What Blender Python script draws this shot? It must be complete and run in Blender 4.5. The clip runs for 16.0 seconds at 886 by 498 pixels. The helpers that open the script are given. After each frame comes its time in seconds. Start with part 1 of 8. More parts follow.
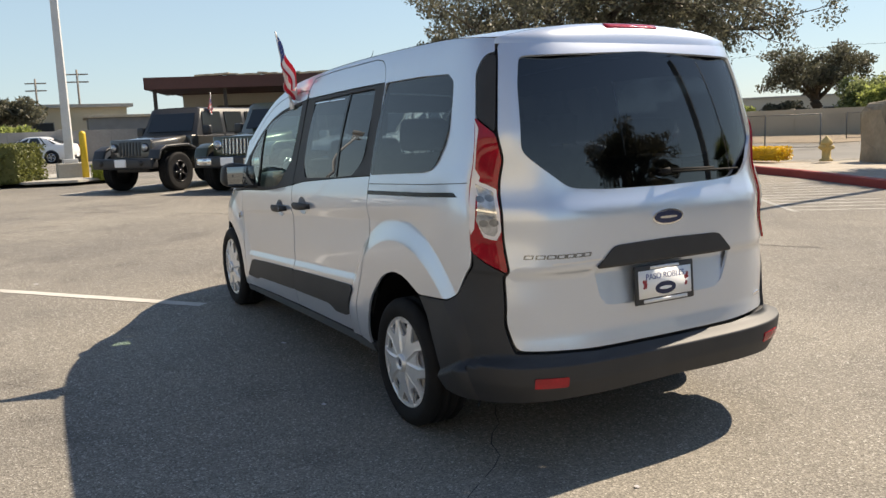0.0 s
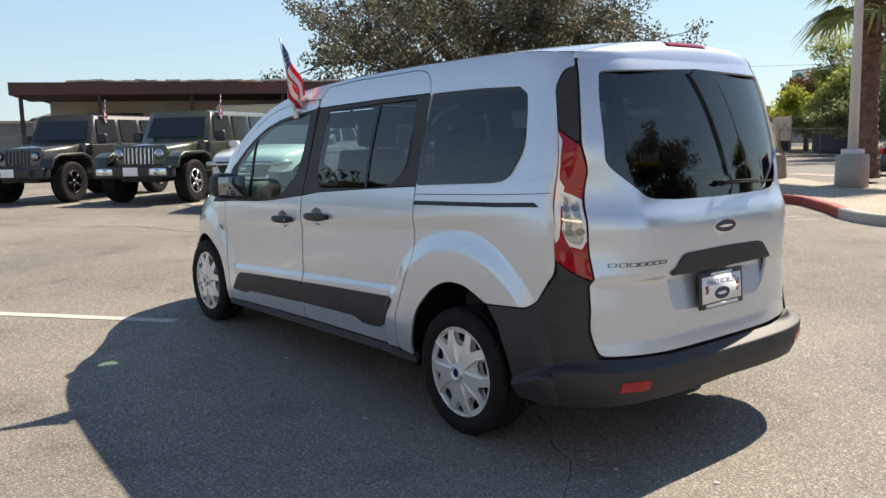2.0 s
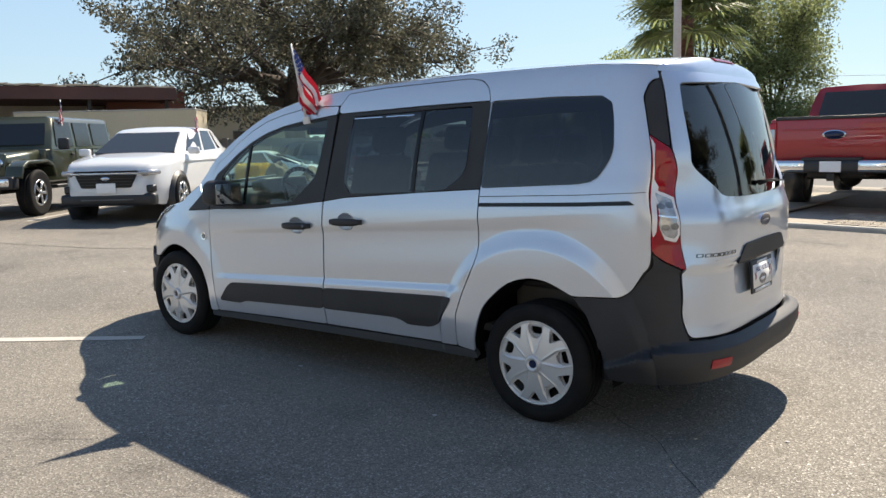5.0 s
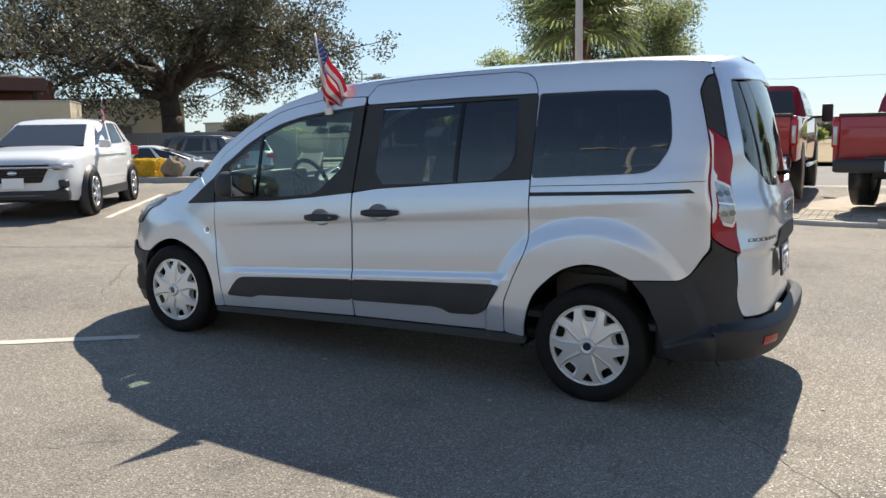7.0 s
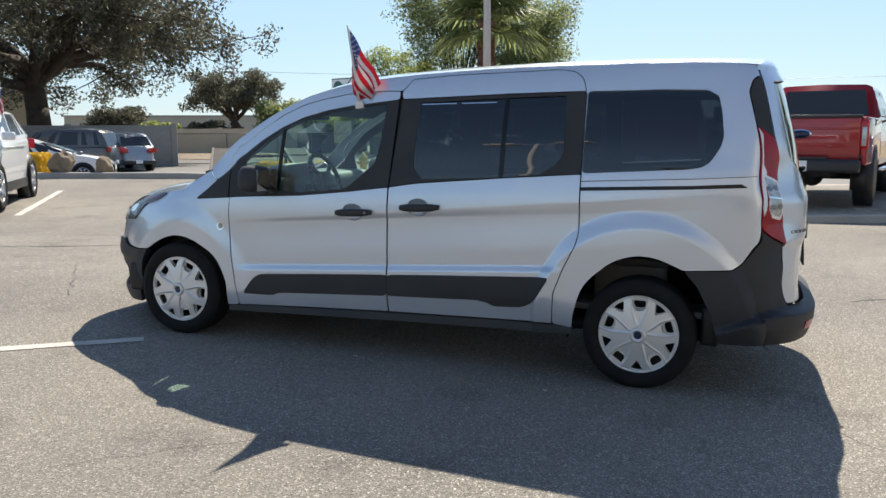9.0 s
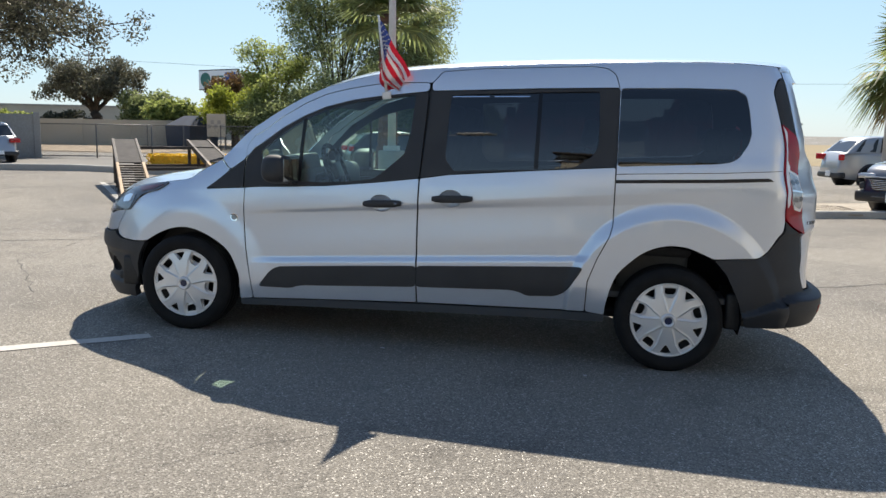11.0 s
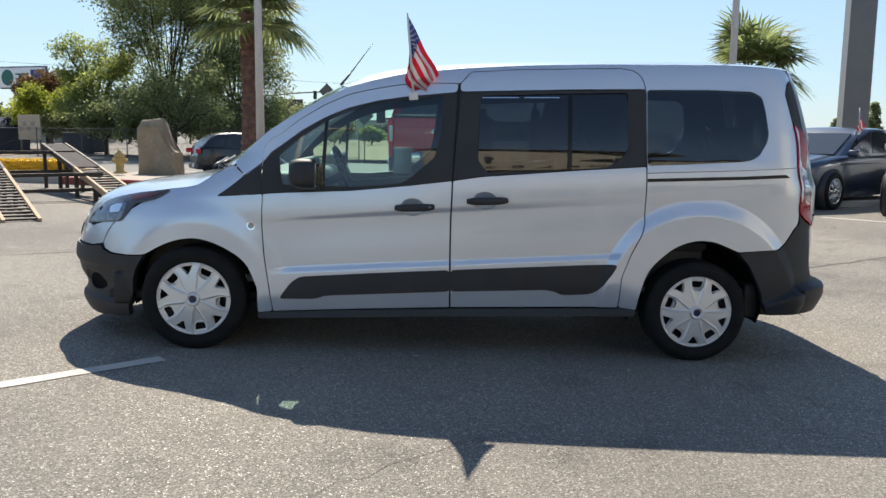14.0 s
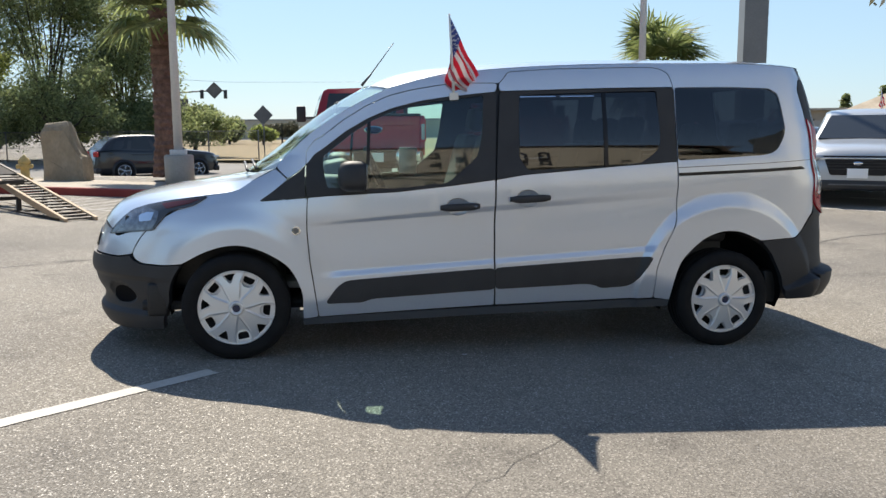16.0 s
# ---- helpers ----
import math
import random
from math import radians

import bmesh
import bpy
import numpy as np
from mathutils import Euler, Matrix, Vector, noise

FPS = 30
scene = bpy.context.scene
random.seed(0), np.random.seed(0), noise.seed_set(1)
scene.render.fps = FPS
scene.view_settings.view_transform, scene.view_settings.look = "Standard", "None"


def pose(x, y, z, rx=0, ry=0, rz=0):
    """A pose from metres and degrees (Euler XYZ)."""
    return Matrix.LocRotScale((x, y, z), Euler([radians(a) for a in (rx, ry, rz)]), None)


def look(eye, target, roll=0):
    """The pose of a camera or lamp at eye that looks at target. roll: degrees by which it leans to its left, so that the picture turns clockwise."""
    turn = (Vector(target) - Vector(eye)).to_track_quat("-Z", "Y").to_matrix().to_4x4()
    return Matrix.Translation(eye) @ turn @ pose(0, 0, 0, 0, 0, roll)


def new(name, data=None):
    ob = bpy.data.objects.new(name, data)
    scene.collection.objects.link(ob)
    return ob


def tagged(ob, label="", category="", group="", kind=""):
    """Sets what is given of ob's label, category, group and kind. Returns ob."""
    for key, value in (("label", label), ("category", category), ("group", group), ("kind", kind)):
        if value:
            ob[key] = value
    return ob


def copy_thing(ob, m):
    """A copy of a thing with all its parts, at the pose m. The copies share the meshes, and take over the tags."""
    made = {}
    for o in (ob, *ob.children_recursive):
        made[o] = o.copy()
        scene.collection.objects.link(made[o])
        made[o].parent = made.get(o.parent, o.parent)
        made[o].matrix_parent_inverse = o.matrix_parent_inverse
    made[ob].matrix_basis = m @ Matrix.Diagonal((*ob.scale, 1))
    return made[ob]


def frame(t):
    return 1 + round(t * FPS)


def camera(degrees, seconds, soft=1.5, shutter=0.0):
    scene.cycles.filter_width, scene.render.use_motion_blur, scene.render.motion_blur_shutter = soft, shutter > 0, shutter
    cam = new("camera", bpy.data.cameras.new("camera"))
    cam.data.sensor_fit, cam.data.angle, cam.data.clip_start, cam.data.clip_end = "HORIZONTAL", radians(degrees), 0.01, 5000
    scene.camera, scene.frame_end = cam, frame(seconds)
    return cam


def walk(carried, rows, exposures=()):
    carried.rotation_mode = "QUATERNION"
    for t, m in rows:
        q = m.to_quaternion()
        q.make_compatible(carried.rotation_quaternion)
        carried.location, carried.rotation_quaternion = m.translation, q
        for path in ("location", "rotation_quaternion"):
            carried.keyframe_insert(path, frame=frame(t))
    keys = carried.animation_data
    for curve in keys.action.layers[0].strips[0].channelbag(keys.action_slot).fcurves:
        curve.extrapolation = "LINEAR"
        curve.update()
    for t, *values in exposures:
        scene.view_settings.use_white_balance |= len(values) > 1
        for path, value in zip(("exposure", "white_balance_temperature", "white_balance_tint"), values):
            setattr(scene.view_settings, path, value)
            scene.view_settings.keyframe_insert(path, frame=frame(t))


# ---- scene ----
cam = camera(56.7, 16.0)
PATH = [
    (0, (6.504, -2.534, 1.511), (4.781, -1.575, 1.176), -1.5),
    (0.5, (6.366, -2.689, 1.521), (4.681, -1.665, 1.189), -1.3),
    (1, (6.278, -2.888, 1.535), (4.631, -1.802, 1.208), -1.0),
    (1.5, (6.188, -3.106, 1.542), (4.586, -1.955, 1.217), -0.9),
    (2, (6.032, -3.285, 1.515), (4.48, -2.061, 1.206), -0.5),
    (2.5, (5.901, -3.493, 1.526), (4.398, -2.21, 1.219), -0.5),
    (3, (5.785, -3.723, 1.513), (4.337, -2.377, 1.21), -0.5),
    (5.5, (5.008, -4.554, 1.504), (3.856, -2.947, 1.208), -0.3),
    (6, (4.819, -4.749, 1.5), (3.727, -3.102, 1.195), -0.3),
    (6.5, (4.642, -4.883, 1.472), (3.631, -3.184, 1.168), 0.1),
    (7, (4.423, -4.98, 1.474), (3.477, -3.243, 1.177), 0.3),
    (7.5, (4.222, -5.119, 1.477), (3.342, -3.349, 1.17), 0.6),
    (8, (4.006, -5.26, 1.458), (3.206, -3.453, 1.153), 0.9),
    (8.5, (3.757, -5.325, 1.441), (3.03, -3.486, 1.144), 1.0),
    (9, (3.515, -5.427, 1.448), (2.856, -3.562, 1.149), 1.1),
    (11.5, (2.342, -5.755, 1.379), (2.079, -3.794, 1.085), 2.5),
    (12, (2.129, -5.725, 1.38), (1.939, -3.755, 1.089), 2.5),
    (12.5, (1.903, -5.75, 1.357), (1.772, -3.774, 1.075), 2.4),
    (13, (1.702, -5.769, 1.348), (1.644, -3.789, 1.068), 2.3),
    (13.5, (1.51, -5.739, 1.364), (1.529, -3.761, 1.068), 2.2),
    (14, (1.303, -5.744, 1.349), (1.379, -3.765, 1.069), 2.0),
    (14.5, (1.073, -5.779, 1.347), (1.21, -3.804, 1.064), 1.9),
    (15, (0.876, -5.746, 1.328), (1.082, -3.776, 1.047), 1.7),
    (15.5, (0.659, -5.691, 1.343), (0.925, -3.727, 1.069), 1.4),
    (16, (0.372, -5.674, 1.341), (0.713, -3.723, 1.061), 1.0),
]
LOT = Matrix.Rotation(0.025, 4, "Y")  # the lot falls gently towards the van's tail
walk(cam, [(t, LOT @ look(eye, target, roll)) for t, eye, target, roll in PATH],
     [(0, 0.92, 7300, 12), (2, 0.98, 7000, 11), (5.5, 0.95, 6800, 11), (9, 0.91, 6550, 10), (16, 0.90, 6500, 10)])

# ---- world, sun ----
SUN = Vector((-0.135, 0.97, 1.05)).normalized()
world = bpy.data.worlds.new("sky")
scene.world = world
world.use_nodes = True
wn = world.node_tree.nodes
sky = wn.new("ShaderNodeTexSky")
sky.sky_type, sky.sun_disc = "NISHITA", False
sky.sun_elevation = math.asin(SUN.z)
sky.sun_rotation = math.atan2(SUN.x, SUN.y)
sky.altitude, sky.air_density, sky.dust_density, sky.ozone_density = 200, 1.0, 0.25, 3.0
# a pale haze, thick along the horizon and thin overhead
haze = wn.new("ShaderNodeMix")
haze.data_type = "RGBA"
haze.inputs[7].default_value = (2.95, 4.22, 5.30, 1)
up = wn.new("ShaderNodeTexCoord")
parts_xyz = wn.new("ShaderNodeSeparateXYZ")
thin = wn.new("ShaderNodeMapRange")
thin.interpolation_type = "SMOOTHSTEP"
thin.inputs[1].default_value, thin.inputs[2].default_value, thin.inputs[3].default_value, thin.inputs[4].default_value = 0.0, 0.6, 0.66, 0.05
world.node_tree.links.new(up.outputs["Generated"], parts_xyz.inputs[0])
world.node_tree.links.new(parts_xyz.outputs["Z"], thin.inputs[0])
world.node_tree.links.new(thin.outputs[0], haze.inputs[0])
wn["Background"].inputs["Strength"].default_value = 0.084
world.node_tree.links.new(sky.outputs[0], haze.inputs[6])
world.node_tree.links.new(haze.outputs[2], wn["Background"].inputs["Color"])
lamp = bpy.data.lights.new("sun", "SUN")
lamp.energy, lamp.angle, lamp.color = 4.35, radians(0.53), (1.0, 0.915, 0.785)
sun = new("sun", lamp)
sun.matrix_world = look(SUN * 60, (0, 0, 0))



# ---- materials ----
def shader(name, colour, rough=0.5, metal=0.0, coat=0.0, spec=0.5):
    m = bpy.data.materials.new(name)
    m.use_nodes = True
    b = m.node_tree.nodes["Principled BSDF"]
    b.inputs["Base Color"].default_value = (*colour, 1)
    b.inputs["Roughness"].default_value = rough
    b.inputs["Metallic"].default_value = metal
    b.inputs["Coat Weight"].default_value = coat
    b.inputs["Coat Roughness"].default_value = 0.03
    b.inputs["Specular IOR Level"].default_value = spec
    return m


def node(m, kind, **values):
    n = m.node_tree.nodes.new(kind)
    for k, v in values.items():
        n.inputs[k.replace("_", " ")].default_value = v
    return n


def wire(m, a, b):
    m.node_tree.links.new(a, b)


def principled(m):
    return m.node_tree.nodes["Principled BSDF"]


def ramp(m, source, stops):
    r = m.node_tree.nodes.new("ShaderNodeValToRGB")
    while len(r.color_ramp.elements) < len(stops):
        r.color_ramp.elements.new(0.5)
    for e, (p, c) in zip(r.color_ramp.elements, stops):
        e.position, e.color = p, (*c, 1) if len(c) == 3 else c
    wire(m, source, r.inputs["Fac"])
    return r.outputs["Color"]


def grain(m, scale, detail=3.0, coords="Object", rough=0.5):
    c = m.node_tree.nodes.new("ShaderNodeTexCoord")
    n = node(m, "ShaderNodeTexNoise", Scale=scale, Detail=detail, Roughness=rough)
    wire(m, c.outputs[coords], n.inputs["Vector"])
    return n.outputs["Fac"]


def mixed(m, fac, a, b, mode="MIX"):
    x = m.node_tree.nodes.new("ShaderNodeMix")
    x.data_type, x.blend_type = "RGBA", mode
    for value, slot in ((fac, 0), (a, 6), (b, 7)):
        if isinstance(value, (int, float)):
            x.inputs[slot].default_value = value
        elif isinstance(value, tuple):
            x.inputs[slot].default_value = (*value, 1)
        else:
            wire(m, value, x.inputs[slot])
    return x.outputs[2]


def bumped(m, height, strength=0.2, distance=0.01):
    b = node(m, "ShaderNodeBump", Strength=strength, Distance=distance)
    wire(m, height, b.inputs["Height"])
    wire(m, b.outputs[0], principled(m).inputs["Normal"])


def varied(name, a, b, scale, rough=0.6, bump=0.1, fine=None, metal=0.0, coat=0.0, distance=0.01, coords="Object"):
    """A surface between two colours at two scales, with its own relief."""
    m = shader(name, a, rough, metal, coat)
    big, small = grain(m, scale, 4, coords), grain(m, fine or scale * 9, 3, coords)
    first = ramp(m, big, ((0.3, a), (0.7, b)))
    dark = tuple(0.75 * v for v in a)
    out = mixed(m, ramp(m, small, ((0.35, (0, 0, 0)), (0.75, (1, 1, 1)))), first, mixed(m, 0.5, first, dark))
    wire(m, out, principled(m).inputs["Base Color"])
    if bump:
        bumped(m, small, bump, distance)
    return m


def paint(name, colour, metal=0.5, rough=0.34, flake=0.06):
    """Car paint: a base with fine flakes and a thin film of dust under a clear coat."""
    m = shader(name, colour, rough, metal, 1.0)
    dust = ramp(m, grain(m, 2.3, 5), ((0.35, (0, 0, 0)), (0.8, (1, 1, 1))))
    fine = grain(m, 900, 1)
    c = mixed(m, ramp(m, fine, ((0.3, (0, 0, 0)), (0.7, (1, 1, 1)))), tuple(v * (1 - flake) for v in colour), tuple(min(1, v * (1 + flake)) for v in colour))
    wire(m, c, principled(m).inputs["Base Color"])
    r = node(m, "ShaderNodeMapRange")
    r.inputs[3].default_value, r.inputs[4].default_value = 0.004, 0.025
    wire(m, dust, r.inputs[0])
    wire(m, r.outputs[0], principled(m).inputs["Coat Roughness"])
    return m


def pane(name, tint, gloss=1.0, rough=0.0):
    """Window glass: what is behind it, tinted, and a mirror image that grows towards grazing."""
    m = bpy.data.materials.new(name)
    m.use_nodes = True
    nt = m.node_tree
    nt.nodes.remove(nt.nodes["Principled BSDF"])
    t, g, f = nt.nodes.new("ShaderNodeBsdfTransparent"), nt.nodes.new("ShaderNodeBsdfGlossy"), nt.nodes.new("ShaderNodeLayerWeight")
    x, power, share = nt.nodes.new("ShaderNodeMixShader"), nt.nodes.new("ShaderNodeMath"), nt.nodes.new("ShaderNodeMapRange")
    t.inputs[0].default_value = (*tint, 1)
    g.inputs["Roughness"].default_value = rough
    g.inputs["Color"].default_value = (gloss, gloss, gloss, 1)
    f.inputs["Blend"].default_value = 0.5
    power.operation = "POWER"
    power.inputs[1].default_value = 5.0
    share.inputs[3].default_value, share.inputs[4].default_value = 0.078, 1.0  # both faces of the pane mirror
    for a, b in ((f.outputs["Facing"], power.inputs[0]), (power.outputs[0], share.inputs[0]), (share.outputs[0], x.inputs[0]), (t.outputs[0], x.inputs[1]), (g.outputs[0], x.inputs[2]), (x.outputs[0], nt.nodes["Material Output"].inputs[0])):
        nt.links.new(a, b)
    return m


SILVER = paint("silver_paint", (0.635, 0.690, 0.775), 0.58, 0.28, 0.08)
PLASTIC = varied("grained_black_plastic", (0.023, 0.024, 0.027), (0.033, 0.034, 0.037), 6, 0.58, 0.25, 420, distance=0.001)
GLOSSBLACK = shader("gloss_black_trim", (0.010, 0.010, 0.012), 0.25, 0, 0.0, 0.35)
# near black: deep shade in wheel houses and lamp recesses, held in the colour
RECESSBLACK = shader("near_black_recess_shade", (0.008, 0.008, 0.009), 0.95, 0, 0, 0.1)
SATIN = shader("satin_black_trim", (0.026, 0.027, 0.030), 0.45)
# sill paint, with the shade under the doors put into its colour
SILLSHADE = shader("shaded_sill_paint", (0.085, 0.092, 0.102), 0.38, 0.3, 0.6)
RUBBER = varied("tyre_rubber", (0.011, 0.011, 0.012), (0.019, 0.019, 0.019), 9, 0.78, 0.2, 160, distance=0.002)
principled(RUBBER).inputs["Specular IOR Level"].default_value = 0.18
HUBSILVER = paint("wheel_cover_silver", (0.72, 0.725, 0.73), 0.45, 0.32, 0.04)
DARKMETAL = varied("dark_steel", (0.03, 0.03, 0.032), (0.05, 0.048, 0.045), 8, 0.5, 0.1, metal=0.5)
AMBER = shader("dull_red_marker", (0.10, 0.018, 0.014), 0.15, 0, 0.5)
MIRROR = shader("mirror_glass", (0.26, 0.28, 0.30), 0.02, 1.0)
CHROME = shader("chrome", (0.85, 0.86, 0.88), 0.08, 1.0)
GLASS_CLEAR = pane("clear_window_glass", (0.74, 0.92, 0.86))
GLASS_DARK = pane("privacy_glass", (0.13, 0.15, 0.17))
GLASS_REAR = pane("rear_window_glass", (0.12, 0.135, 0.15))
LENS_PALE = shader("pale_lamp_lens", (0.84, 0.80, 0.80), 0.12, 0.1, 1.0)
RED_LENS = varied("red_lamp_lens", (0.27, 0.003, 0.012), (0.44, 0.004, 0.018), 16, 0.05, 0)
CLEAR_LENS = varied("clear_lamp_lens", (0.26, 0.27, 0.29), (0.66, 0.68, 0.70), 26, 0.10, 0, metal=0.5, coat=1.0)
LAMP_GREY = varied("lamp_reflector", (0.16, 0.17, 0.185), (0.40, 0.42, 0.44), 34, 0.14, 0, metal=0.7)
LAMP_BASE = shader("lamp_base_grey", (0.06, 0.062, 0.066), 0.15, 0.2, 0.5)
WHITE_PLASTIC = shader("white_plastic", (0.75, 0.75, 0.74), 0.4)
CABIN_GREY = varied("cabin_plastic_grey", (0.085, 0.085, 0.088), (0.12, 0.12, 0.122), 5, 0.6, 0.1, 200, distance=0.001)
CABIN_LIGHT = varied("pale_headliner_cloth", (0.36, 0.355, 0.34), (0.42, 0.41, 0.39), 6, 0.85, 0.1, 220, distance=0.001)
SEAT_CLOTH = varied("dark_seat_cloth", (0.045, 0.046, 0.050), (0.075, 0.076, 0.080), 12, 0.9, 0.3, 260, distance=0.001)
BADGE_BLUE = shader("badge_blue", (0.008, 0.018, 0.065), 0.25, 0, 0.3)
PLATE_WHITE = shader("plate_white", (0.90, 0.91, 0.92), 0.35)
INK_BLUE = shader("ink_blue", (0.03, 0.07, 0.25), 0.5)
INK_WHITE = shader("ink_white", (0.80, 0.80, 0.80), 0.5)
INK_RED = shader("ink_red", (0.28, 0.02, 0.03), 0.5)


# ---- building blocks ----
def mesh_of(bm, name, smooth=True):
    me = bpy.data.meshes.new(name)
    bm.to_mesh(me)
    bm.free()
    if smooth:
        for p in me.polygons:
            p.use_smooth = True
    return me


def part(name, bm, material, parent=None, label="", smooth=True):
    """One mesh object under a thing or under a part."""
    me = bm if isinstance(bm, bpy.types.Mesh) else mesh_of(bm, name, smooth)
    if not me.materials:
        me.materials.append(material)
    ob = new(name, me)
    ob.parent = parent
    return tagged(ob, label)


def thing(name, label, category, m=None, group="", kind=""):
    ob = new(name)
    ob.empty_display_size = 0.2
    if m is not None:
        ob.matrix_world = m
    return tagged(ob, label, category, group, kind)


def box(bm, size, m=None, bevel=0.0, segments=2):
    """A block with eased edges, added to bm."""
    made = bmesh.ops.create_cube(bm, size=1.0, matrix=(m or Matrix()) @ Matrix.Diagonal((*size, 1)))
    if bevel:
        edges = {e for v in made["verts"] for e in v.link_edges}
        bmesh.ops.bevel(bm, geom=list(edges), offset=bevel, segments=segments, profile=0.6, affect="EDGES")
    return bm


def block(size, m=None, bevel=0.0, segments=2):
    return box(bmesh.new(), size, m, bevel, segments)


def rod(bm, a, b, r, r2=None, n=10, caps=True):
    a, b = Vector(a), Vector(b)
    d = b - a
    m = Matrix.Translation((a + b) / 2) @ d.to_track_quat("Z", "Y").to_matrix().to_4x4()
    bmesh.ops.create_cone(bm, cap_ends=caps, segments=n, radius1=r, radius2=r if r2 is None else r2, depth=d.length, matrix=m)
    return bm


def lathe(profile, n=48, axis="Y", caps=False):
    """A turned shape: (radius, along) pairs round an axis."""
    bm = bmesh.new()
    rings = []
    for r, h in profile:
        ring = []
        for i in range(n):
            c, s = math.cos(i * math.tau / n) * r, math.sin(i * math.tau / n) * r
            ring.append(bm.verts.new((c, h, s) if axis == "Y" else (c, s, h) if axis == "Z" else (h, c, s)))
        rings.append(ring)
    for a, b in zip(rings, rings[1:]):
        for i in range(n):
            bm.faces.new((a[i], a[(i + 1) % n], b[(i + 1) % n], b[i]))
    if caps:
        bm.faces.new(rings[0])
        bm.faces.new(rings[-1])
    bmesh.ops.recalc_face_normals(bm, faces=bm.faces)
    return bm


def inside(poly, pts):
    p = np.asarray(poly, float)
    x, y = pts[:, 0], pts[:, 1]
    hit = np.zeros(len(pts), bool)
    j = len(p) - 1
    for i in range(len(p)):
        cross = ((p[i, 1] > y) != (p[j, 1] > y))
        with np.errstate(divide="ignore", invalid="ignore"):
            at = (p[j, 0] - p[i, 0]) * (y - p[i, 1]) / (p[j, 1] - p[i, 1]) + p[i, 0]
        hit ^= cross & (x < at)
        j = i
    return hit


def soft(poly, r=0.03, n=4):
    """The outline with its corners rounded."""
    out = []
    for i in range(len(poly)):
        a, p, b = Vector(poly[i - 1]), Vector(poly[i]), Vector(poly[(i + 1) % len(poly)])
        la, lb = (a - p).length, (b - p).length
        ra, rb = min(r, 0.45 * la), min(r, 0.45 * lb)
        s, e = p + (a - p) * (ra / la), p + (b - p) * (rb / lb)
        for k in range(n + 1):
            t = k / n
            out.append(tuple(s * (1 - t) ** 2 + p * 2 * t * (1 - t) + e * t * t))
    return out


def inset(poly, d):
    """The outline drawn in by d."""
    p = [Vector(v) for v in poly]
    area = sum(p[i - 1].x * p[i].y - p[i].x * p[i - 1].y for i in range(len(p)))
    out = []
    for i in range(len(p)):
        a, b = (p[i] - p[i - 1]), (p[(i + 1) % len(p)] - p[i])
        n = Vector((-a.y, a.x)).normalized() + Vector((-b.y, b.x)).normalized()
        n = n.normalized() if n.length > 1e-6 else n
        out.append(tuple(p[i] + n * (d if area > 0 else -d)))
    return out


def resampled(poly, pitch):
    out = []
    for i in range(len(poly)):
        a, b = Vector(poly[i]), Vector(poly[(i + 1) % len(poly)])
        k = max(1, int((b - a).length / pitch + 0.5))
        out += [tuple(a.lerp(b, j / k)) for j in range(k)]
    return out


from mathutils.geometry import delaunay_2d_cdt


def fill(loops, pitch):
    """Triangles of an outline with holes: points, faces, and the loops as lists of point numbers."""
    pts, edges, rings = [], [], []
    for loop in loops:
        r = resampled(loop, pitch)
        s = len(pts)
        pts += r
        rings.append(list(range(s, s + len(r))))
        edges += [(s + i, s + (i + 1) % len(r)) for i in range(len(r))]
    border = np.array(pts)
    lo, hi = border.min(0), border.max(0)
    gx, gy = np.meshgrid(np.arange(lo[0] + pitch / 2, hi[0], pitch), np.arange(lo[1] + pitch / 2, hi[1], pitch))
    g = np.column_stack((gx.ravel(), gy.ravel()))
    if len(g):
        keep = inside(loops[0], g)
        for h in loops[1:]:
            keep &= ~inside(h, g)
        g = g[keep]
        if len(g):
            near = np.array([((border - q) ** 2).sum(1).min() for q in g])
            g = g[near > (0.45 * pitch) ** 2]
    vs = [Vector(p) for p in pts] + [Vector((float(p[0]), float(p[1]))) for p in g]
    v2, _, f2, ov, _, _ = delaunay_2d_cdt(vs, edges, [], 0, 1e-7)
    number = {}
    for i, o in enumerate(ov):
        for k in o:
            number[k] = i
    p2 = np.array([tuple(v) for v in v2])
    cen = np.array([p2[list(f)].mean(0) for f in f2])
    ok = inside(loops[0], cen)
    for h in loops[1:]:
        ok &= ~inside(h, cen)
    faces = [tuple(f) for f, k in zip(f2, ok) if k]
    return [tuple(v) for v in v2], faces, [[number[i] for i in r] for r in rings]


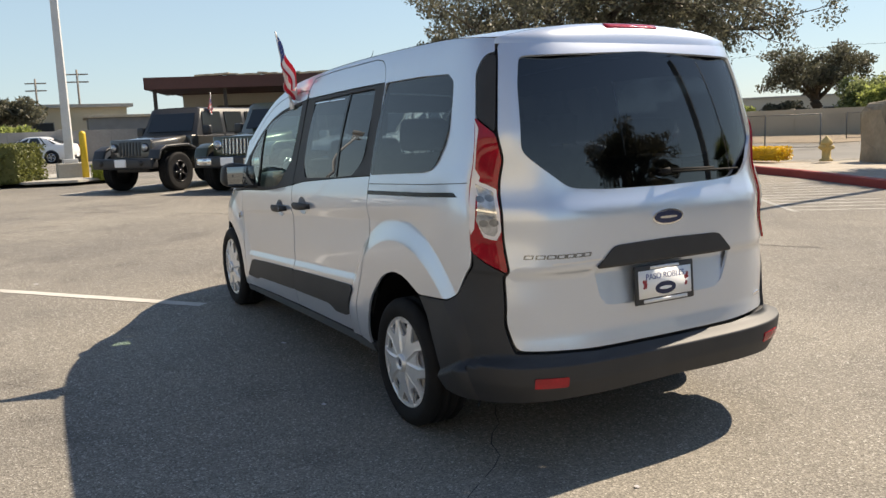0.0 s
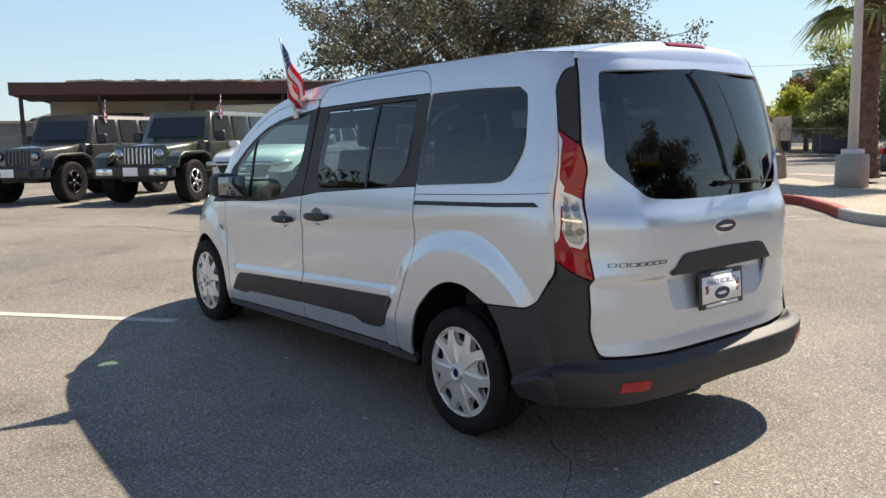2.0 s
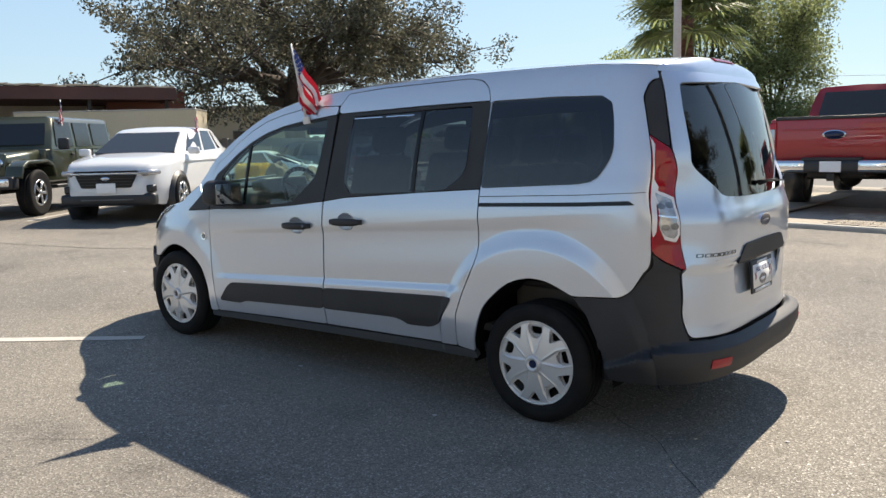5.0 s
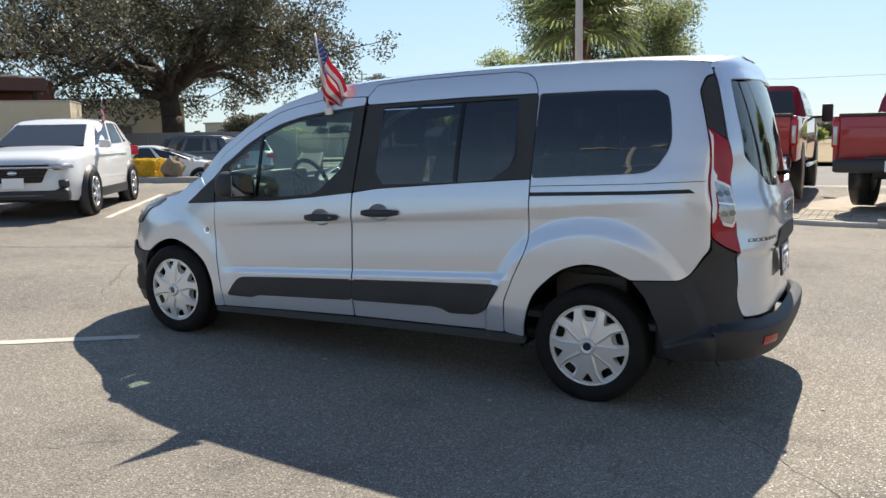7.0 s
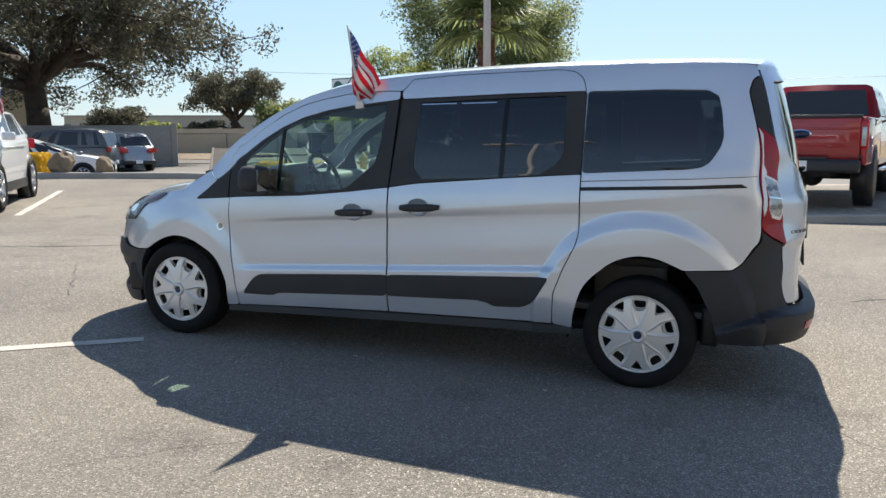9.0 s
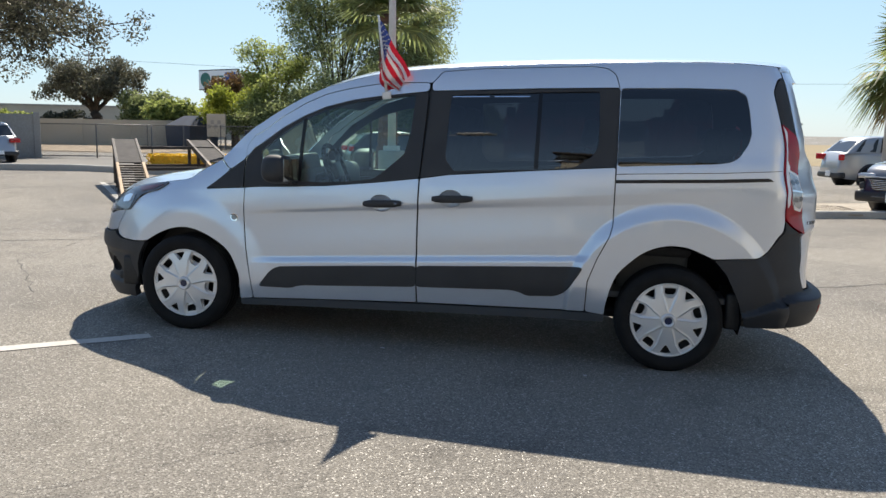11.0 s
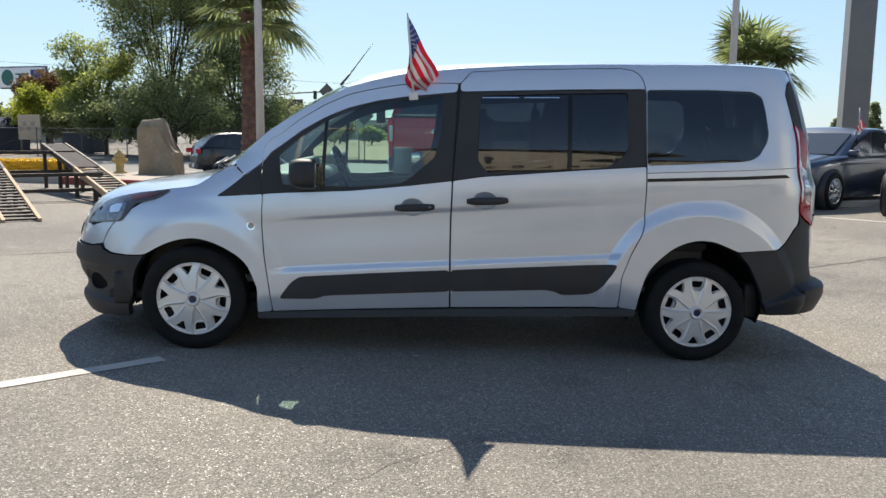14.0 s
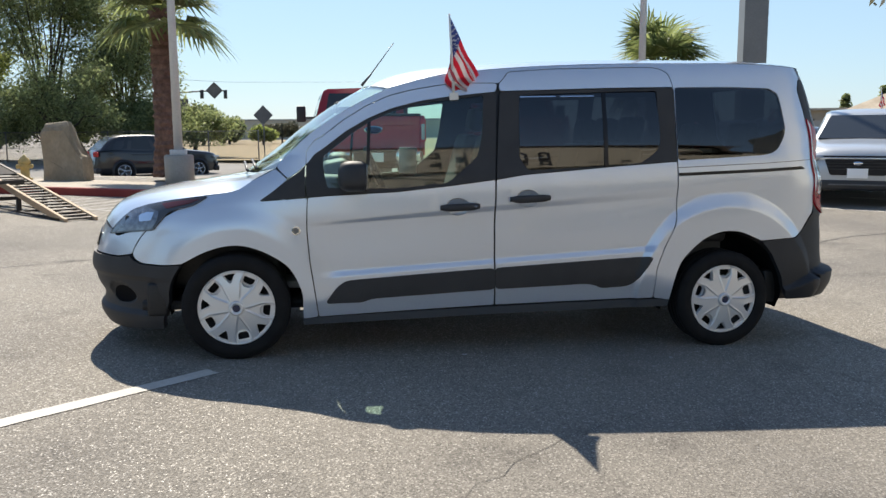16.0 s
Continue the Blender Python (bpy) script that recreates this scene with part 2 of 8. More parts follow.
def sheet(loops, surf, lift=0.0, depth=0.010, pitch=0.035, flip=False, mirror=False):
    """A panel cut from a surface surf(u, v), with a turned-in edge all round."""
    pts, faces, rings = fill(loops, pitch)
    h = 0.004
    pos, nor = [], []
    for u, v in pts:
        p = surf(u, v)
        du, dv = surf(u + h, v) - surf(u - h, v), surf(u, v + h) - surf(u, v - h)
        n = du.cross(dv)
        n = n.normalized() if n.length > 1e-12 else Vector((0, 0, 1))
        if flip:
            n = -n
        pos.append(p + n * lift)
        nor.append(n)
    verts, normals = list(pos), list(nor)
    out = [(f[0], f[2], f[1]) if flip else f for f in faces]
    if depth:
        for k, ring in enumerate(rings):
            s = len(verts)
            for i in ring:
                verts += [pos[i], pos[i] - nor[i] * depth]
            m = len(ring)
            for i in range(m):
                a, b = s + 2 * i, s + 2 * ((i + 1) % m)
                tangent = verts[b] - verts[a]
                side = tangent.cross(nor[ring[i]])
                if side.length > 1e-9:
                    side.normalize()
                normals += [side, side]
                out.append((a, a + 1, b + 1, b))
    if mirror:
        verts = [Vector((p.x, -p.y, p.z)) for p in verts]
        normals = [Vector((n.x, -n.y, n.z)) for n in normals]
        out = [tuple(reversed(f)) for f in out]
    me = bpy.data.meshes.new("panel")
    me.from_pydata([tuple(v) for v in verts], [], out)
    for p in me.polygons:
        p.use_smooth = True
    me.update()
    me.normals_split_custom_set_from_vertices([tuple(n) for n in normals])
    return me


def patch(left, middle, rows=24, cols=20, power=2.2, thick=0.0):
    """A roof-like surface across the middle line: left(s) is its edge, middle(s) its crown, for s from 0 to 1."""
    bm = bmesh.new()
    grid = []
    for i in range(rows + 1):
        s = i / rows
        e, c = left(s), middle(s)
        row = []
        for j in range(cols + 1):
            t = -1 + 2 * j / cols
            k = abs(t) ** power
            row.append(bm.verts.new((c.x + (e.x - c.x) * t * t, -e.y * t, c.z + (e.z - c.z) * k)))
        grid.append(row)
    for a, b in zip(grid, grid[1:]):
        for j in range(cols):
            bm.faces.new((a[j], b[j], b[j + 1], a[j + 1]))
    bmesh.ops.recalc_face_normals(bm, faces=bm.faces)
    if thick:
        bmesh.ops.solidify(bm, geom=bm.faces, thickness=thick)
    return bm


def smooth_curve(pairs):
    """A monotone cubic curve through a few (place, value) pairs."""
    xs = np.array([p[0] for p in pairs], float)
    ys = np.array([p[1] for p in pairs], float)
    d = np.diff(ys) / np.diff(xs)
    m = np.zeros(len(xs))
    m[0], m[-1] = d[0], d[-1]
    for i in range(1, len(xs) - 1):
        if d[i - 1] * d[i] > 0:
            m[i] = 2 * d[i - 1] * d[i] / (d[i - 1] + d[i])
    def value(x):
        x = min(max(x, xs[0]), xs[-1])
        i = min(max(int(np.searchsorted(xs, x)) - 1, 0), len(xs) - 2)
        h = xs[i + 1] - xs[i]
        s = (x - xs[i]) / h
        return ((2 * s ** 3 - 3 * s * s + 1) * ys[i] + (s ** 3 - 2 * s * s + s) * h * m[i]
                + (3 * s * s - 2 * s ** 3) * ys[i + 1] + (s ** 3 - s * s) * h * m[i + 1])
    return value


def step(a, b, x):
    s = min(max((x - a) / (b - a), 0.0), 1.0)
    return s * s * (3 - 2 * s)


def firm(a, b, x):
    """A step with a straight slope and small roundings at both ends."""
    s = min(max((x - a) / (b - a), 0.0), 1.0)
    return 0.75 * s + 0.25 * s * s * (3 - 2 * s)


# the van's side: half width over height, its nose and tail in plan, and the wheel arches' flares
SIDE = smooth_curve([(0.10, 0.795), (0.20, 0.828), (0.27, 0.850), (0.36, 0.864), (0.45, 0.868), (0.60, 0.868), (0.75, 0.871), (0.86, 0.874), (0.93, 0.876), (0.98, 0.874), (1.03, 0.870), (1.08, 0.862), (1.14, 0.850), (1.2, 0.835), (1.3, 0.812), (1.4, 0.788), (1.6, 0.741), (1.7, 0.716), (1.8, 0.68), (1.9, 0.63)])
TAIL = smooth_curve([(0.2, 3.90), (0.5, 3.915), (0.6, 3.900), (0.835, 3.906), (0.86, 3.920), (1.07, 3.917), (1.165, 3.884), (1.2, 3.876), (1.35, 3.855), (1.5, 3.82), (1.7, 3.755), (1.78, 3.71), (1.9, 3.62)])
NOSE = smooth_curve([(0.08, -0.775), (0.16, -0.875), (0.22, -0.900), (0.32, -0.888), (0.4, -0.922), (0.5, -0.940), (0.57, -0.928), (0.75, -0.865), (0.85, -0.762), (0.95, -0.558), (1.05, -0.333), (1.2, 0.000)])
REAR_FROM, FRONT_FROM, REAR_RUN, FRONT_RUN, REAR_P, FRONT_P = 3.3, 0.45, 1.25, 1.9, 4.0, 2.5


def half_width(x, z):
    w = SIDE(z - 0.06 * (x - 1.9))
    # the crease at handle height: a narrow strip that faces down
    crease, strip_high = 0.764 + 0.0995 * x, 0.026 + 0.019 * (x - 0.72)
    w -= (0.007 + 0.0022 * x) * firm(crease, crease - strip_high, z) * (1 - step(crease - 0.06, crease - 0.28, z)) * step(0.25, 0.8, x) * (1 - step(3.05, 3.60, x))
    # the ledge over the black trim: a strip that faces up
    ledge = 0.482 + 0.071 * x
    w += 0.013 * firm(ledge, ledge - 0.038, z) * (1 - step(ledge - 0.16, ledge - 0.32, z)) * step(0.42, 0.62, x) * (1 - step(2.50, 2.66, x))
    r = math.hypot(x - 3.062, z - 0.31)
    top = max(0.0, (z - 0.31) / max(r, 1e-6))
    w += 0.027 * (1 - firm(0.595, 0.618 + 0.082 * top ** 1.4, r)) * step(0.1, 0.42, z)
    r = math.hypot(x, z - 0.31)
    w += 0.020 * (1 - step(0.45, 0.60, r)) * step(0.1, 0.42, z)
    return w


def bow(s, p):
    """A quarter of a rounded square: from (1, 0) at s = 0 to (0, 1) at s = 1."""
    th = min(max(s, 0.0), 1.0) * math.pi / 2
    c, s = max(math.cos(th), 0.0), math.sin(th)
    r = (c ** p + s ** p) ** (-1 / p)
    return c * r, s * r


def wall(u, z):
    """The van's outer skin on its left: u runs along the side, round the tail to u = 4.55 and round the nose to u = -1.45 on the middle line."""
    if u > REAR_FROM:
        c, s = bow((u - REAR_FROM) / REAR_RUN, REAR_P)
        x = REAR_FROM + (TAIL(z) - REAR_FROM) * s
        # the corner is flattened where the tail lamp sits
        x -= (0.016 * step(0.70, 0.84, z) + 0.036 * step(0.80, 1.0, z) * (1 - step(1.2, 1.42, z))) * step(0.62, 0.85, c) * (1 - step(0.92, 1.0, c))
        return Vector((x, -half_width(x, z) * c, z))
    if u < FRONT_FROM:
        c, s = bow((FRONT_FROM - u) / FRONT_RUN, FRONT_P)
        x = FRONT_FROM - (FRONT_FROM - NOSE(z)) * s
        return Vector((x, -half_width(x, z) * c, z))
    return Vector((u, -half_width(u, z), z))


def along(x, z):
    """u of the skin's point at x."""
    if x > REAR_FROM:
        s = min((x - REAR_FROM) / (TAIL(z) - REAR_FROM), 1)
        return REAR_FROM + REAR_RUN * math.atan2(s, (1 - s ** REAR_P) ** (1 / REAR_P)) / (math.pi / 2)
    if x < FRONT_FROM:
        s = min((FRONT_FROM - x) / (FRONT_FROM - NOSE(z)), 1)
        return FRONT_FROM - FRONT_RUN * math.atan2(s, (1 - s ** FRONT_P) ** (1 / FRONT_P)) / (math.pi / 2)
    return x


def across(y, z):
    """u of the tail's point at the distance y from the middle."""
    s = min(abs(y) / half_width(TAIL(z) - 0.12, z), 1)
    return REAR_FROM + REAR_RUN * math.atan2((1 - s ** REAR_P) ** (1 / REAR_P), s) / (math.pi / 2)


# ---- the van ----
BACK, FORE = REAR_FROM + REAR_RUN, FRONT_FROM - FRONT_RUN


def tail(v, z):
    """The tail across its middle: v is 0 in the middle, negative on the left."""
    p = wall(BACK - abs(v), z)
    return Vector((p.x, -p.y, p.z)) if v > 0 else p


def nose(v, z):
    p = wall(FORE + abs(v), z)
    return Vector((p.x, -p.y, p.z)) if v > 0 else p


def on_side(points):
    """(x, z) pairs, or ("y", y, z) for places on the tail, as places on the skin."""
    return [(across(p[1], p[2]), p[2]) if p[0] == "y" else (along(p[0], p[1]), p[1]) for p in points]


def both(points, tail_end=True):
    """An outline given on the left from its lower middle up to its upper middle, closed over the right."""
    out = []
    for p in points:
        if p[0] == "mid":
            out.append((0.0, p[1]))
        else:
            u, z = on_side([p])[0]
            out.append((u - BACK if tail_end else -(u - FORE), z))
    return out + [(-a, z) for a, z in reversed(out) if abs(a) > 1e-6]


ZTOP = smooth_curve([(0.05, 1.0), (0.22, 1.122), (0.38, 1.282), (0.54, 1.405), (0.71, 1.512), (0.89, 1.60), (1.07, 1.655), (1.24, 1.695), (1.58, 1.738), (2.0, 1.772), (2.58, 1.80), (3.24, 1.815), (3.6, 1.80)])
DOOR_EDGE = [(0.411, 0.955), (0.408, 0.738), (0.425, 0.566), (0.453, 0.393), (0.475, 0.246)]
DOOR_TOP = [(1.558, 1.647), (1.376, 1.643), (1.205, 1.626), (1.034, 1.593), (0.897, 1.556), (0.762, 1.493), (0.628, 1.409), (0.495, 1.305), (0.404, 1.216)]
FRAME_TOP = [(0.404, 1.143), (0.494, 1.23), (0.633, 1.338), (0.767, 1.418), (0.903, 1.478), (1.073, 1.526), (1.244, 1.556), (1.551, 1.595)]
BELT_FRONT = [(1.532, 1.068), (1.278, 1.032), (0.937, 0.992), (0.522, 0.966), (0.408, 0.955)]
SLIDE_REAR = [(2.572, 0.326), (2.578, 0.513), (2.626, 0.65), (2.69, 0.787), (2.705, 0.853), (2.702, 1.186), (2.696, 1.64), (2.67, 1.725), (2.623, 1.761), (2.539, 1.773)]
SLIDE_TOP = [(1.917, 1.744), (1.629, 1.718), (1.592, 1.67), (1.566, 1.645)]
ARCH_REAR = [(3.285, 0.690), (3.161, 0.739), (3.09, 0.752), (3.013, 0.749), (2.92, 0.718), (2.84, 0.661), (2.746, 0.557), (2.701, 0.413), (2.688, 0.31)]
ARCH_FRONT = [(0.383, 0.235), (0.38, 0.32), (0.372, 0.406), (0.301, 0.544), (0.172, 0.63), (0.043, 0.671), (-0.072, 0.666), (-0.191, 0.625), (-0.314, 0.557)]


def rounded(points, steps=4):
    """A smooth run through the points, for the wheel arches."""
    p = [Vector(v) for v in points]
    p = [2 * p[0] - p[1]] + p + [2 * p[-1] - p[-2]]
    out = []
    for a, b, c, d in zip(p, p[1:], p[2:], p[3:]):
        for i in range(steps):
            t = i / steps
            v = 0.5 * (2 * b + (c - a) * t + (2 * a - 5 * b + 4 * c - d) * t * t + (3 * b - a - 3 * c + d) * t ** 3)
            out.append((v.x, v.y))
    return out + [tuple(points[-1])]


ARCH_REAR, ARCH_FRONT = rounded(ARCH_REAR), rounded(ARCH_FRONT)
HOOD_LINE = [(-0.172, 0.955), (0.005, 0.987), (0.06, 1.024), (0.12, 1.062), (0.232, 1.122)]
REAR_GLASS = [(2.709, 1.198), (2.705, 1.648), (3.087, 1.660), (3.348, 1.659), (3.405, 1.627), (3.425, 1.545), (3.442, 1.415), (3.430, 1.360), (3.384, 1.281), (3.343, 1.253), (3.262, 1.238)]
LAMP_LEFT = [(3.608, 1.478), (3.658, 1.267), (3.684, 0.935)]

van = thing("van", "silver metallic passenger van with black lower trim, parked on asphalt", "van", LOT @ Matrix.Translation((0, 0.02, 0)))


def skin(name, loops, material, parent, label="", lift=0.0, depth=0.012, pitch=0.026, gap=0.003, round_by=0.02, mirror=False, surf=wall):
    """A body panel of the left side, or its mirror image on the right."""
    cut = [inset(soft(on_side(l), round_by), gap if i == 0 else -gap) for i, l in enumerate(loops)]
    return part(name, sheet(cut, surf, lift, depth, pitch, mirror=mirror), material, parent, label)


def bulged(u, z):
    """The side windows' glass, which is rounder than the body."""
    p = wall(u, z)
    s = min(max((z - 1.06) / 0.58, 0.0), 1.0)
    return p + Vector((0, -0.018 * math.sin(math.pi * s) + 0.007, 0))


def cup_ring(cx, cz):
    return [(cx + 0.068 * math.cos(a * math.tau / 32), cz + 0.050 * math.sin(a * math.tau / 32)) for a in range(32)]


upper = [(x, ZTOP(x)) for x in (0.232, 0.30, 0.38, 0.46, 0.54, 0.62, 0.71, 0.80, 0.89, 0.98, 1.07, 1.16, 1.24, 1.4, 1.58, 1.8, 2.0, 2.3, 2.58, 2.9, 3.24, 3.4, 3.52)]
SIDE_PANEL = ([(0.30, 1.062)] + upper + [(3.598, 1.80), ("y", 0.662, 1.776), ("y", 0.672, 1.734), (3.600, 1.734), (3.574, 1.712), (3.556, 1.654)] + LAMP_LEFT + [(3.673, 0.881), (3.579, 0.745), (3.534, 0.712)]
              + ARCH_REAR + SLIDE_REAR + SLIDE_TOP + DOOR_TOP + [(0.404, 1.143)])
FENDER = DOOR_EDGE + ARCH_FRONT + [(-0.426, 0.547), (-0.549, 0.548), (-0.600, 0.572), (-0.612, 0.605), (-0.565, 0.69), (-0.485, 0.780), (-0.33, 0.872)] + HOOD_LINE + [(0.30, 1.062), (0.137, 0.932)]
FRONT_DOOR = DOOR_EDGE + [(1.021, 0.274), (1.542, 0.297), (1.534, 0.521), (1.529, 0.8)] + BELT_FRONT[:-1]
SLIDE_DOOR = [(1.546, 0.297), (1.538, 0.521), (1.533, 0.8), (1.536, 1.068), (1.715, 1.099), (2.281, 1.154), (2.700, 1.190)] + list(reversed(SLIDE_REAR[:5]))
SLIDE_HEAD = [(1.571, 1.598), (1.566, 1.645)] + list(reversed(SLIDE_TOP))[1:] + list(reversed(SLIDE_REAR))[:4] + [(2.696, 1.652), (2.26, 1.635)]
DOOR_GLASS = [(0.527, 1.014), (0.510, 1.10), (0.501, 1.189), (0.669, 1.326), (0.779, 1.400), (0.904, 1.459), (1.074, 1.510), (1.245, 1.539), (1.47, 1.572), (1.45, 1.331), (1.424, 1.209), (1.276, 1.075), (1.225, 1.045), (0.936, 1.014)]
SLIDE_GLASS = [(1.741, 1.126), (1.689, 1.19), (1.695, 1.577), (2.261, 1.611), (2.581, 1.626), (2.587, 1.306), (2.560, 1.255), (2.466, 1.182), (2.281, 1.160)]
BAND_FRONT = [(0.510, 0.329), (0.581, 0.427), (0.634, 0.465), (1.088, 0.500), (1.535, 0.531), (1.540, 0.401), (0.81, 0.357), (0.775, 0.351), (0.732, 0.334)]
BAND_REAR = [(1.541, 0.401), (1.536, 0.531), (2.0, 0.562), (2.315, 0.582), (2.550, 0.596), (2.528, 0.555), (2.458, 0.441), (2.394, 0.407), (2.219, 0.397), (2.184, 0.416), (2.122, 0.427)]
TAIL_LAMP = LAMP_LEFT + [("y", 0.797, 0.884), ("y", 0.744, 0.848)] + [("y", 0.722, 1.302), ("y", 0.735, 1.411)]

for mirror in (False, True):
    k = dict(mirror=mirror)
    fine = 0.03 if mirror else 0.0085
    side = skin("body_side", [SIDE_PANEL, REAR_GLASS], SILVER, van, pitch=fine, **k)
    skin("quarter_window", [inset(REAR_GLASS, 0.002)], GLASS_DARK, side, "dark privacy glass quarter window", lift=-0.003, depth=0.006, gap=-0.004, surf=bulged, **k)
    skin("door_rail", [[(2.706, 1.118), (3.553, 1.169), (3.585, 1.151), (2.706, 1.098)]], GLOSSBLACK, side, "black sliding door rail slot", lift=0.002, depth=0.004, gap=0, round_by=0.003, pitch=0.02, **k)
    skin("rail_seam", [[(2.706, 1.153), (3.64, 1.213), (3.64, 1.210), (2.706, 1.149)]], SATIN, side, lift=0.0015, depth=0.003, gap=0, round_by=0.0005, pitch=0.03, **k)
    fender = skin("front_fender", [FENDER], SILVER, van, pitch=0.03 if mirror else 0.012, **k)
    skin("door_mirror_trim", [[(0.137, 0.934), (0.271, 1.037), (0.40, 1.139), (0.40, 0.957)]], PLASTIC, fender, "black triangular trim panel", gap=0.001, round_by=0.008, **k)
    door = skin("front_door", [FRONT_DOOR, cup_ring(1.3005, 0.904)], SILVER, van, pitch=fine, round_by=0.012, **k)
    skin("door_frame_strip", [FRAME_TOP + DOOR_TOP], SILVER, door, gap=0.002, **k)
    skin("window_surround", [FRAME_TOP + BELT_FRONT, DOOR_GLASS], PLASTIC, door, "black window surround", lift=-0.002, gap=0.002, **k)
    skin("door_window", [inset(DOOR_GLASS, 0.001)], GLASS_CLEAR, door, "clear door window", lift=-0.010, depth=0.004, gap=-0.006, surf=bulged, **k)
    skin("window_divider", [[(0.747, 1.0), (0.764, 1.392), (0.784, 1.404), (0.768, 1.0)]], GLOSSBLACK, door, "black upright window divider", lift=-0.003, depth=0.012, gap=0, round_by=0.002, surf=bulged, **k)
    skin("lower_trim", [BAND_FRONT], PLASTIC, door, "black lower door trim", lift=0.009, depth=0.014, gap=0, round_by=0.03, **k)
    slide = skin("sliding_door", [SLIDE_DOOR, cup_ring(1.7335, 0.956)], SILVER, van, pitch=fine, round_by=0.012, **k)
    skin("door_head", [SLIDE_HEAD], SILVER, slide, gap=0.002, **k)
    skin("window_surround", [[(1.536, 1.070), (1.571, 1.597), (2.26, 1.633), (2.697, 1.650), (2.701, 1.191), (2.281, 1.155), (1.715, 1.100)], SLIDE_GLASS], PLASTIC, slide, "black window surround", lift=-0.002, gap=0.002, **k)
    skin("door_window", [inset(SLIDE_GLASS, 0.001)], GLASS_DARK, slide, "dark privacy glass window", lift=-0.008, depth=0.004, gap=-0.006, surf=bulged, **k)
    skin("window_divider", [[(2.222, 1.157), (2.222, 1.608), (2.246, 1.609), (2.248, 1.159)]], GLOSSBLACK, slide, lift=-0.003, depth=0.01, gap=0, round_by=0.002, surf=bulged, **k)
    for a, b in ((1.70, 1.925), (1.955, 2.17)):
        skin("vent_strip", [[(a, 1.566 + 0.036 * (a - 1.7)), (b, 1.566 + 0.036 * (b - 1.7)), (b, 1.572 + 0.036 * (b - 1.7)), (a, 1.572 + 0.036 * (a - 1.7))]], CHROME, slide, lift=-0.004, depth=0.003, gap=0, round_by=0.001, pitch=0.03, surf=bulged, **k)
    skin("lower_trim", [BAND_REAR], PLASTIC, slide, "black lower door trim", lift=0.009, depth=0.014, gap=0, round_by=0.03, **k)
    skin("sill", [[(0.385, 0.238), (1.02, 0.268), (1.6, 0.290), (2.56, 0.318), (2.688, 0.314), (2.694, 0.262), (1.6, 0.235), (0.380, 0.192)]], SILLSHADE, van, "grey painted sill, darkened for the shade under the doors", lift=-0.004, depth=0.03, **k)
    skin("pillar_trim", [[(3.608, 1.478), (3.560, 1.654), (3.578, 1.709), (3.604, 1.731), ("y", 0.671, 1.731), ("y", 0.699, 1.60), ("y", 0.734, 1.415)]], PLASTIC, van, "black pillar trim above the tail lamp", lift=0.001, gap=0.003, **k)
    lampo = skin("tail_lamp", [TAIL_LAMP], RED_LENS, van, "red tail lamp with a clear middle", lift=0.010, depth=0.03, gap=0.002, pitch=0.025, **k)
    lens = skin("clear_lens", [[("y", 0.812, 1.232), ("y", 0.775, 1.205), ("y", 0.748, 1.185), ("y", 0.752, 1.02), ("y", 0.766, 0.982), ("y", 0.800, 0.995), (3.733, 1.050), (3.718, 1.15)]], LENS_PALE, lampo, "clear lens with a pale border", lift=0.013, depth=0.004, gap=0, round_by=0.006, pitch=0.02, **k)
    skin("bulb_housing", [[("y", 0.806, 1.210), ("y", 0.780, 1.190), ("y", 0.759, 1.175), ("y", 0.762, 1.02), ("y", 0.772, 1.000), ("y", 0.797, 1.010), ("y", 0.822, 1.062), (3.728, 1.15)]], CLEAR_LENS, lens, "clear glass over a bright reflector", lift=0.0155, depth=0.003, gap=0, round_by=0.008, pitch=0.02, **k)
    for yc, zc, r in ((0.800, 1.145, 0.012), (0.774, 1.150, 0.013), (0.800, 1.052, 0.012), (0.772, 1.056, 0.013)):
        skin("bulb_socket", [[("y", yc + r * math.cos(q * math.tau / 14), zc + 1.15 * r * math.sin(q * math.tau / 14)) for q in range(14, 0, -1)]], LAMP_GREY, lens, "grey round bulb socket", lift=0.0165, depth=0.002, gap=0, round_by=0.001, pitch=0.012, **k)
    skin("reflector_bar", [[("y", 0.818, 1.108), ("y", 0.762, 1.098), ("y", 0.762, 1.090), ("y", 0.818, 1.100)]], CHROME, lens, lift=0.017, depth=0.002, gap=0, round_by=0.002, pitch=0.02, **k)
    skin("white_edge", [[(3.614, 1.464), (3.642, 1.430), (3.652, 1.36), (3.675, 1.27), (3.712, 1.235), (3.716, 1.10), (3.714, 1.03), (3.694, 1.005), (3.684, 1.05), (3.672, 1.20), (3.665, 1.27), (3.624, 1.44)]], LENS_PALE, lampo, "pale lens edge", lift=0.012, depth=0.004, gap=0, round_by=0.006, pitch=0.02, **k)
    headlamp = skin("headlamp", [[(-0.150, 0.952), (-0.359, 0.922), (-0.517, 0.886), (-0.62, 0.850), (-0.695, 0.787), (-0.755, 0.717), (-0.765, 0.698), (-0.473, 0.744), (-0.427, 0.802), (-0.385, 0.852), (-0.237, 0.896)]], LAMP_BASE, van, "dark headlamp with a clear lens", lift=0.008, depth=0.03, gap=0.002, pitch=0.025, **k)
    skin("projector", [[(-0.485, 0.800), (-0.560, 0.787), (-0.565, 0.822), (-0.520, 0.842), (-0.470, 0.846)]], CHROME, headlamp, "bright lamp projector", lift=0.0125, depth=0.004, gap=0, round_by=0.012, pitch=0.02, **k)
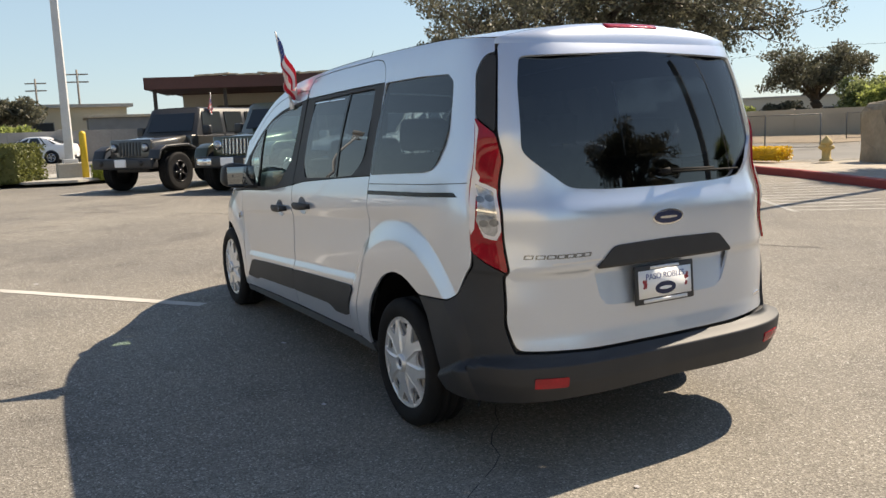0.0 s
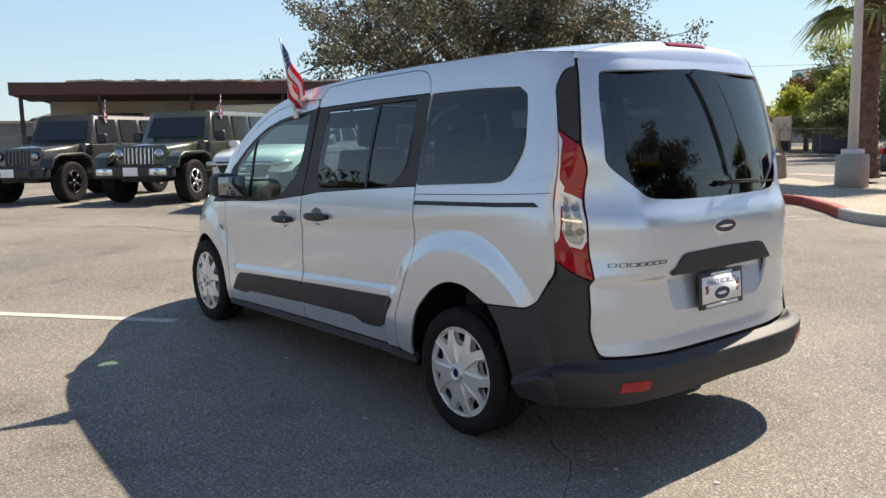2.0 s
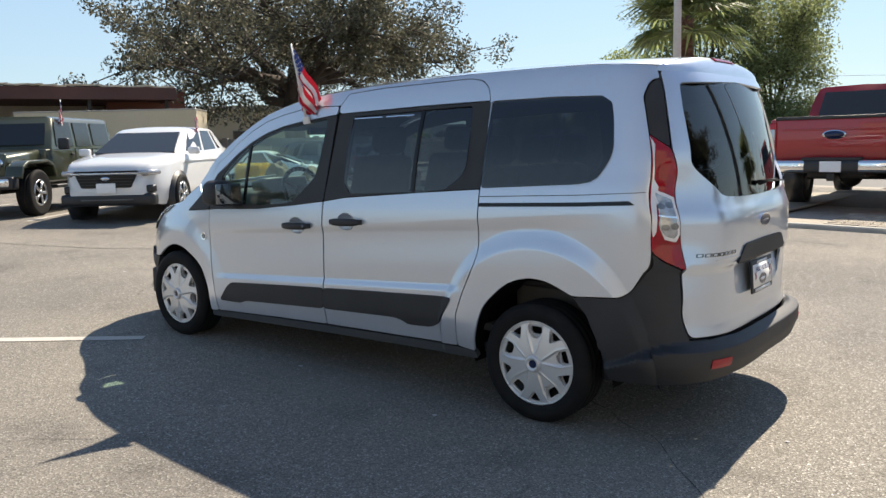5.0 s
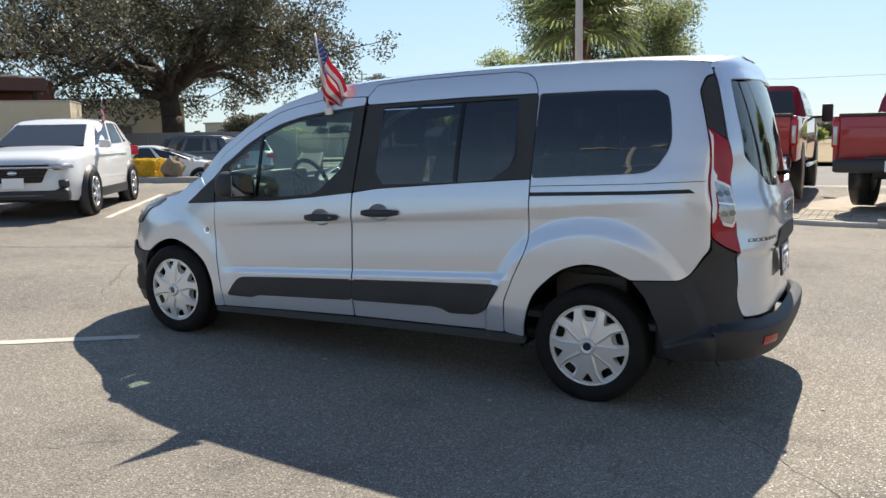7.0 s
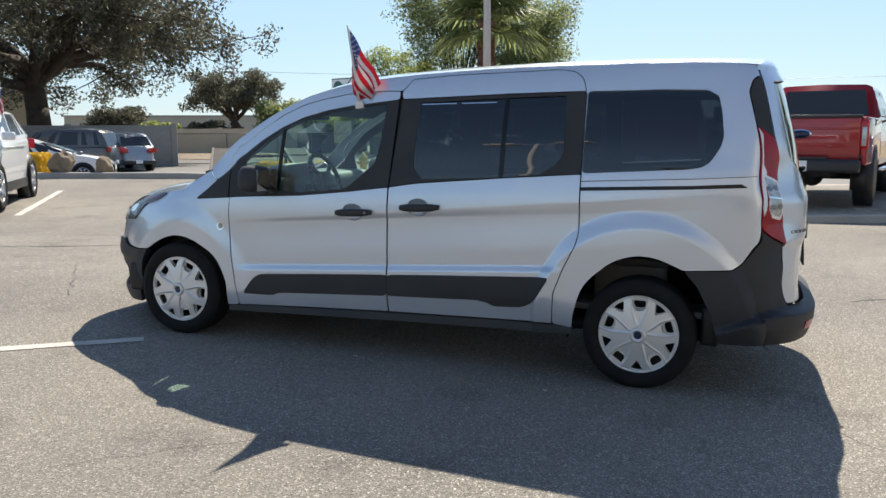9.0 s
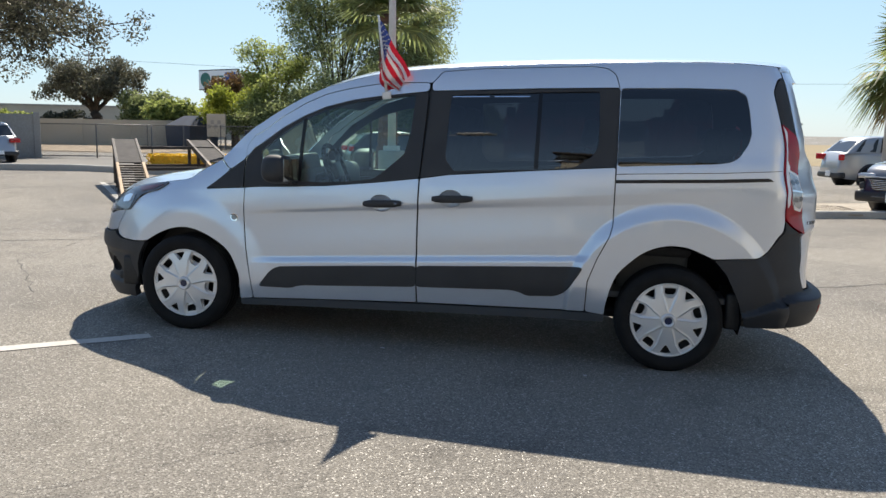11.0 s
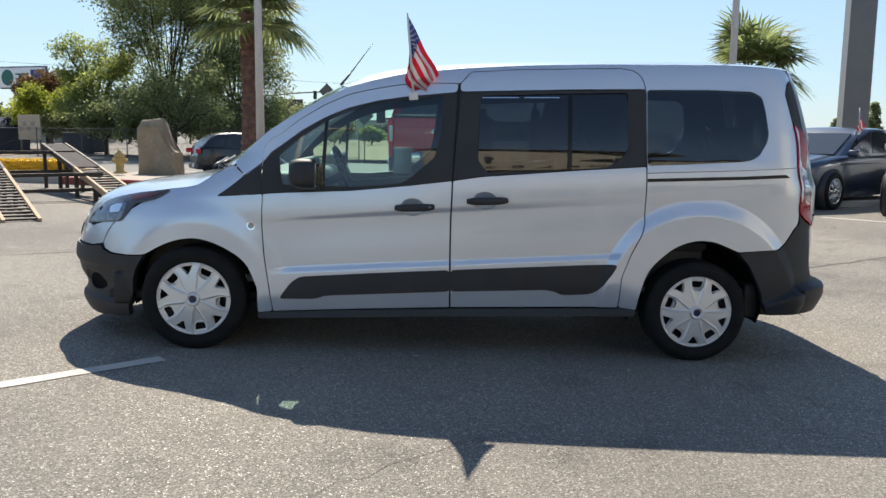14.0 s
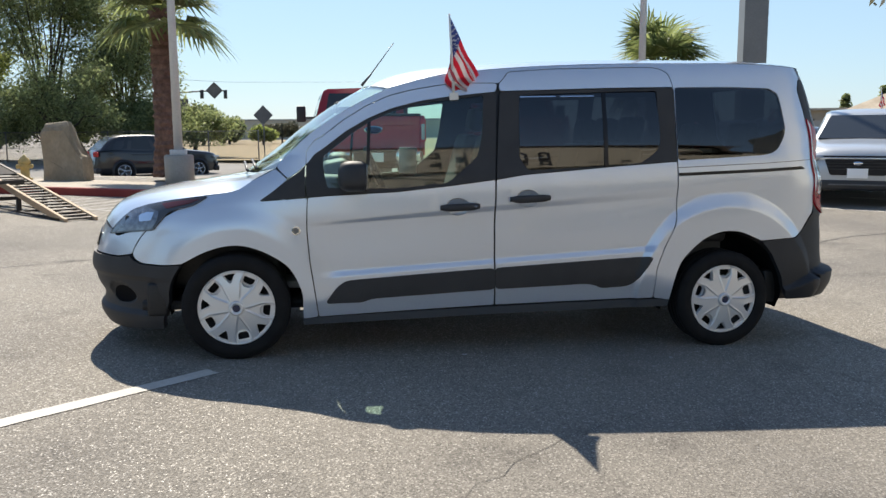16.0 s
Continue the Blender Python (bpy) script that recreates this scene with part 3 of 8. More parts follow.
    skin("marker", [[(-0.40, 0.868), (-0.43, 0.895), (-0.30, 0.918), (-0.20, 0.932), (-0.26, 0.905)]], AMBER, headlamp, "dull red side marker", lift=0.0105, depth=0.003, gap=0, round_by=0.01, pitch=0.02, **k)
    skin("reflector", [[(-0.440, 0.850), (-0.530, 0.872), (-0.62, 0.836), (-0.685, 0.778), (-0.745, 0.712), (-0.48, 0.752), (-0.45, 0.80)]], LAMP_GREY, headlamp, "clear lamp glass", lift=0.0105, depth=0.004, gap=0, round_by=0.015, pitch=0.02, **k)
    skin("badge", [[(0.344 + 0.026 * math.cos(a * math.tau / 16), 0.763 + 0.026 * math.sin(a * math.tau / 16)) for a in range(16)]], CHROME, fender, "round silver side badge", lift=0.006, depth=0.008, gap=0, round_by=0.002, pitch=0.01, **k)
    skin("badge_cap", [[(0.344 + 0.018 * math.cos(a * math.tau / 12), 0.763 + 0.018 * math.sin(a * math.tau / 12)) for a in range(12)]], LAMP_GREY, fender, lift=0.0075, depth=0.004, gap=0, round_by=0.002, pitch=0.01, **k)
    # door handles: a rounded grip over a scooped cup
    for owner, x0, x1, z0, z1, lock in ((door, 1.193, 1.432, 0.898, 0.910, True), (slide, 1.621, 1.870, 0.950, 0.962, False)):
        cx, cz = (x0 + x1) / 2 - 0.012, (z0 + z1) / 2
        def dish(u, z):
            deep = max(0.0, 1 - ((u - cx) / 0.068) ** 2 - ((z - cz) / 0.050) ** 2)
            return wall(u, z) + Vector((0, 0.017 * deep ** 0.7, 0))
        part("handle_cup", sheet([cup_ring(cx, cz)], dish, 0, 0, 0.008, mirror=mirror), SILVER, owner)
        grip = bmesh.new()
        rings = []
        for i in range(15):
            s = i / 14
            x = x0 + (x1 - x0) * s
            out = 0.012 + 0.026 * math.sin(math.pi * min(max(s, 0.04), 0.96)) ** 0.5
            hgt = 0.018 * (1 - abs(2 * s - 1) ** 5) ** 0.5 + 0.0045
            z = z0 + (z1 - z0) * s
            base = half_width(x, z)
            rings.append([grip.verts.new((x, (-base - out - 0.010 * math.cos(a)) * (-1 if mirror else 1), z + hgt * math.sin(a))) for a in np.linspace(0, math.tau, 12, endpoint=False)])
        for a, b in zip(rings, rings[1:]):
            for i in range(12):
                grip.faces.new((a[i], a[(i + 1) % 12], b[(i + 1) % 12], b[i]))
        grip.faces.new(rings[0]), grip.faces.new(rings[-1])
        for x in (x0 + 0.012, x1 - 0.012):
            w = half_width(x, cz)
            box(grip, (0.022, 0.05, 0.030), Matrix.Translation((x, (-w - 0.004) * (-1 if mirror else 1), z0 + (z1 - z0) * (x - x0) / (x1 - x0))), 0.004)
        bmesh.ops.recalc_face_normals(grip, faces=grip.faces)
        hd = part("handle", grip, PLASTIC, owner, "black door handle")
        if lock:
            w = half_width(1.39, 0.908) + 0.038
            cyl = bmesh.new()
            rod(cyl, (1.402, (-w) * (-1 if mirror else 1), 0.908), (1.402, (-w - 0.006) * (-1 if mirror else 1), 0.908), 0.009, n=14)
            part("lock", cyl, LAMP_GREY, owner, "silver key lock")
    # door mirror
    sgn = 1 if mirror else -1
    case = bmesh.new()
    bmesh.ops.create_uvsphere(case, u_segments=24, v_segments=16, radius=1)
    for v in case.verts:
        x, y, z = v.co
        sq = lambda a: math.copysign(abs(a) ** 0.62, a)
        x, y, z = sq(x), sq(y), sq(z)
        taper = 1 - 0.12 * z
        v.co = (0.690 + 0.098 * x * (1.1 if x < 0 else 0.62), sgn * (0.968 + 0.118 * y * taper), 1.085 + 0.088 * z + 0.012 * y)
    mir = part("door_mirror", case, PLASTIC, van, "black door mirror housing")
    part("mirror_glass", block((0.006, 0.186, 0.134), Matrix.Translation((0.7535, sgn * 0.968, 1.085)) @ Matrix.Rotation(radians(8 * sgn), 4, "Z"), 0.002), MIRROR, mir, "mirror glass")
    arm = bmesh.new()
    box(arm, (0.15, 0.12, 0.035), Matrix.Translation((0.685, sgn * 0.885, 1.012)), 0.012)
    part("mirror_arm", arm, PLASTIC, mir)

# tail: hatch, window, bumper
HATCH = [("mid", 0.508), ("y", 0.40, 0.510), ("y", 0.725, 0.527), ("y", 0.755, 0.64), ("y", 0.753, 0.836), ("y", 0.740, 0.846), ("y", 0.718, 1.302), ("y", 0.731, 1.411), ("y", 0.696, 1.60), ("y", 0.657, 1.778), ("mid", 1.780)]
REARWIN = [("mid", 1.166), ("y", 0.30, 1.170), ("y", 0.465, 1.182), ("y", 0.505, 1.195), ("y", 0.646, 1.322), ("y", 0.660, 1.355), ("y", 0.632, 1.602), ("y", 0.606, 1.705), ("y", 0.590, 1.718), ("mid", 1.738)]
PAN = [("mid", 0.688), ("y", 0.300, 0.690), ("y", 0.352, 0.705), ("y", 0.398, 0.845), ("mid", 0.845)]


def ring(points, r=0.02, gap=0.0):
    return inset(soft(both(points), r), gap)


hatch = part("tailgate", sheet([ring(HATCH, 0.03, 0.003), ring(REARWIN, 0.03, -0.001), ring(PAN, 0.03)], tail, 0, 0.014, 0.035), SILVER, van, "silver tailgate")


def window_surface(v, z):
    """The rear window's glass: flatter than the panel round it."""
    p, low, high = tail(v, z), tail(0, 1.150), tail(0, 1.740)
    s = min(max((z - 1.150) / 0.590, 0.0), 1.0)
    bowed = low.x + (high.x - low.x) * s + 0.018 * 4 * s * (1 - s) - 0.085 * (p.y / 0.62) ** 2
    return Vector((0.15 * p.x + 0.85 * min(p.x + 0.003, bowed), p.y, p.z))


part("rear_window", sheet([ring(REARWIN, 0.03, -0.008)], window_surface, -0.003, 0.005, 0.03), GLASS_REAR, hatch, "dark tinted rear window")


def pan_surface(v, z):
    return tail(v, z) - Vector((0.036 * (z - 0.685) / 0.16 - 0.002, 0, 0))


part("plate_recess", sheet([ring(PAN, 0.03, -0.010)], pan_surface, 0, 0.05, 0.03), SILVER, hatch)
part("tailgate_handle", sheet([ring([("mid", 0.851), ("y", 0.375, 0.851), ("y", 0.388, 0.853), ("y", 0.310, 0.928), ("y", 0.285, 0.937), ("mid", 0.942)], 0.02)], tail, 0.008, 0.016, 0.025), PLASTIC, hatch, "black grip bar above the plate")


def bumper(v, z):
    p = tail(v, z)
    u = BACK - abs(v)
    brow = 0.385 + 0.125 * step(3.46, 3.86, u)
    out = 0.074 * firm(brow, brow - 0.026, z) * (0.35 + 0.65 * step(3.42, 3.82, u)) * step(3.40, 3.50, u) * (1 - 0.40 * firm(0.41, 0.29, z)) + 0.012 * step(0.80, 0.55, z) * step(3.35, 3.6, u)
    q, r = tail(v + 0.004, z), tail(v - 0.004, z)
    n = Vector((q.y - r.y, -(q.x - r.x), 0))
    return p + n.normalized() * out


BUMPER = [("mid", 0.345), ("y", 0.5, 0.335), (3.72, 0.315), (3.487, 0.305), (3.441, 0.457), (3.364, 0.607), (3.290, 0.686), (3.534, 0.708), (3.582, 0.742), (3.689, 0.879), (3.687, 0.930), ("y", 0.800, 0.880), ("y", 0.750, 0.845), ("y", 0.760, 0.836), ("y", 0.762, 0.64), ("y", 0.732, 0.518), ("y", 0.40, 0.506), ("mid", 0.505)]
bump = part("rear_bumper", sheet([ring(BUMPER, 0.012)], bumper, 0, 0.05, 0.0125), PLASTIC, van, "black plastic rear bumper")
for s in (-1, 1):
    rf = [(s * (BACK - across(y, z)), z) for y, z in ((0.672, 0.437), (0.556, 0.434), (0.556, 0.391), (0.672, 0.393))]
    part("reflector", sheet([soft(rf, 0.006)], bumper, 0.004, 0.006, 0.02), RED_LENS, bump, "red reflector")

# front: bumpers, grille, bonnet, windscreen, roof
LOW_FRONT = [("mid", 0.150), (-0.66, 0.135), (-0.42, 0.160), (-0.405, 0.30), (-0.375, 0.45), (-0.316, 0.553), (-0.426, 0.543), (-0.549, 0.544), (-0.602, 0.567), (-0.618, 0.592), (-0.70, 0.575), ("mid", 0.57)]


def front_face(v, z):
    """The front bumper's skin: a bar along its top, a sunken middle with the lamp recesses, and a lip along its foot."""
    p, q, r = nose(v, z), nose(v + 0.004, z), nose(v - 0.004, z)
    n = Vector((q.y - r.y, -(q.x - r.x), 0)).normalized()
    if n.x > 0:
        n = -n
    u = FORE + abs(v)
    free = 1 - step(-0.46, -0.20, u)
    out = 0.012 * firm(0.448, 0.470, z) + 0.018 * firm(0.262, 0.238, z) - 0.010 * firm(0.10, 0.16, z) * firm(0.36, 0.30, z)
    deep = max(0.0, 1 - ((u + 0.66) / 0.13) ** 2 - ((z - 0.355) / 0.068) ** 2)
    return p + n * ((out - 0.030 * deep ** 0.5) * free)


fb = part("front_bumper", sheet([inset(soft(both(LOW_FRONT, False), 0.015), 0.001)], front_face, 0.003, 0.04, 0.014, flip=True), PLASTIC, van, "black plastic front bumper")
TOP_FRONT = [("mid", 0.575), (-0.70, 0.580), (-0.616, 0.600), (-0.570, 0.69), (-0.492, 0.776), (-0.60, 0.735), (-0.715, 0.696), (-0.765, 0.735), ("mid", 0.775)]
part("front_panel", sheet([inset(soft(both(TOP_FRONT, False), 0.01), 0.002)], nose, 0, 0.03, 0.03, flip=True), SILVER, van)
part("grille", sheet([inset(soft(both([("mid", 0.60), (-0.872, 0.61), (-0.852, 0.69), ("mid", 0.72)], False), 0.02), 0)], nose, 0.006, 0.008, 0.03, flip=True), GLOSSBLACK, fb, "black front grille")
for s in (-1, 1):
    fog = [(s * -(along(-0.685 + 0.075 * math.cos(a * math.tau / 20), 0.345) - FORE), 0.345 + 0.010 * math.cos(a * math.tau / 20) + 0.055 * math.sin(a * math.tau / 20)) for a in range(20)]
    part("fog_lamp_recess", sheet([fog if s < 0 else fog[::-1]], front_face, 0.005, 0.006, 0.015, flip=True), RECESSBLACK, fb, "dark lamp recess")


def edge_curve(points):
    n = len(points) - 1
    fx = smooth_curve([(i / n, p[0]) for i, p in enumerate(points)])
    fz = smooth_curve([(i / n, p[1]) for i, p in enumerate(points)])
    def at(s):
        x, z = fx(s), fz(s)
        return Vector((x, wall(along(x, z), z).y, z))
    return at


def crown(points):
    n = len(points) - 1
    fx = smooth_curve([(i / n, p[0]) for i, p in enumerate(points)])
    fz = smooth_curve([(i / n, p[1]) for i, p in enumerate(points)])
    return lambda s: Vector((fx(s), 0, fz(s)))


part("bonnet", patch(edge_curve([(-0.755, 0.735), (-0.625, 0.852), (-0.517, 0.889), (-0.359, 0.925), (-0.172, 0.957), (0.005, 0.989), (0.12, 1.064), (0.228, 1.120)]),
                     crown([(-0.865, 0.775), (-0.80, 0.855), (-0.68, 0.92), (-0.46, 0.975), (-0.25, 1.012), (-0.12, 1.036), (-0.03, 1.052), (0.03, 1.066)]), 30, 24, 2.6), SILVER, van, "silver bonnet")
screen = part("windscreen", patch(edge_curve([(0.225, 1.118), (0.38, 1.278), (0.54, 1.402), (0.71, 1.509), (0.90, 1.600)]), crown([(0.02, 1.075), (0.20, 1.210), (0.38, 1.357), (0.57, 1.498), (0.80, 1.638)]), 20, 24, 2.3), GLASS_CLEAR, van, "clear windscreen")
roof = part("roof", patch(edge_curve([(0.89, 1.600), (1.07, 1.655), (1.24, 1.695), (1.58, 1.738), (2.0, 1.772), (2.58, 1.80), (3.24, 1.815), (3.60, 1.800)]),
                          crown([(0.79, 1.635), (0.98, 1.714), (1.2, 1.763), (1.55, 1.803), (2.0, 1.835), (2.58, 1.860), (3.24, 1.872), (3.60, 1.868)]), 40, 28, 2.3, 0.0), SILVER, van, "silver roof")


SPOILER_HALF, ROOF_HALF = -tail(-0.715, 1.772).y, -wall(along(3.60, 1.80), 1.80).y


def spoiler(v, s):
    """The curved top of the tailgate, from the roof's end over to the tail."""
    e = tail(v, 1.772)
    t = max(-1, min(1, e.y / SPOILER_HALF))
    a = Vector((3.600, t * ROOF_HALF, 1.867 + (1.800 - 1.868) * abs(t) ** 2.3))
    c = Vector((e.x - 0.30 * (a.z - e.z), e.y, a.z))
    return a * (1 - s) ** 2 + c * 2 * s * (1 - s) + e * s * s


def strip(v0, v1, s0, s1, nv, ns, lift=0.0):
    bm = bmesh.new()
    rows = [[bm.verts.new(spoiler(v0 + (v1 - v0) * j / nv, s0 + (s1 - s0) * i / ns) + Vector((lift * 0.7, 0, lift))) for j in range(nv + 1)] for i in range(ns + 1)]
    for a, b in zip(rows, rows[1:]):
        for j in range(nv):
            bm.faces.new((a[j], a[j + 1], b[j + 1], b[j]))
    bmesh.ops.recalc_face_normals(bm, faces=bm.faces)
    return bm


# added to stop the sun that falls through the windscreen's top onto the ground
part("windscreen_header", patch(edge_curve([(0.70, 1.485), (0.80, 1.54), (0.92, 1.595)]), crown([(0.60, 1.495), (0.70, 1.560), (0.82, 1.632)]), 6, 16, 2.3), CABIN_GREY, van, "dark band standing for visors, added to block sun at the windscreen top")
part("roof_spoiler", strip(-0.715, 0.715, 0, 1, 48, 14), SILVER, hatch)
lampb = strip(-0.16, 0.16, 0.30, 0.52, 12, 4, 0.004)
bmesh.ops.solidify(lampb, geom=lampb.faces, thickness=0.004)
part("brake_lamp", lampb, RED_LENS, hatch, "red high brake lamp")
aerial = bmesh.new()
rod(aerial, (0.785, -0.02, 1.648), (0.850, -0.02, 1.730), 0.010, 0.006)
rod(aerial, (0.850, -0.02, 1.730), (1.000, -0.02, 1.938), 0.0045, 0.002)
part("aerial", aerial, SATIN, roof, "thin black aerial")
# wiper and its blade on the rear window
wipe = bmesh.new()
for a, b, r in (((3.885, -0.01, 1.222), (3.902, 0.02, 1.230), 0.014), ((3.90, 0.02, 1.232), (3.885, 0.30, 1.226), 0.005), ((3.893, -0.04, 1.222), (3.870, 0.47, 1.213), 0.004)):
    rod(wipe, a, b, r, n=8)
part("wiper", wipe, RUBBER, hatch, "black rear wiper")
for x0, z0 in ((0.06, 1.065), (0.11, 1.08)):
    w = bmesh.new()
    rod(w, (x0, -0.62, z0 + 0.03), (x0 - 0.06, 0.05, z0 + 0.06), 0.008)
    part("front_wiper", w, SATIN, van, "black windscreen wiper")


def oval(cx, cz, a, b, surf, lift, depth=0.004, n=28):
    return sheet([[(cx + a * math.cos(i * math.tau / n), cz + b * math.sin(i * math.tau / n)) for i in range(n)]], surf, lift, depth, 0.02)


ov = part("oval_badge", oval(-0.008, 1.034, 0.080, 0.034, tail, 0.008, 0.010), CHROME, hatch, "chrome-edged blue oval badge")
part("badge_face", oval(-0.008, 1.034, 0.071, 0.027, tail, 0.010, 0.003), BADGE_BLUE, ov)
part("badge_mark", oval(-0.008, 1.034, 0.045, 0.006, tail, 0.0112, 0.001), CHROME, ov)
# raised model script, as plain bars
for i in range(7):
    u = -(BACK - across(0.690 - 0.0385 * i, 0.92))
    part("script_bar", sheet([soft([(u, 0.905), (u + 0.029, 0.905), (u + 0.033, 0.922), (u + 0.004, 0.922)], 0.003), [(u + 0.006, 0.9085), (u + 0.0085, 0.9185), (u + 0.0275, 0.9185), (u + 0.025, 0.9085)]], tail, 0.003, 0.004, 0.02), LAMP_GREY, hatch)
u = -(BACK - across(0.590, 0.886))
part("script_bar", sheet([soft([(u, 0.878), (u + 0.19, 0.882), (u + 0.19, 0.891), (u, 0.887)], 0.003)], tail, 0.002, 0.003, 0.02), HUBSILVER, hatch)
u = BACK - across(0.62, 0.56)
part("script_bar", sheet([soft([(u, 0.592), (u + 0.06, 0.595), (u + 0.06, 0.607), (u, 0.604)], 0.003)], tail, 0.003, 0.004, 0.02), CHROME, hatch)

# plate with its frame
pm = Matrix.Translation((3.922, -0.022, 0.748)) @ Matrix.Rotation(radians(-5), 4, "Y") @ Matrix.Rotation(radians(90), 4, "Z") @ Matrix.Rotation(radians(90), 4, "X") @ Matrix.Diagonal((1.07, 1.07, 1, 1))
plate = part("licence_plate", block((0.318, 0.158, 0.012), pm, 0.006), SATIN, hatch, "dealer plate in a black frame")


def on_plate(bm_or_size, x, y, z=0.0075, bevel=0.0):
    return block((bm_or_size[0], bm_or_size[1], 0.002), pm @ Matrix.Translation((x, y, z)), bevel)


part("plate_face", on_plate((0.284, 0.112), 0, 0.002, 0.0068), PLATE_WHITE, plate)
part("frame_bar", on_plate((0.235, 0.014), 0, -0.066, 0.0075), INK_WHITE, plate)
part("frame_bar", on_plate((0.155, 0.011), 0, 0.067, 0.0075), INK_WHITE, plate)


def lettering(text, size, m, material, parent, name="lettering"):
    c = bpy.data.curves.new(name, "FONT")
    c.body, c.size, c.align_x, c.align_y, c.extrude = text, size, "CENTER", "CENTER", 0.0006
    o = bpy.data.objects.new(name, c)
    scene.collection.objects.link(o)
    me = bpy.data.meshes.new_from_object(o.evaluated_get(bpy.context.evaluated_depsgraph_get()))
    bpy.data.objects.remove(o)
    me.transform(m)
    me.materials.clear()
    return part(name, me, material, parent)


lettering("PASO ROBLES", 0.034, pm @ Matrix.Translation((0, 0.030, 0.0085)), INK_BLUE, plate)
em = bmesh.new()
bmesh.ops.create_circle(em, cap_ends=True, segments=28, radius=1, matrix=pm @ Matrix.Translation((0, -0.020, 0.0082)) @ Matrix.Diagonal((0.056, 0.026, 1, 1)))
part("plate_oval", em, BADGE_BLUE, plate)
em = bmesh.new()
bmesh.ops.create_circle(em, cap_ends=True, segments=24, radius=1, matrix=pm @ Matrix.Translation((0, -0.020, 0.0088)) @ Matrix.Diagonal((0.034, 0.007, 1, 1)))
part("plate_oval_mark", em, INK_WHITE, plate)
for s in (-1, 1):
    g = bmesh.new()
    for i in range(7):
        bmesh.ops.create_circle(g, cap_ends=True, segments=10, radius=0.0065, matrix=pm @ Matrix.Translation((s * 0.112 + random.uniform(-0.010, 0.010), 0.004 + random.uniform(-0.026, 0.022), 0.0085 + 0.0001 * i)))
    part("grape_mark", g, INK_RED, plate, "dark red cluster mark")


# wheels
def tyre_mesh(r=0.313, w=0.215, rim=0.222):
    h = w / 2
    prof = [(rim, -h * 0.86), (rim + 0.012, -h * 0.97), (rim + 0.05, -h), (r - 0.035, -h * 0.985), (r - 0.010, -h * 0.86), (r, -h * 0.70)]
    for g in (-0.42, 0.0, 0.42):
        prof += [(r, h * (g - 0.09)), (r - 0.008, h * (g - 0.08)), (r - 0.008, h * (g + 0.08)), (r, h * (g + 0.09))]
    prof += [(r, h * 0.70), (r - 0.010, h * 0.86), (r - 0.035, h * 0.985), (r - 0.06, h), (rim, h * 0.86)]
    return lathe(prof, 64)


FIFTH = math.tau / 5
SHIELD = [(0.134, -0.016), (0.134, 0.016), (0.154, 0.036), (0.196, 0.043), (0.208, 0.034), (0.212, 0.0), (0.208, -0.034), (0.196, -0.043), (0.154, -0.036)]
WEDGE = [(0.150, -0.005), (0.150, 0.005), (0.200, 0.040), (0.209, 0.036), (0.213, 0.0), (0.209, -0.036), (0.200, -0.040)]
SHIELD_HOLE = [(0.150, -0.021), (0.150, 0.021), (0.164, 0.031), (0.192, 0.032), (0.192, -0.032), (0.164, -0.031)]
WEDGE_HOLE = [(0.156, -0.004), (0.156, 0.004), (0.198, 0.033), (0.202, 0.0), (0.198, -0.033)]


def cover_holes(shield, wedge):
    """Five shields and five wedges in turn round the wheel's centre."""
    out = []
    for i in range(5):
        for mid, ring, r in ((i * FIFTH, shield, 0.006), (i * FIFTH + FIFTH / 2, wedge, 0.004)):
            c, n = math.cos(mid), math.sin(mid)
            out.append(soft([(p * c - q * n, p * n + q * c) for p, q in ring], r, 3))
    return out


def disc_outline(r, n=90):
    return [(r * math.cos(i * math.tau / n), r * math.sin(i * math.tau / n)) for i in range(n)]


def cover_mesh():
    """The wheel cover's face: raised ribs run from the hub round five shields, with flat facets between them."""
    R = 0.231
    def rise(x, y):
        r, a = math.hypot(x, y), math.atan2(y, x)
        away = (a + FIFTH / 2) % FIFTH - FIFTH / 2
        q, p = r * math.sin(away), r * math.cos(away)
        d = 0.020 * math.cos(min(r / R, 1) * math.pi / 2) - 0.004
        half = 0.004 + 0.040 * min(max((p - 0.045) / 0.105, 0), 1)
        body = step(0.042, 0.075, r) * (1 - step(0.212, 0.222, r))
        rib = math.exp(-((abs(q) - half) / 0.0045) ** 2)
        d += body * (0.0036 * rib - 0.0060 * (1 - firm(half - 0.005, half, abs(q))))
        d -= 0.012 * step(0.221, 0.231, r) - 0.004 * (1 - step(0.001, 0.006, abs(r - 0.2175)))
        return Vector((x, -d, y))
    return sheet([disc_outline(R)] + cover_holes(SHIELD, WEDGE), rise, 0, 0.012, 0.0055)


def cover_floor_mesh():
    """The floors of the shields and wedges, set back and pierced."""
    return sheet([disc_outline(0.222)] + cover_holes(SHIELD_HOLE, WEDGE_HOLE), lambda x, y: Vector((x, 0.009 + 0.16 * max(0.0, 0.200 - math.hypot(x, y)), y)), 0, 0.012, 0.012)


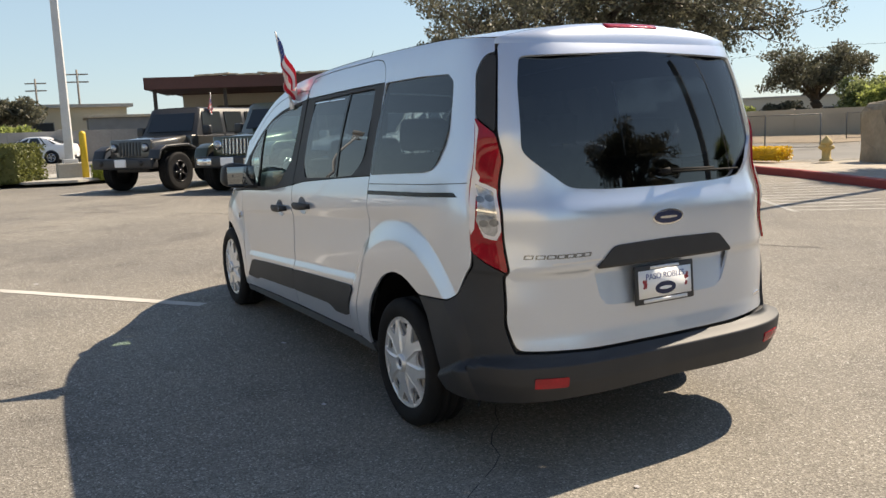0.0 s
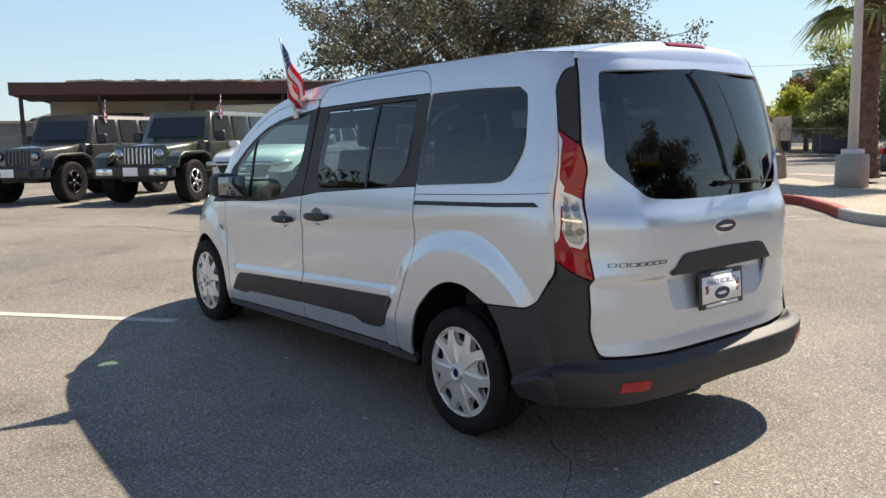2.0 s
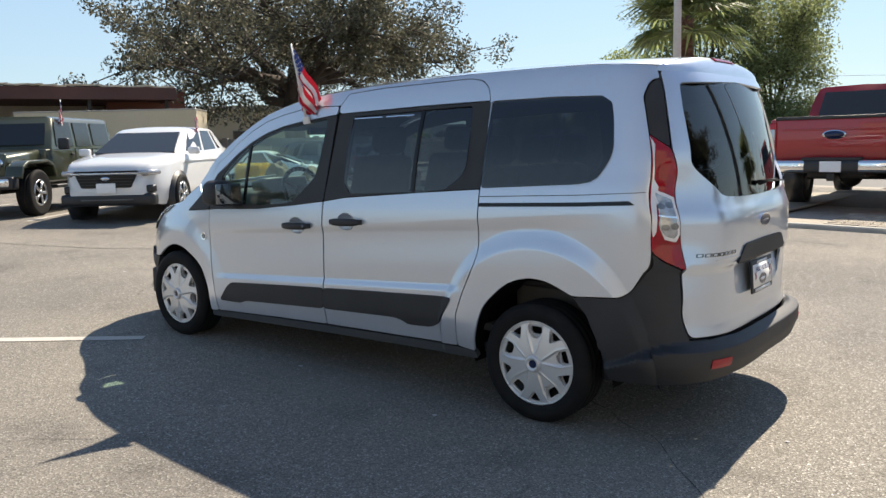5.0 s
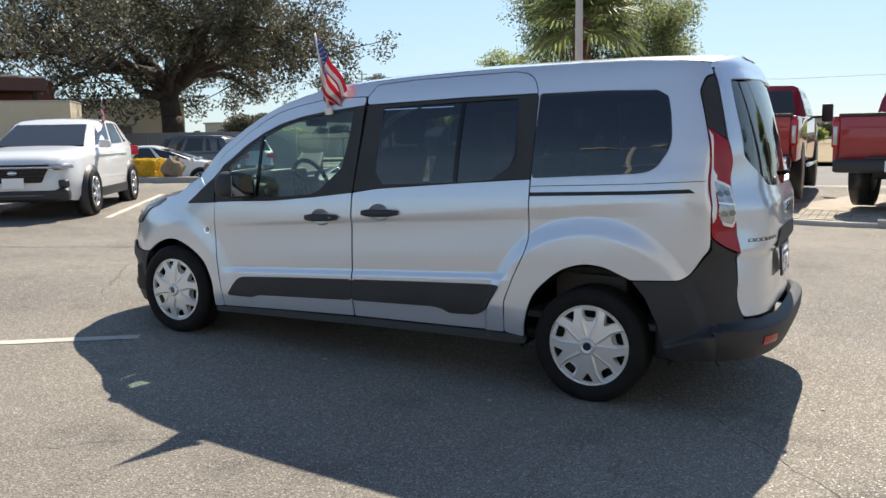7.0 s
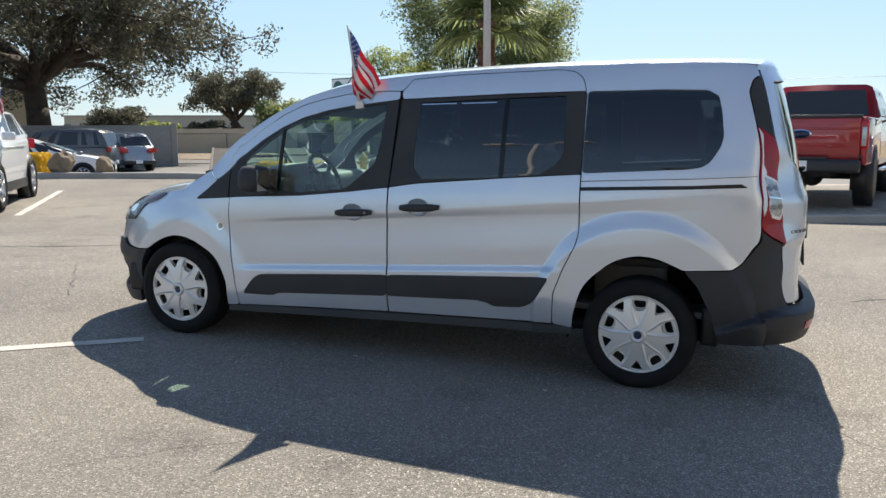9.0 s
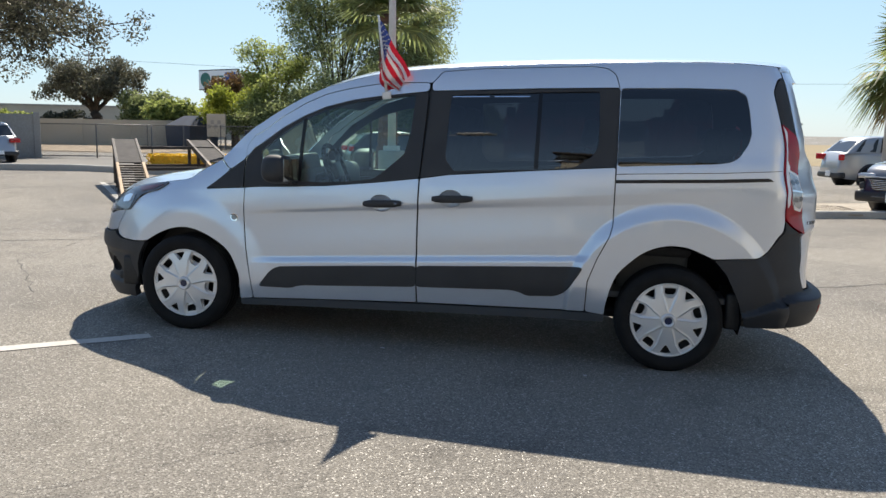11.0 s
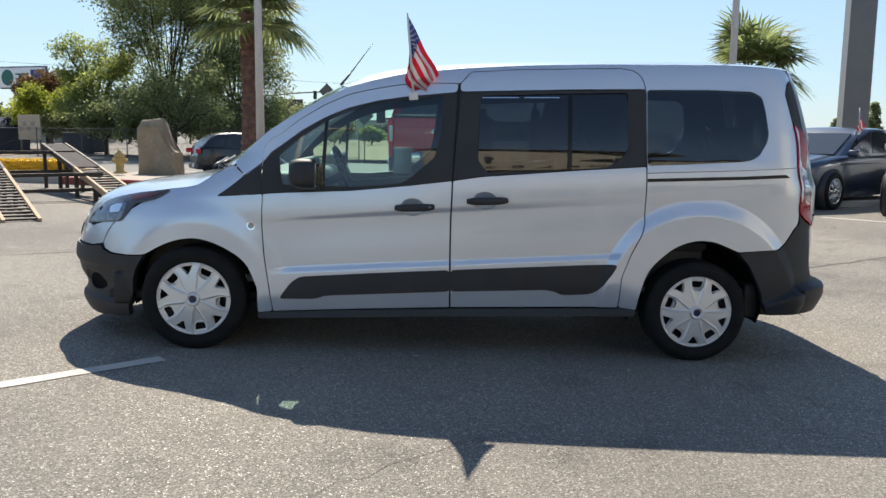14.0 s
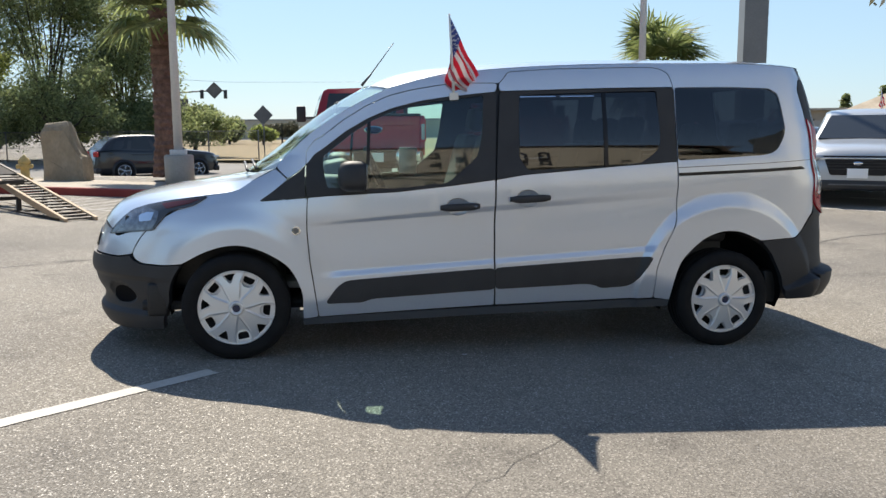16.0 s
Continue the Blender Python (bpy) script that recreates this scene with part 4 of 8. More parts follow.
TYRE, COVER, COVER_FLOOR = tyre_mesh(), cover_mesh(), cover_floor_mesh()
TYRE = mesh_of(TYRE, "tyre")
TYRE.materials.append(RUBBER)
COVER.materials.append(HUBSILVER)
COVER_FLOOR.materials.append(HUBSILVER)
for x in (0.0, 3.062):
    for s in (-1, 1):
        wheel = new("wheel")
        wheel.parent = van
        wheel.matrix_local = pose(x, s * 0.775, 0.310, 0, -18 if x else 6, 0 if s < 0 else 180)
        part("tyre", TYRE, RUBBER, wheel)
        c = part("wheel_cover", COVER, HUBSILVER, wheel, "silver ten-spoke plastic wheel cover")
        c.location = (0, -0.092, 0)
        part("pocket_floor", COVER_FLOOR, HUBSILVER, c)
        part("rim", lathe([(0.216, -0.080), (0.205, -0.066), (0.190, -0.03), (0.05, -0.035), (0.001, -0.035)], 40), DARKMETAL, wheel)
        boss = lathe([(0.046, -0.098), (0.043, -0.118), (0.036, -0.124), (0.026, -0.122), (0.023, -0.114), (0.001, -0.113)], 28)
        part("wheel_centre", boss, HUBSILVER, wheel, "small dark oval in a silver ring")
        dot = bmesh.new()
        bmesh.ops.create_circle(dot, cap_ends=True, segments=20, radius=1, matrix=Matrix.Translation((0, -0.1145, 0)) @ Matrix.Rotation(radians(90), 4, "X") @ Matrix.Diagonal((0.0225, 0.0215, 1, 1)))
        part("centre_oval", dot, BADGE_BLUE, wheel)

# inner shell behind the panels, underside, wheel houses and cabin
# the shell and the solid front block keep light from leaking through the gaps
for mirror in (False, True):
    skin("inner_shell", [[(0.47, 0.36), (0.47, 1.22), (0.62, 1.37), (0.90, 1.545), (1.24, 1.665), (1.58, 1.712), (2.58, 1.775), (3.24, 1.79), (3.57, 1.775), (3.62, 1.40), (3.70, 0.90), (3.70, 0.50), (3.42, 0.68), (3.16, 0.77), (2.98, 0.77), (2.80, 0.68), (2.66, 0.45), (2.6, 0.36)], inset(DOOR_GLASS, -0.004), inset(SLIDE_GLASS, -0.004), inset(REAR_GLASS, -0.004)], SATIN, van, "dark inner body shell that stops light leaking through the seams", lift=-0.030, depth=0, gap=0, round_by=0.01, pitch=0.05, mirror=mirror)
part("inner_shell", sheet([ring([("mid", 0.45), ("y", 0.70, 0.45), ("y", 0.80, 0.60), ("y", 0.80, 0.9), ("y", 0.765, 1.30), ("y", 0.735, 1.60), ("y", 0.69, 1.765), ("mid", 1.80)], 0.02), ring(REARWIN, 0.03, 0.004)], tail, -0.032, 0, 0.05), SATIN, van, "dark inner body shell that stops light leaking through the seams")
part("engine_block", block((0.95, 1.15, 0.46), Matrix.Translation((-0.20, 0, 0.60)), 0.05), DARKMETAL, van, "dark solid block filling the engine bay to stop light")
under = bmesh.new()
box(under, (4.2, 1.45, 0.05), Matrix.Translation((1.55, 0, 0.30)))
box(under, (2.1, 1.62, 0.16), Matrix.Translation((1.54, 0, 0.33)), 0.02)
rod(under, (3.45, 0.42, 0.36), (3.84, 0.42, 0.36), 0.05, n=16)
# two boxes added to close off light behind the tyres
box(under, (0.10, 1.56, 0.22), Matrix.Translation((3.44, 0, 0.37)), 0.02)
box(under, (0.12, 1.50, 0.20), Matrix.Translation((-0.46, 0, 0.34)), 0.02)
rod(under, (3.062, -0.7, 0.30), (3.062, 0.7, 0.30), 0.04, n=8)
part("underbody", under, DARKMETAL, van, "dark underbody")
for x, r in ((0.0, 0.405), (3.062, 0.428)):
    for s in (-1, 1):
        house = bmesh.new()
        rows = []
        for i in range(19):
            a = radians(-10 + 200 * i / 18)
            hx, hz = x + r * math.cos(a) * 0.97, 0.31 + r * math.sin(a)
            most = -wall(along(hx, max(hz, 0.2)), max(hz, 0.2)).y - 0.018
            rows.append([house.verts.new((hx, s * min(y, most), hz)) for y in (0.50, 0.60, 0.70, 0.80, 0.850)])
        for a, b in zip(rows, rows[1:]):
            for j in range(4):
                house.faces.new((a[j], a[j + 1], b[j + 1], b[j]))
        house.faces.new([v[0] for v in rows])
        part("wheel_house", house, RECESSBLACK, van)
floor_bm = block((3.4, 1.5, 0.04), Matrix.Translation((1.9, 0, 0.42)), 0.01)
part("cabin_floor", floor_bm, CABIN_GREY, van)
lining = patch(edge_curve([(0.95, 1.60), (1.24, 1.665), (1.58, 1.705), (2.58, 1.765), (3.5, 1.770)]), crown([(0.9, 1.640), (1.2, 1.722), (1.58, 1.775), (2.58, 1.815), (3.5, 1.825)]), 12, 16, 3.0)
part("headliner", lining, CABIN_LIGHT, van, "pale headliner")
for mirror in (False, True):
    for loop in ([(0.42, 0.40), (1.52, 0.40), (1.52, 1.045), (1.28, 1.01), (0.94, 0.97), (0.52, 0.945), (0.42, 0.93)], [(1.56, 0.42), (2.68, 0.46), (2.69, 1.165), (2.28, 1.13), (1.72, 1.075), (1.56, 1.05)], [(2.72, 0.78), (3.45, 0.75), (3.45, 1.23), (2.72, 1.17)]):
        skin("inner_panel", [loop], CABIN_GREY, van, "grey inner door panel", lift=-0.055, depth=0.02, gap=0, **dict(mirror=mirror))


def seat(x, y, back=0.62, head=True):
    m = Matrix.Translation((x, y, 0))
    b = bmesh.new()
    box(b, (0.50, 0.48, 0.15), m @ Matrix.Translation((0, 0, 0.72)), 0.05, 3)
    box(b, (0.13, 0.47, back), m @ Matrix.Translation((0.33, 0, 0.72 + back / 2)) @ Matrix.Rotation(radians(14), 4, "Y"), 0.05, 3)
    s = part("seat", b, SEAT_CLOTH, van, "dark grey cloth seat")
    if head:
        h = bmesh.new()
        box(h, (0.10, 0.26, 0.17), m @ Matrix.Translation((0.44, 0, 0.72 + back + 0.10)) @ Matrix.Rotation(radians(10), 4, "Y"), 0.04, 3)
        for q in (-0.06, 0.06):
            rod(h, (x + 0.40, y + q, 0.68 + back), (x + 0.43, y + q, 0.80 + back), 0.006, n=6)
        part("headrest", h, SEAT_CLOTH, s)
    part("seat_base", block((0.42, 0.40, 0.25), m @ Matrix.Translation((0.02, 0, 0.54)), 0.02), CABIN_GREY, s)


for y in (-0.38, 0.38):
    seat(1.22, y)
for y in (-0.45, 0.0, 0.45):
    seat(2.10, y, 0.56)
for y in (-0.38, 0.38):
    seat(2.95, y, 0.54)
dash = bmesh.new()
box(dash, (0.44, 1.44, 0.30), Matrix.Translation((0.50, 0, 0.93)), 0.08, 4)
box(dash, (0.16, 0.42, 0.14), Matrix.Translation((0.60, -0.38, 1.09)) @ Matrix.Rotation(radians(-12), 4, "Y"), 0.04, 3)
box(dash, (0.20, 0.30, 0.40), Matrix.Translation((0.66, 0, 0.78)), 0.04, 3)
part("dashboard", dash, CABIN_GREY, van, "dark dashboard")
sw = bmesh.new()
sm = Matrix.Translation((0.86, -0.38, 1.06)) @ Matrix.Rotation(radians(66), 4, "Y")
for i in range(28):
    a, b = i * math.tau / 28, (i + 1) * math.tau / 28
    rod(sw, sm @ Vector((0.185 * math.cos(a), 0.185 * math.sin(a), 0)), sm @ Vector((0.185 * math.cos(b), 0.185 * math.sin(b), 0)), 0.016, n=8)
box(sw, (0.12, 0.15, 0.05), sm, 0.02)
for a in (0, 2.2, 4.1):
    rod(sw, sm @ Vector((0, 0, 0)), sm @ Vector((0.18 * math.cos(a), 0.18 * math.sin(a), 0)), 0.016, n=8)
rod(sw, sm @ Vector((0, 0, 0)), sm @ Vector((0, 0, -0.25)), 0.03)
part("steering_wheel", sw, SATIN, van, "black steering wheel")
part("rear_view_mirror", block((0.03, 0.23, 0.07), Matrix.Translation((0.62, 0, 1.50)), 0.012), SATIN, van)
part("sticker", block((0.14, 0.002, 0.20), Matrix.Translation((1.21, 0.79, 1.12)), 0), WHITE_PLASTIC, van, "paper sticker inside the far window")


# ---- ground ----
def ground_z(x, y):
    z = -0.025 * min(max(x, -9.0), 3.8)
    if x > 3.8:
        z += 0.095 * step(3.8, 8.8, x)
    fall = 14 + 4 * step(-9, -6, x)
    return z - (0.6 - 0.25 * step(2, 8, x)) * step(fall, fall + 4, y)


def base_z(x):
    return -0.025 * min(max(x, -9.0), 3.8)


def asphalt_material():
    m = shader("worn_asphalt", (0.1, 0.1, 0.1), 0.92, 0, 0, 0.25)
    c = m.node_tree.nodes.new("ShaderNodeTexCoord")
    def noise_at(scale, detail=4):
        n = node(m, "ShaderNodeTexNoise", Scale=scale, Detail=detail)
        wire(m, c.outputs["Object"], n.inputs["Vector"])
        return n.outputs["Fac"]
    stones = node(m, "ShaderNodeTexVoronoi", Scale=125.0)
    wire(m, c.outputs["Object"], stones.inputs["Vector"])
    tint = ramp(m, stones.outputs["Color"], ((0.0, (0.154, 0.144, 0.129)), (0.45, (0.234, 0.219, 0.194)), (0.8, (0.314, 0.294, 0.260)), (1.0, (0.52, 0.49, 0.435))))
    gaps = ramp(m, stones.outputs["Distance"], ((0.0, (1, 1, 1)), (0.55, (0.9, 0.9, 0.9)), (0.85, (0.5, 0.5, 0.5))))
    base = mixed(m, 1.0, tint, gaps, "MULTIPLY")
    patches = ramp(m, noise_at(0.35, 5), ((0.36, (0.80, 0.79, 0.79)), (0.62, (1.12, 1.10, 1.06))))
    base = mixed(m, 1.0, base, patches, "MULTIPLY")
    stains = ramp(m, noise_at(1.9, 6), ((0.30, (0.72, 0.72, 0.73)), (0.44, (1, 1, 1))))
    base = mixed(m, 0.8, base, stains, "MULTIPLY")
    wire(m, base, principled(m).inputs["Base Color"])
    polish = ramp(m, stones.outputs["Color"], ((0.0, (0.95, 0.95, 0.95)), (0.74, (0.9, 0.9, 0.9)), (0.84, (0.34, 0.34, 0.34))))
    wire(m, polish, principled(m).inputs["Roughness"])
    h = mixed(m, 0.4, stones.outputs["Distance"], noise_at(60, 3))
    bumped(m, h, 0.55, 0.006)
    return m


ASPHALT = asphalt_material()
xs = sorted(set([-1500, -600, -250, -120, -60, -40, -30, -20, -15] + list(np.arange(-12, 12.1, 0.5)) + [15, 20, 30, 40, 60, 120, 250, 600, 1500]))
ys = [-1500, -600, -200, -80, -40, -20, -10, -5, 0, 5, 10, 12, 13, 14, 15, 16, 17, 18, 19, 20, 21, 22, 24, 40, 80, 200, 600, 1500]
gb = bmesh.new()
gv = [[gb.verts.new((x, y, ground_z(x, y))) for y in ys] for x in xs]
for i in range(len(xs) - 1):
    for j in range(len(ys) - 1):
        gb.faces.new((gv[i][j], gv[i + 1][j], gv[i + 1][j + 1], gv[i][j + 1]))
tagged(part("ground", gb, ASPHALT), "worn grey-brown asphalt parking lot", "ground", kind="structure")

# ---- the site: markings, kerbs, islands, poles, buildings ----
CONCRETE = varied("pale_concrete", (0.36, 0.34, 0.30), (0.46, 0.44, 0.40), 1.6, 0.85, 0.3, 40, distance=0.004)
WALLGREY = varied("grey_block_wall", (0.34, 0.315, 0.285), (0.42, 0.39, 0.355), 0.8, 0.9, 0.2, 12)
TANWALL = varied("tan_stucco", (0.56, 0.48, 0.33), (0.64, 0.56, 0.41), 0.5, 0.9, 0.15, 20)
CREAM = varied("cream_stucco", (0.50, 0.45, 0.36), (0.58, 0.53, 0.43), 0.5, 0.9, 0.1, 20)
MAROON = varied("maroon_fascia", (0.075, 0.028, 0.022), (0.105, 0.040, 0.032), 0.7, 0.6, 0.05, 15)
BRICKRED = varied("red_brown_cladding", (0.16, 0.050, 0.032), (0.21, 0.070, 0.045), 0.9, 0.7, 0.1, 18)
ROOFTAN = varied("weathered_roofing", (0.40, 0.32, 0.23), (0.60, 0.52, 0.40), 0.6, 0.9, 0.3, 6)
WHITEPAINT = varied("white_road_paint", (0.44, 0.415, 0.37), (0.60, 0.575, 0.525), 3.0, 0.75, 0.2, 60, distance=0.003)
POLEWHITE = varied("white_painted_steel", (0.60, 0.60, 0.59), (0.70, 0.70, 0.69), 1.5, 0.45, 0.05, 30)
POLEGREY = varied("grey_painted_steel", (0.16, 0.165, 0.17), (0.20, 0.205, 0.21), 1.5, 0.45, 0.05, 30)
YELLOWPAINT = varied("yellow_paint", (0.62, 0.42, 0.02), (0.72, 0.50, 0.04), 2.0, 0.5, 0.05, 30)
REDPAINT = varied("faded_red_kerb_paint", (0.26, 0.030, 0.024), (0.34, 0.055, 0.040), 2.0, 0.7, 0.1, 25)
RUSTY = varied("worn_dark_steel", (0.035, 0.030, 0.027), (0.080, 0.062, 0.050), 3.0, 0.65, 0.2, 40, metal=0.3)
TIMBER = varied("pale_timber", (0.40, 0.28, 0.17), (0.52, 0.38, 0.24), 3.0, 0.75, 0.2, 30)
CANVAS = varied("tan_canvas", (0.27, 0.225, 0.160), (0.36, 0.305, 0.225), 2.0, 0.9, 0.35, 9, distance=0.02)
SIGNGREEN = shader("sign_teal", (0.03, 0.16, 0.13), 0.5)
SIGNBLUE = shader("sign_blue", (0.02, 0.07, 0.28), 0.5)
NAVY = varied("navy_canvas", (0.020, 0.032, 0.060), (0.032, 0.050, 0.085), 2.0, 0.8, 0.1, 10)
DIRT = varied("dry_soil", (0.22, 0.17, 0.115), (0.31, 0.25, 0.175), 0.6, 0.95, 0.4, 9, distance=0.03)
DRYGRASS = varied("dry_grass", (0.22, 0.170, 0.09), (0.33, 0.26, 0.145), 0.8, 0.95, 0.5, 7, distance=0.05)
STEELGREY = varied("weathered_signal_steel", (0.10, 0.10, 0.10), (0.15, 0.15, 0.15), 2.0, 0.5, 0.05, 20)


def pavers():
    m = shader("tan_concrete_pavers", (0.4, 0.36, 0.3), 0.85)
    c = m.node_tree.nodes.new("ShaderNodeTexCoord")
    b = node(m, "ShaderNodeTexBrick", Scale=4.4, Mortar_Size=0.025, Row_Height=0.5)
    b.inputs["Color1"].default_value, b.inputs["Color2"].default_value, b.inputs["Mortar"].default_value = (0.40, 0.35, 0.28, 1), (0.30, 0.255, 0.20, 1), (0.13, 0.115, 0.095, 1)
    wire(m, c.outputs["Object"], b.inputs["Vector"])
    wire(m, mixed(m, 0.35, b.outputs["Color"], ramp(m, grain(m, 1.2, 5), ((0.3, (0.22, 0.19, 0.15)), (0.7, (0.50, 0.45, 0.37))))), principled(m).inputs["Base Color"])
    bumped(m, b.outputs["Fac"], -0.4, 0.01)
    return m


PAVERS = pavers()


FADEDPAINT = varied("faded_road_paint", (0.27, 0.26, 0.235), (0.48, 0.47, 0.44), 4.0, 0.8, 0.2, 50, distance=0.003)


def flat(points, z0, thick=0.004, name="marking", material=None, label="", category="marking", kind="structure"):
    """A thin flat shape lying on the ground."""
    bm = bmesh.new()
    top = [bm.verts.new((x, y, ground_z(x, y) + z0 + thick)) for x, y in points]
    low = [bm.verts.new((x, y, ground_z(x, y) + z0 - 0.03)) for x, y in points]
    bm.faces.new(top)
    for i in range(len(points)):
        j = (i + 1) % len(points)
        bm.faces.new((top[i], low[i], low[j], top[j]))
    bmesh.ops.recalc_face_normals(bm, faces=bm.faces)
    return tagged(part(name, bm, material, smooth=False), label, category, kind=kind)


def stripe(a, b, w, name="parking_line", label="worn white painted parking line", material=None, worn=0.012):
    """A painted line with uneven edges."""
    a, b = Vector(a), Vector(b)
    d = (b - a).normalized()
    n = Vector((-d.y, d.x)) * w / 2
    k = max(2, int((b - a).length / 0.25))
    left = [a.lerp(b, i / k) + n * (1 + random.uniform(-worn, worn) / w) for i in range(k + 1)]
    right = [a.lerp(b, i / k) - n * (1 + random.uniform(-worn, worn) / w) for i in range(k + 1)]
    bm = bmesh.new()
    lv = [bm.verts.new((p.x, p.y, ground_z(p.x, p.y) + 0.004)) for p in left]
    rv = [bm.verts.new((p.x, p.y, ground_z(p.x, p.y) + 0.004)) for p in right]
    for i in range(k):
        bm.faces.new((lv[i], rv[i], rv[i + 1], lv[i + 1]))
    bmesh.ops.recalc_face_normals(bm, faces=bm.faces)
    return tagged(part(name, bm, material or WHITEPAINT), label, "road marking", kind="structure")


stripe((-0.12, -1.08), (-4.4, -4.75), 0.105)
H = Vector((0.6, -0.8))
Q = Vector((0.8, 0.6))
for k in range(-3, 2):
    s = Vector((-6.45, 3.85)) + Q * 2.75 * k
    stripe(s, s - H * 4.6, 0.11)
for i in range(11):
    s = Vector((-3.5 + 0.34 * i, 10.75 - 0.20 * i))
    stripe(s, s + Vector((-0.75 - 0.02 * i, -1.55)), 0.075, "hatched_line", "faded white hatched no-parking line", FADEDPAINT, 0.025)
stripe((-4.4, 9.4), (-0.9, 7.15), 0.09, "hatched_line", "faded white border of the no-parking area", FADEDPAINT, 0.02)
for a, b in (((8.0, 7.4), (9.6, 5.6)), ((10.6, 8.3), (12.0, 6.4))):
    stripe(a, b, 0.10)


def crack(points, name="asphalt_crack", width=0.0055):
    """A thin dark wandering crack."""
    bm = bmesh.new()
    left, right = [], []
    for a, b in zip(points, points[1:]):
        a, b = Vector(a), Vector(b)
        k = max(2, int((b - a).length / 0.12))
        n = Vector((-(b - a).y, (b - a).x)).normalized()
        for i in range(k):
            p = a.lerp(b, i / k) + n * random.uniform(-0.025, 0.025)
            w = width * random.uniform(0.3, 1.0)
            left.append(bm.verts.new((*(p + n * w / 2), ground_z(p.x, p.y) + 0.003)))
            right.append(bm.verts.new((*(p - n * w / 2), ground_z(p.x, p.y) + 0.003)))
    for i in range(len(left) - 1):
        bm.faces.new((left[i], right[i], right[i + 1], left[i + 1]))
    bmesh.ops.recalc_face_normals(bm, faces=bm.faces)
    return tagged(part(name, bm, TAR), "thin dark crack in the asphalt", "crack", kind="structure")


TAR = varied("old_tar", (0.030, 0.029, 0.028), (0.050, 0.048, 0.045), 4, 0.8, 0.1)
crack([(-9.1, -2.3), (-6.3, 0.64), (-4.9, 1.1), (-3.6, 1.85), (1.2, 5.0)], width=0.03)
crack([(-2.9, 2.7), (-2.6, 0.95), (-1.5, -0.3)], width=0.0099)
crack([(3.1, -0.35), (3.72, -0.76), (4.08, -1.2), (4.4, -1.6), (5.4, -2.3)], width=0.0077)
crack([(0.6, -3.2), (0.95, -2.84), (1.43, -2.38), (2.2, -1.9)], width=0.0035)
crack([(-4.6, 2.4), (-3.59, 2.9), (-2.68, 2.75), (-1.4, 3.2)], width=0.0121)
crack([(-1.5, 6.1), (0.35, 7.2), (4.0, 6.9)], width=0.02)
crack([(4.5, 2.2), (7.0, 3.4), (11.0, 4.2)], width=0.03)

KERB = [(-24.0, 8.6), (-16.0, 10.2), (-13.0, 10.9), (-9.5, 11.8), (-6.2, 11.9), (-4.2, 11.5), (-2.4, 10.85), (-1.3, 10.45), (-0.45, 9.65), (0.0, 9.12), (0.45, 8.76), (0.80, 8.62), (1.3, 8.58), (3.9, 8.60), (4.3, 8.58), (8.0, 8.9), (14.0, 10.6), (30.0, 15.0)]


def kerb(points, name, material, label, high=0.15):
    """A real step: a bevelled bar along the points."""
    bm = bmesh.new()
    prof = ((0.0, -0.05), (0.015, high - 0.02), (0.035, high), (0.16, high + 0.002), (0.16, -0.05))
    rows = []
    pts = [Vector(p) for p in points]
    for i, p in enumerate(pts):
        d = (pts[min(i + 1, len(pts) - 1)] - pts[max(i - 1, 0)]).normalized()
        n = Vector((-d.y, d.x))
        rows.append([bm.verts.new((*(p + n * o), ground_z(p.x, p.y) + h)) for o, h in prof])
    for a, b in zip(rows, rows[1:]):
        for j in range(4):
            bm.faces.new((a[j], a[j + 1], b[j + 1], b[j]))
    bm.faces.new(rows[0]), bm.faces.new(rows[-1])
    bmesh.ops.recalc_face_normals(bm, faces=bm.faces)
    return tagged(part(name, bm, material, smooth=False), label, "kerb", kind="structure")


kerb(KERB[:5], "kerb", CONCRETE, "pale concrete kerb along the lot's edge")
kerb(KERB[4:10], "kerb", REDPAINT, "kerb painted faded red")
kerb(KERB[9:13], "kerb", CONCRETE, "pale concrete kerb at the island's end")
kerb(KERB[12:15], "kerb", CONCRETE, "low pale concrete edge along the display pad", 0.07)
kerb(KERB[14:], "kerb", CONCRETE, "pale concrete kerb round the display pad", 0.12)
flat([(x, y + 0.16) for x, y in KERB[:5]] + [(-6.2, 20), (-30, 17)], 0.125, name="planting_strip", material=DIRT, label="bare dry soil strip behind the kerb", category="soil")
flat([(x, y + 0.16) for x, y in KERB[4:13]] + [(1.3, 19.5), (-6.2, 19.5)], 0.128, name="island", material=PAVERS, label="paved island with a palm and a pole", category="island")
flat([(x, y + 0.16) for x, y in KERB[12:17]] + [(14, 19.5), (1.3, 19.5)], 0.064, name="display_pad", material=PAVERS, label="tan paved display pad", category="paving")
flat([(-19.6, -2.4), (-17.0, -1.6), (-16.6, -0.4), (-18.2, 1.2), (-21.5, 0.6), (-23, -2.6)], 0.12, 0.03, name="pole_island", material=CONCRETE, label="small concrete kerbed island", category="island")
flat([(-60, 22), (-8, 20.4), (60, 20.4), (90, 34), (-80, 40)], 0.0, 0.02, name="street", material=varied("street_asphalt", (0.16, 0.155, 0.145), (0.21, 0.20, 0.185), 0.4, 0.9, 0.2, 20), label="sun-bleached street behind the lot", category="road")
flat([(-10, 44), (60, 40), (90, 150), (-20, 150)], 0.0, 0.03, name="dry_field", material=DRYGRASS, label="field of dry golden grass", category="field")
flat([(-80, 41), (-24, 40.5), (-24, 70), (-80, 70)], 0.0, 0.03, name="bare_field", material=DIRT, label="pale bare ground beyond the street", category="field")


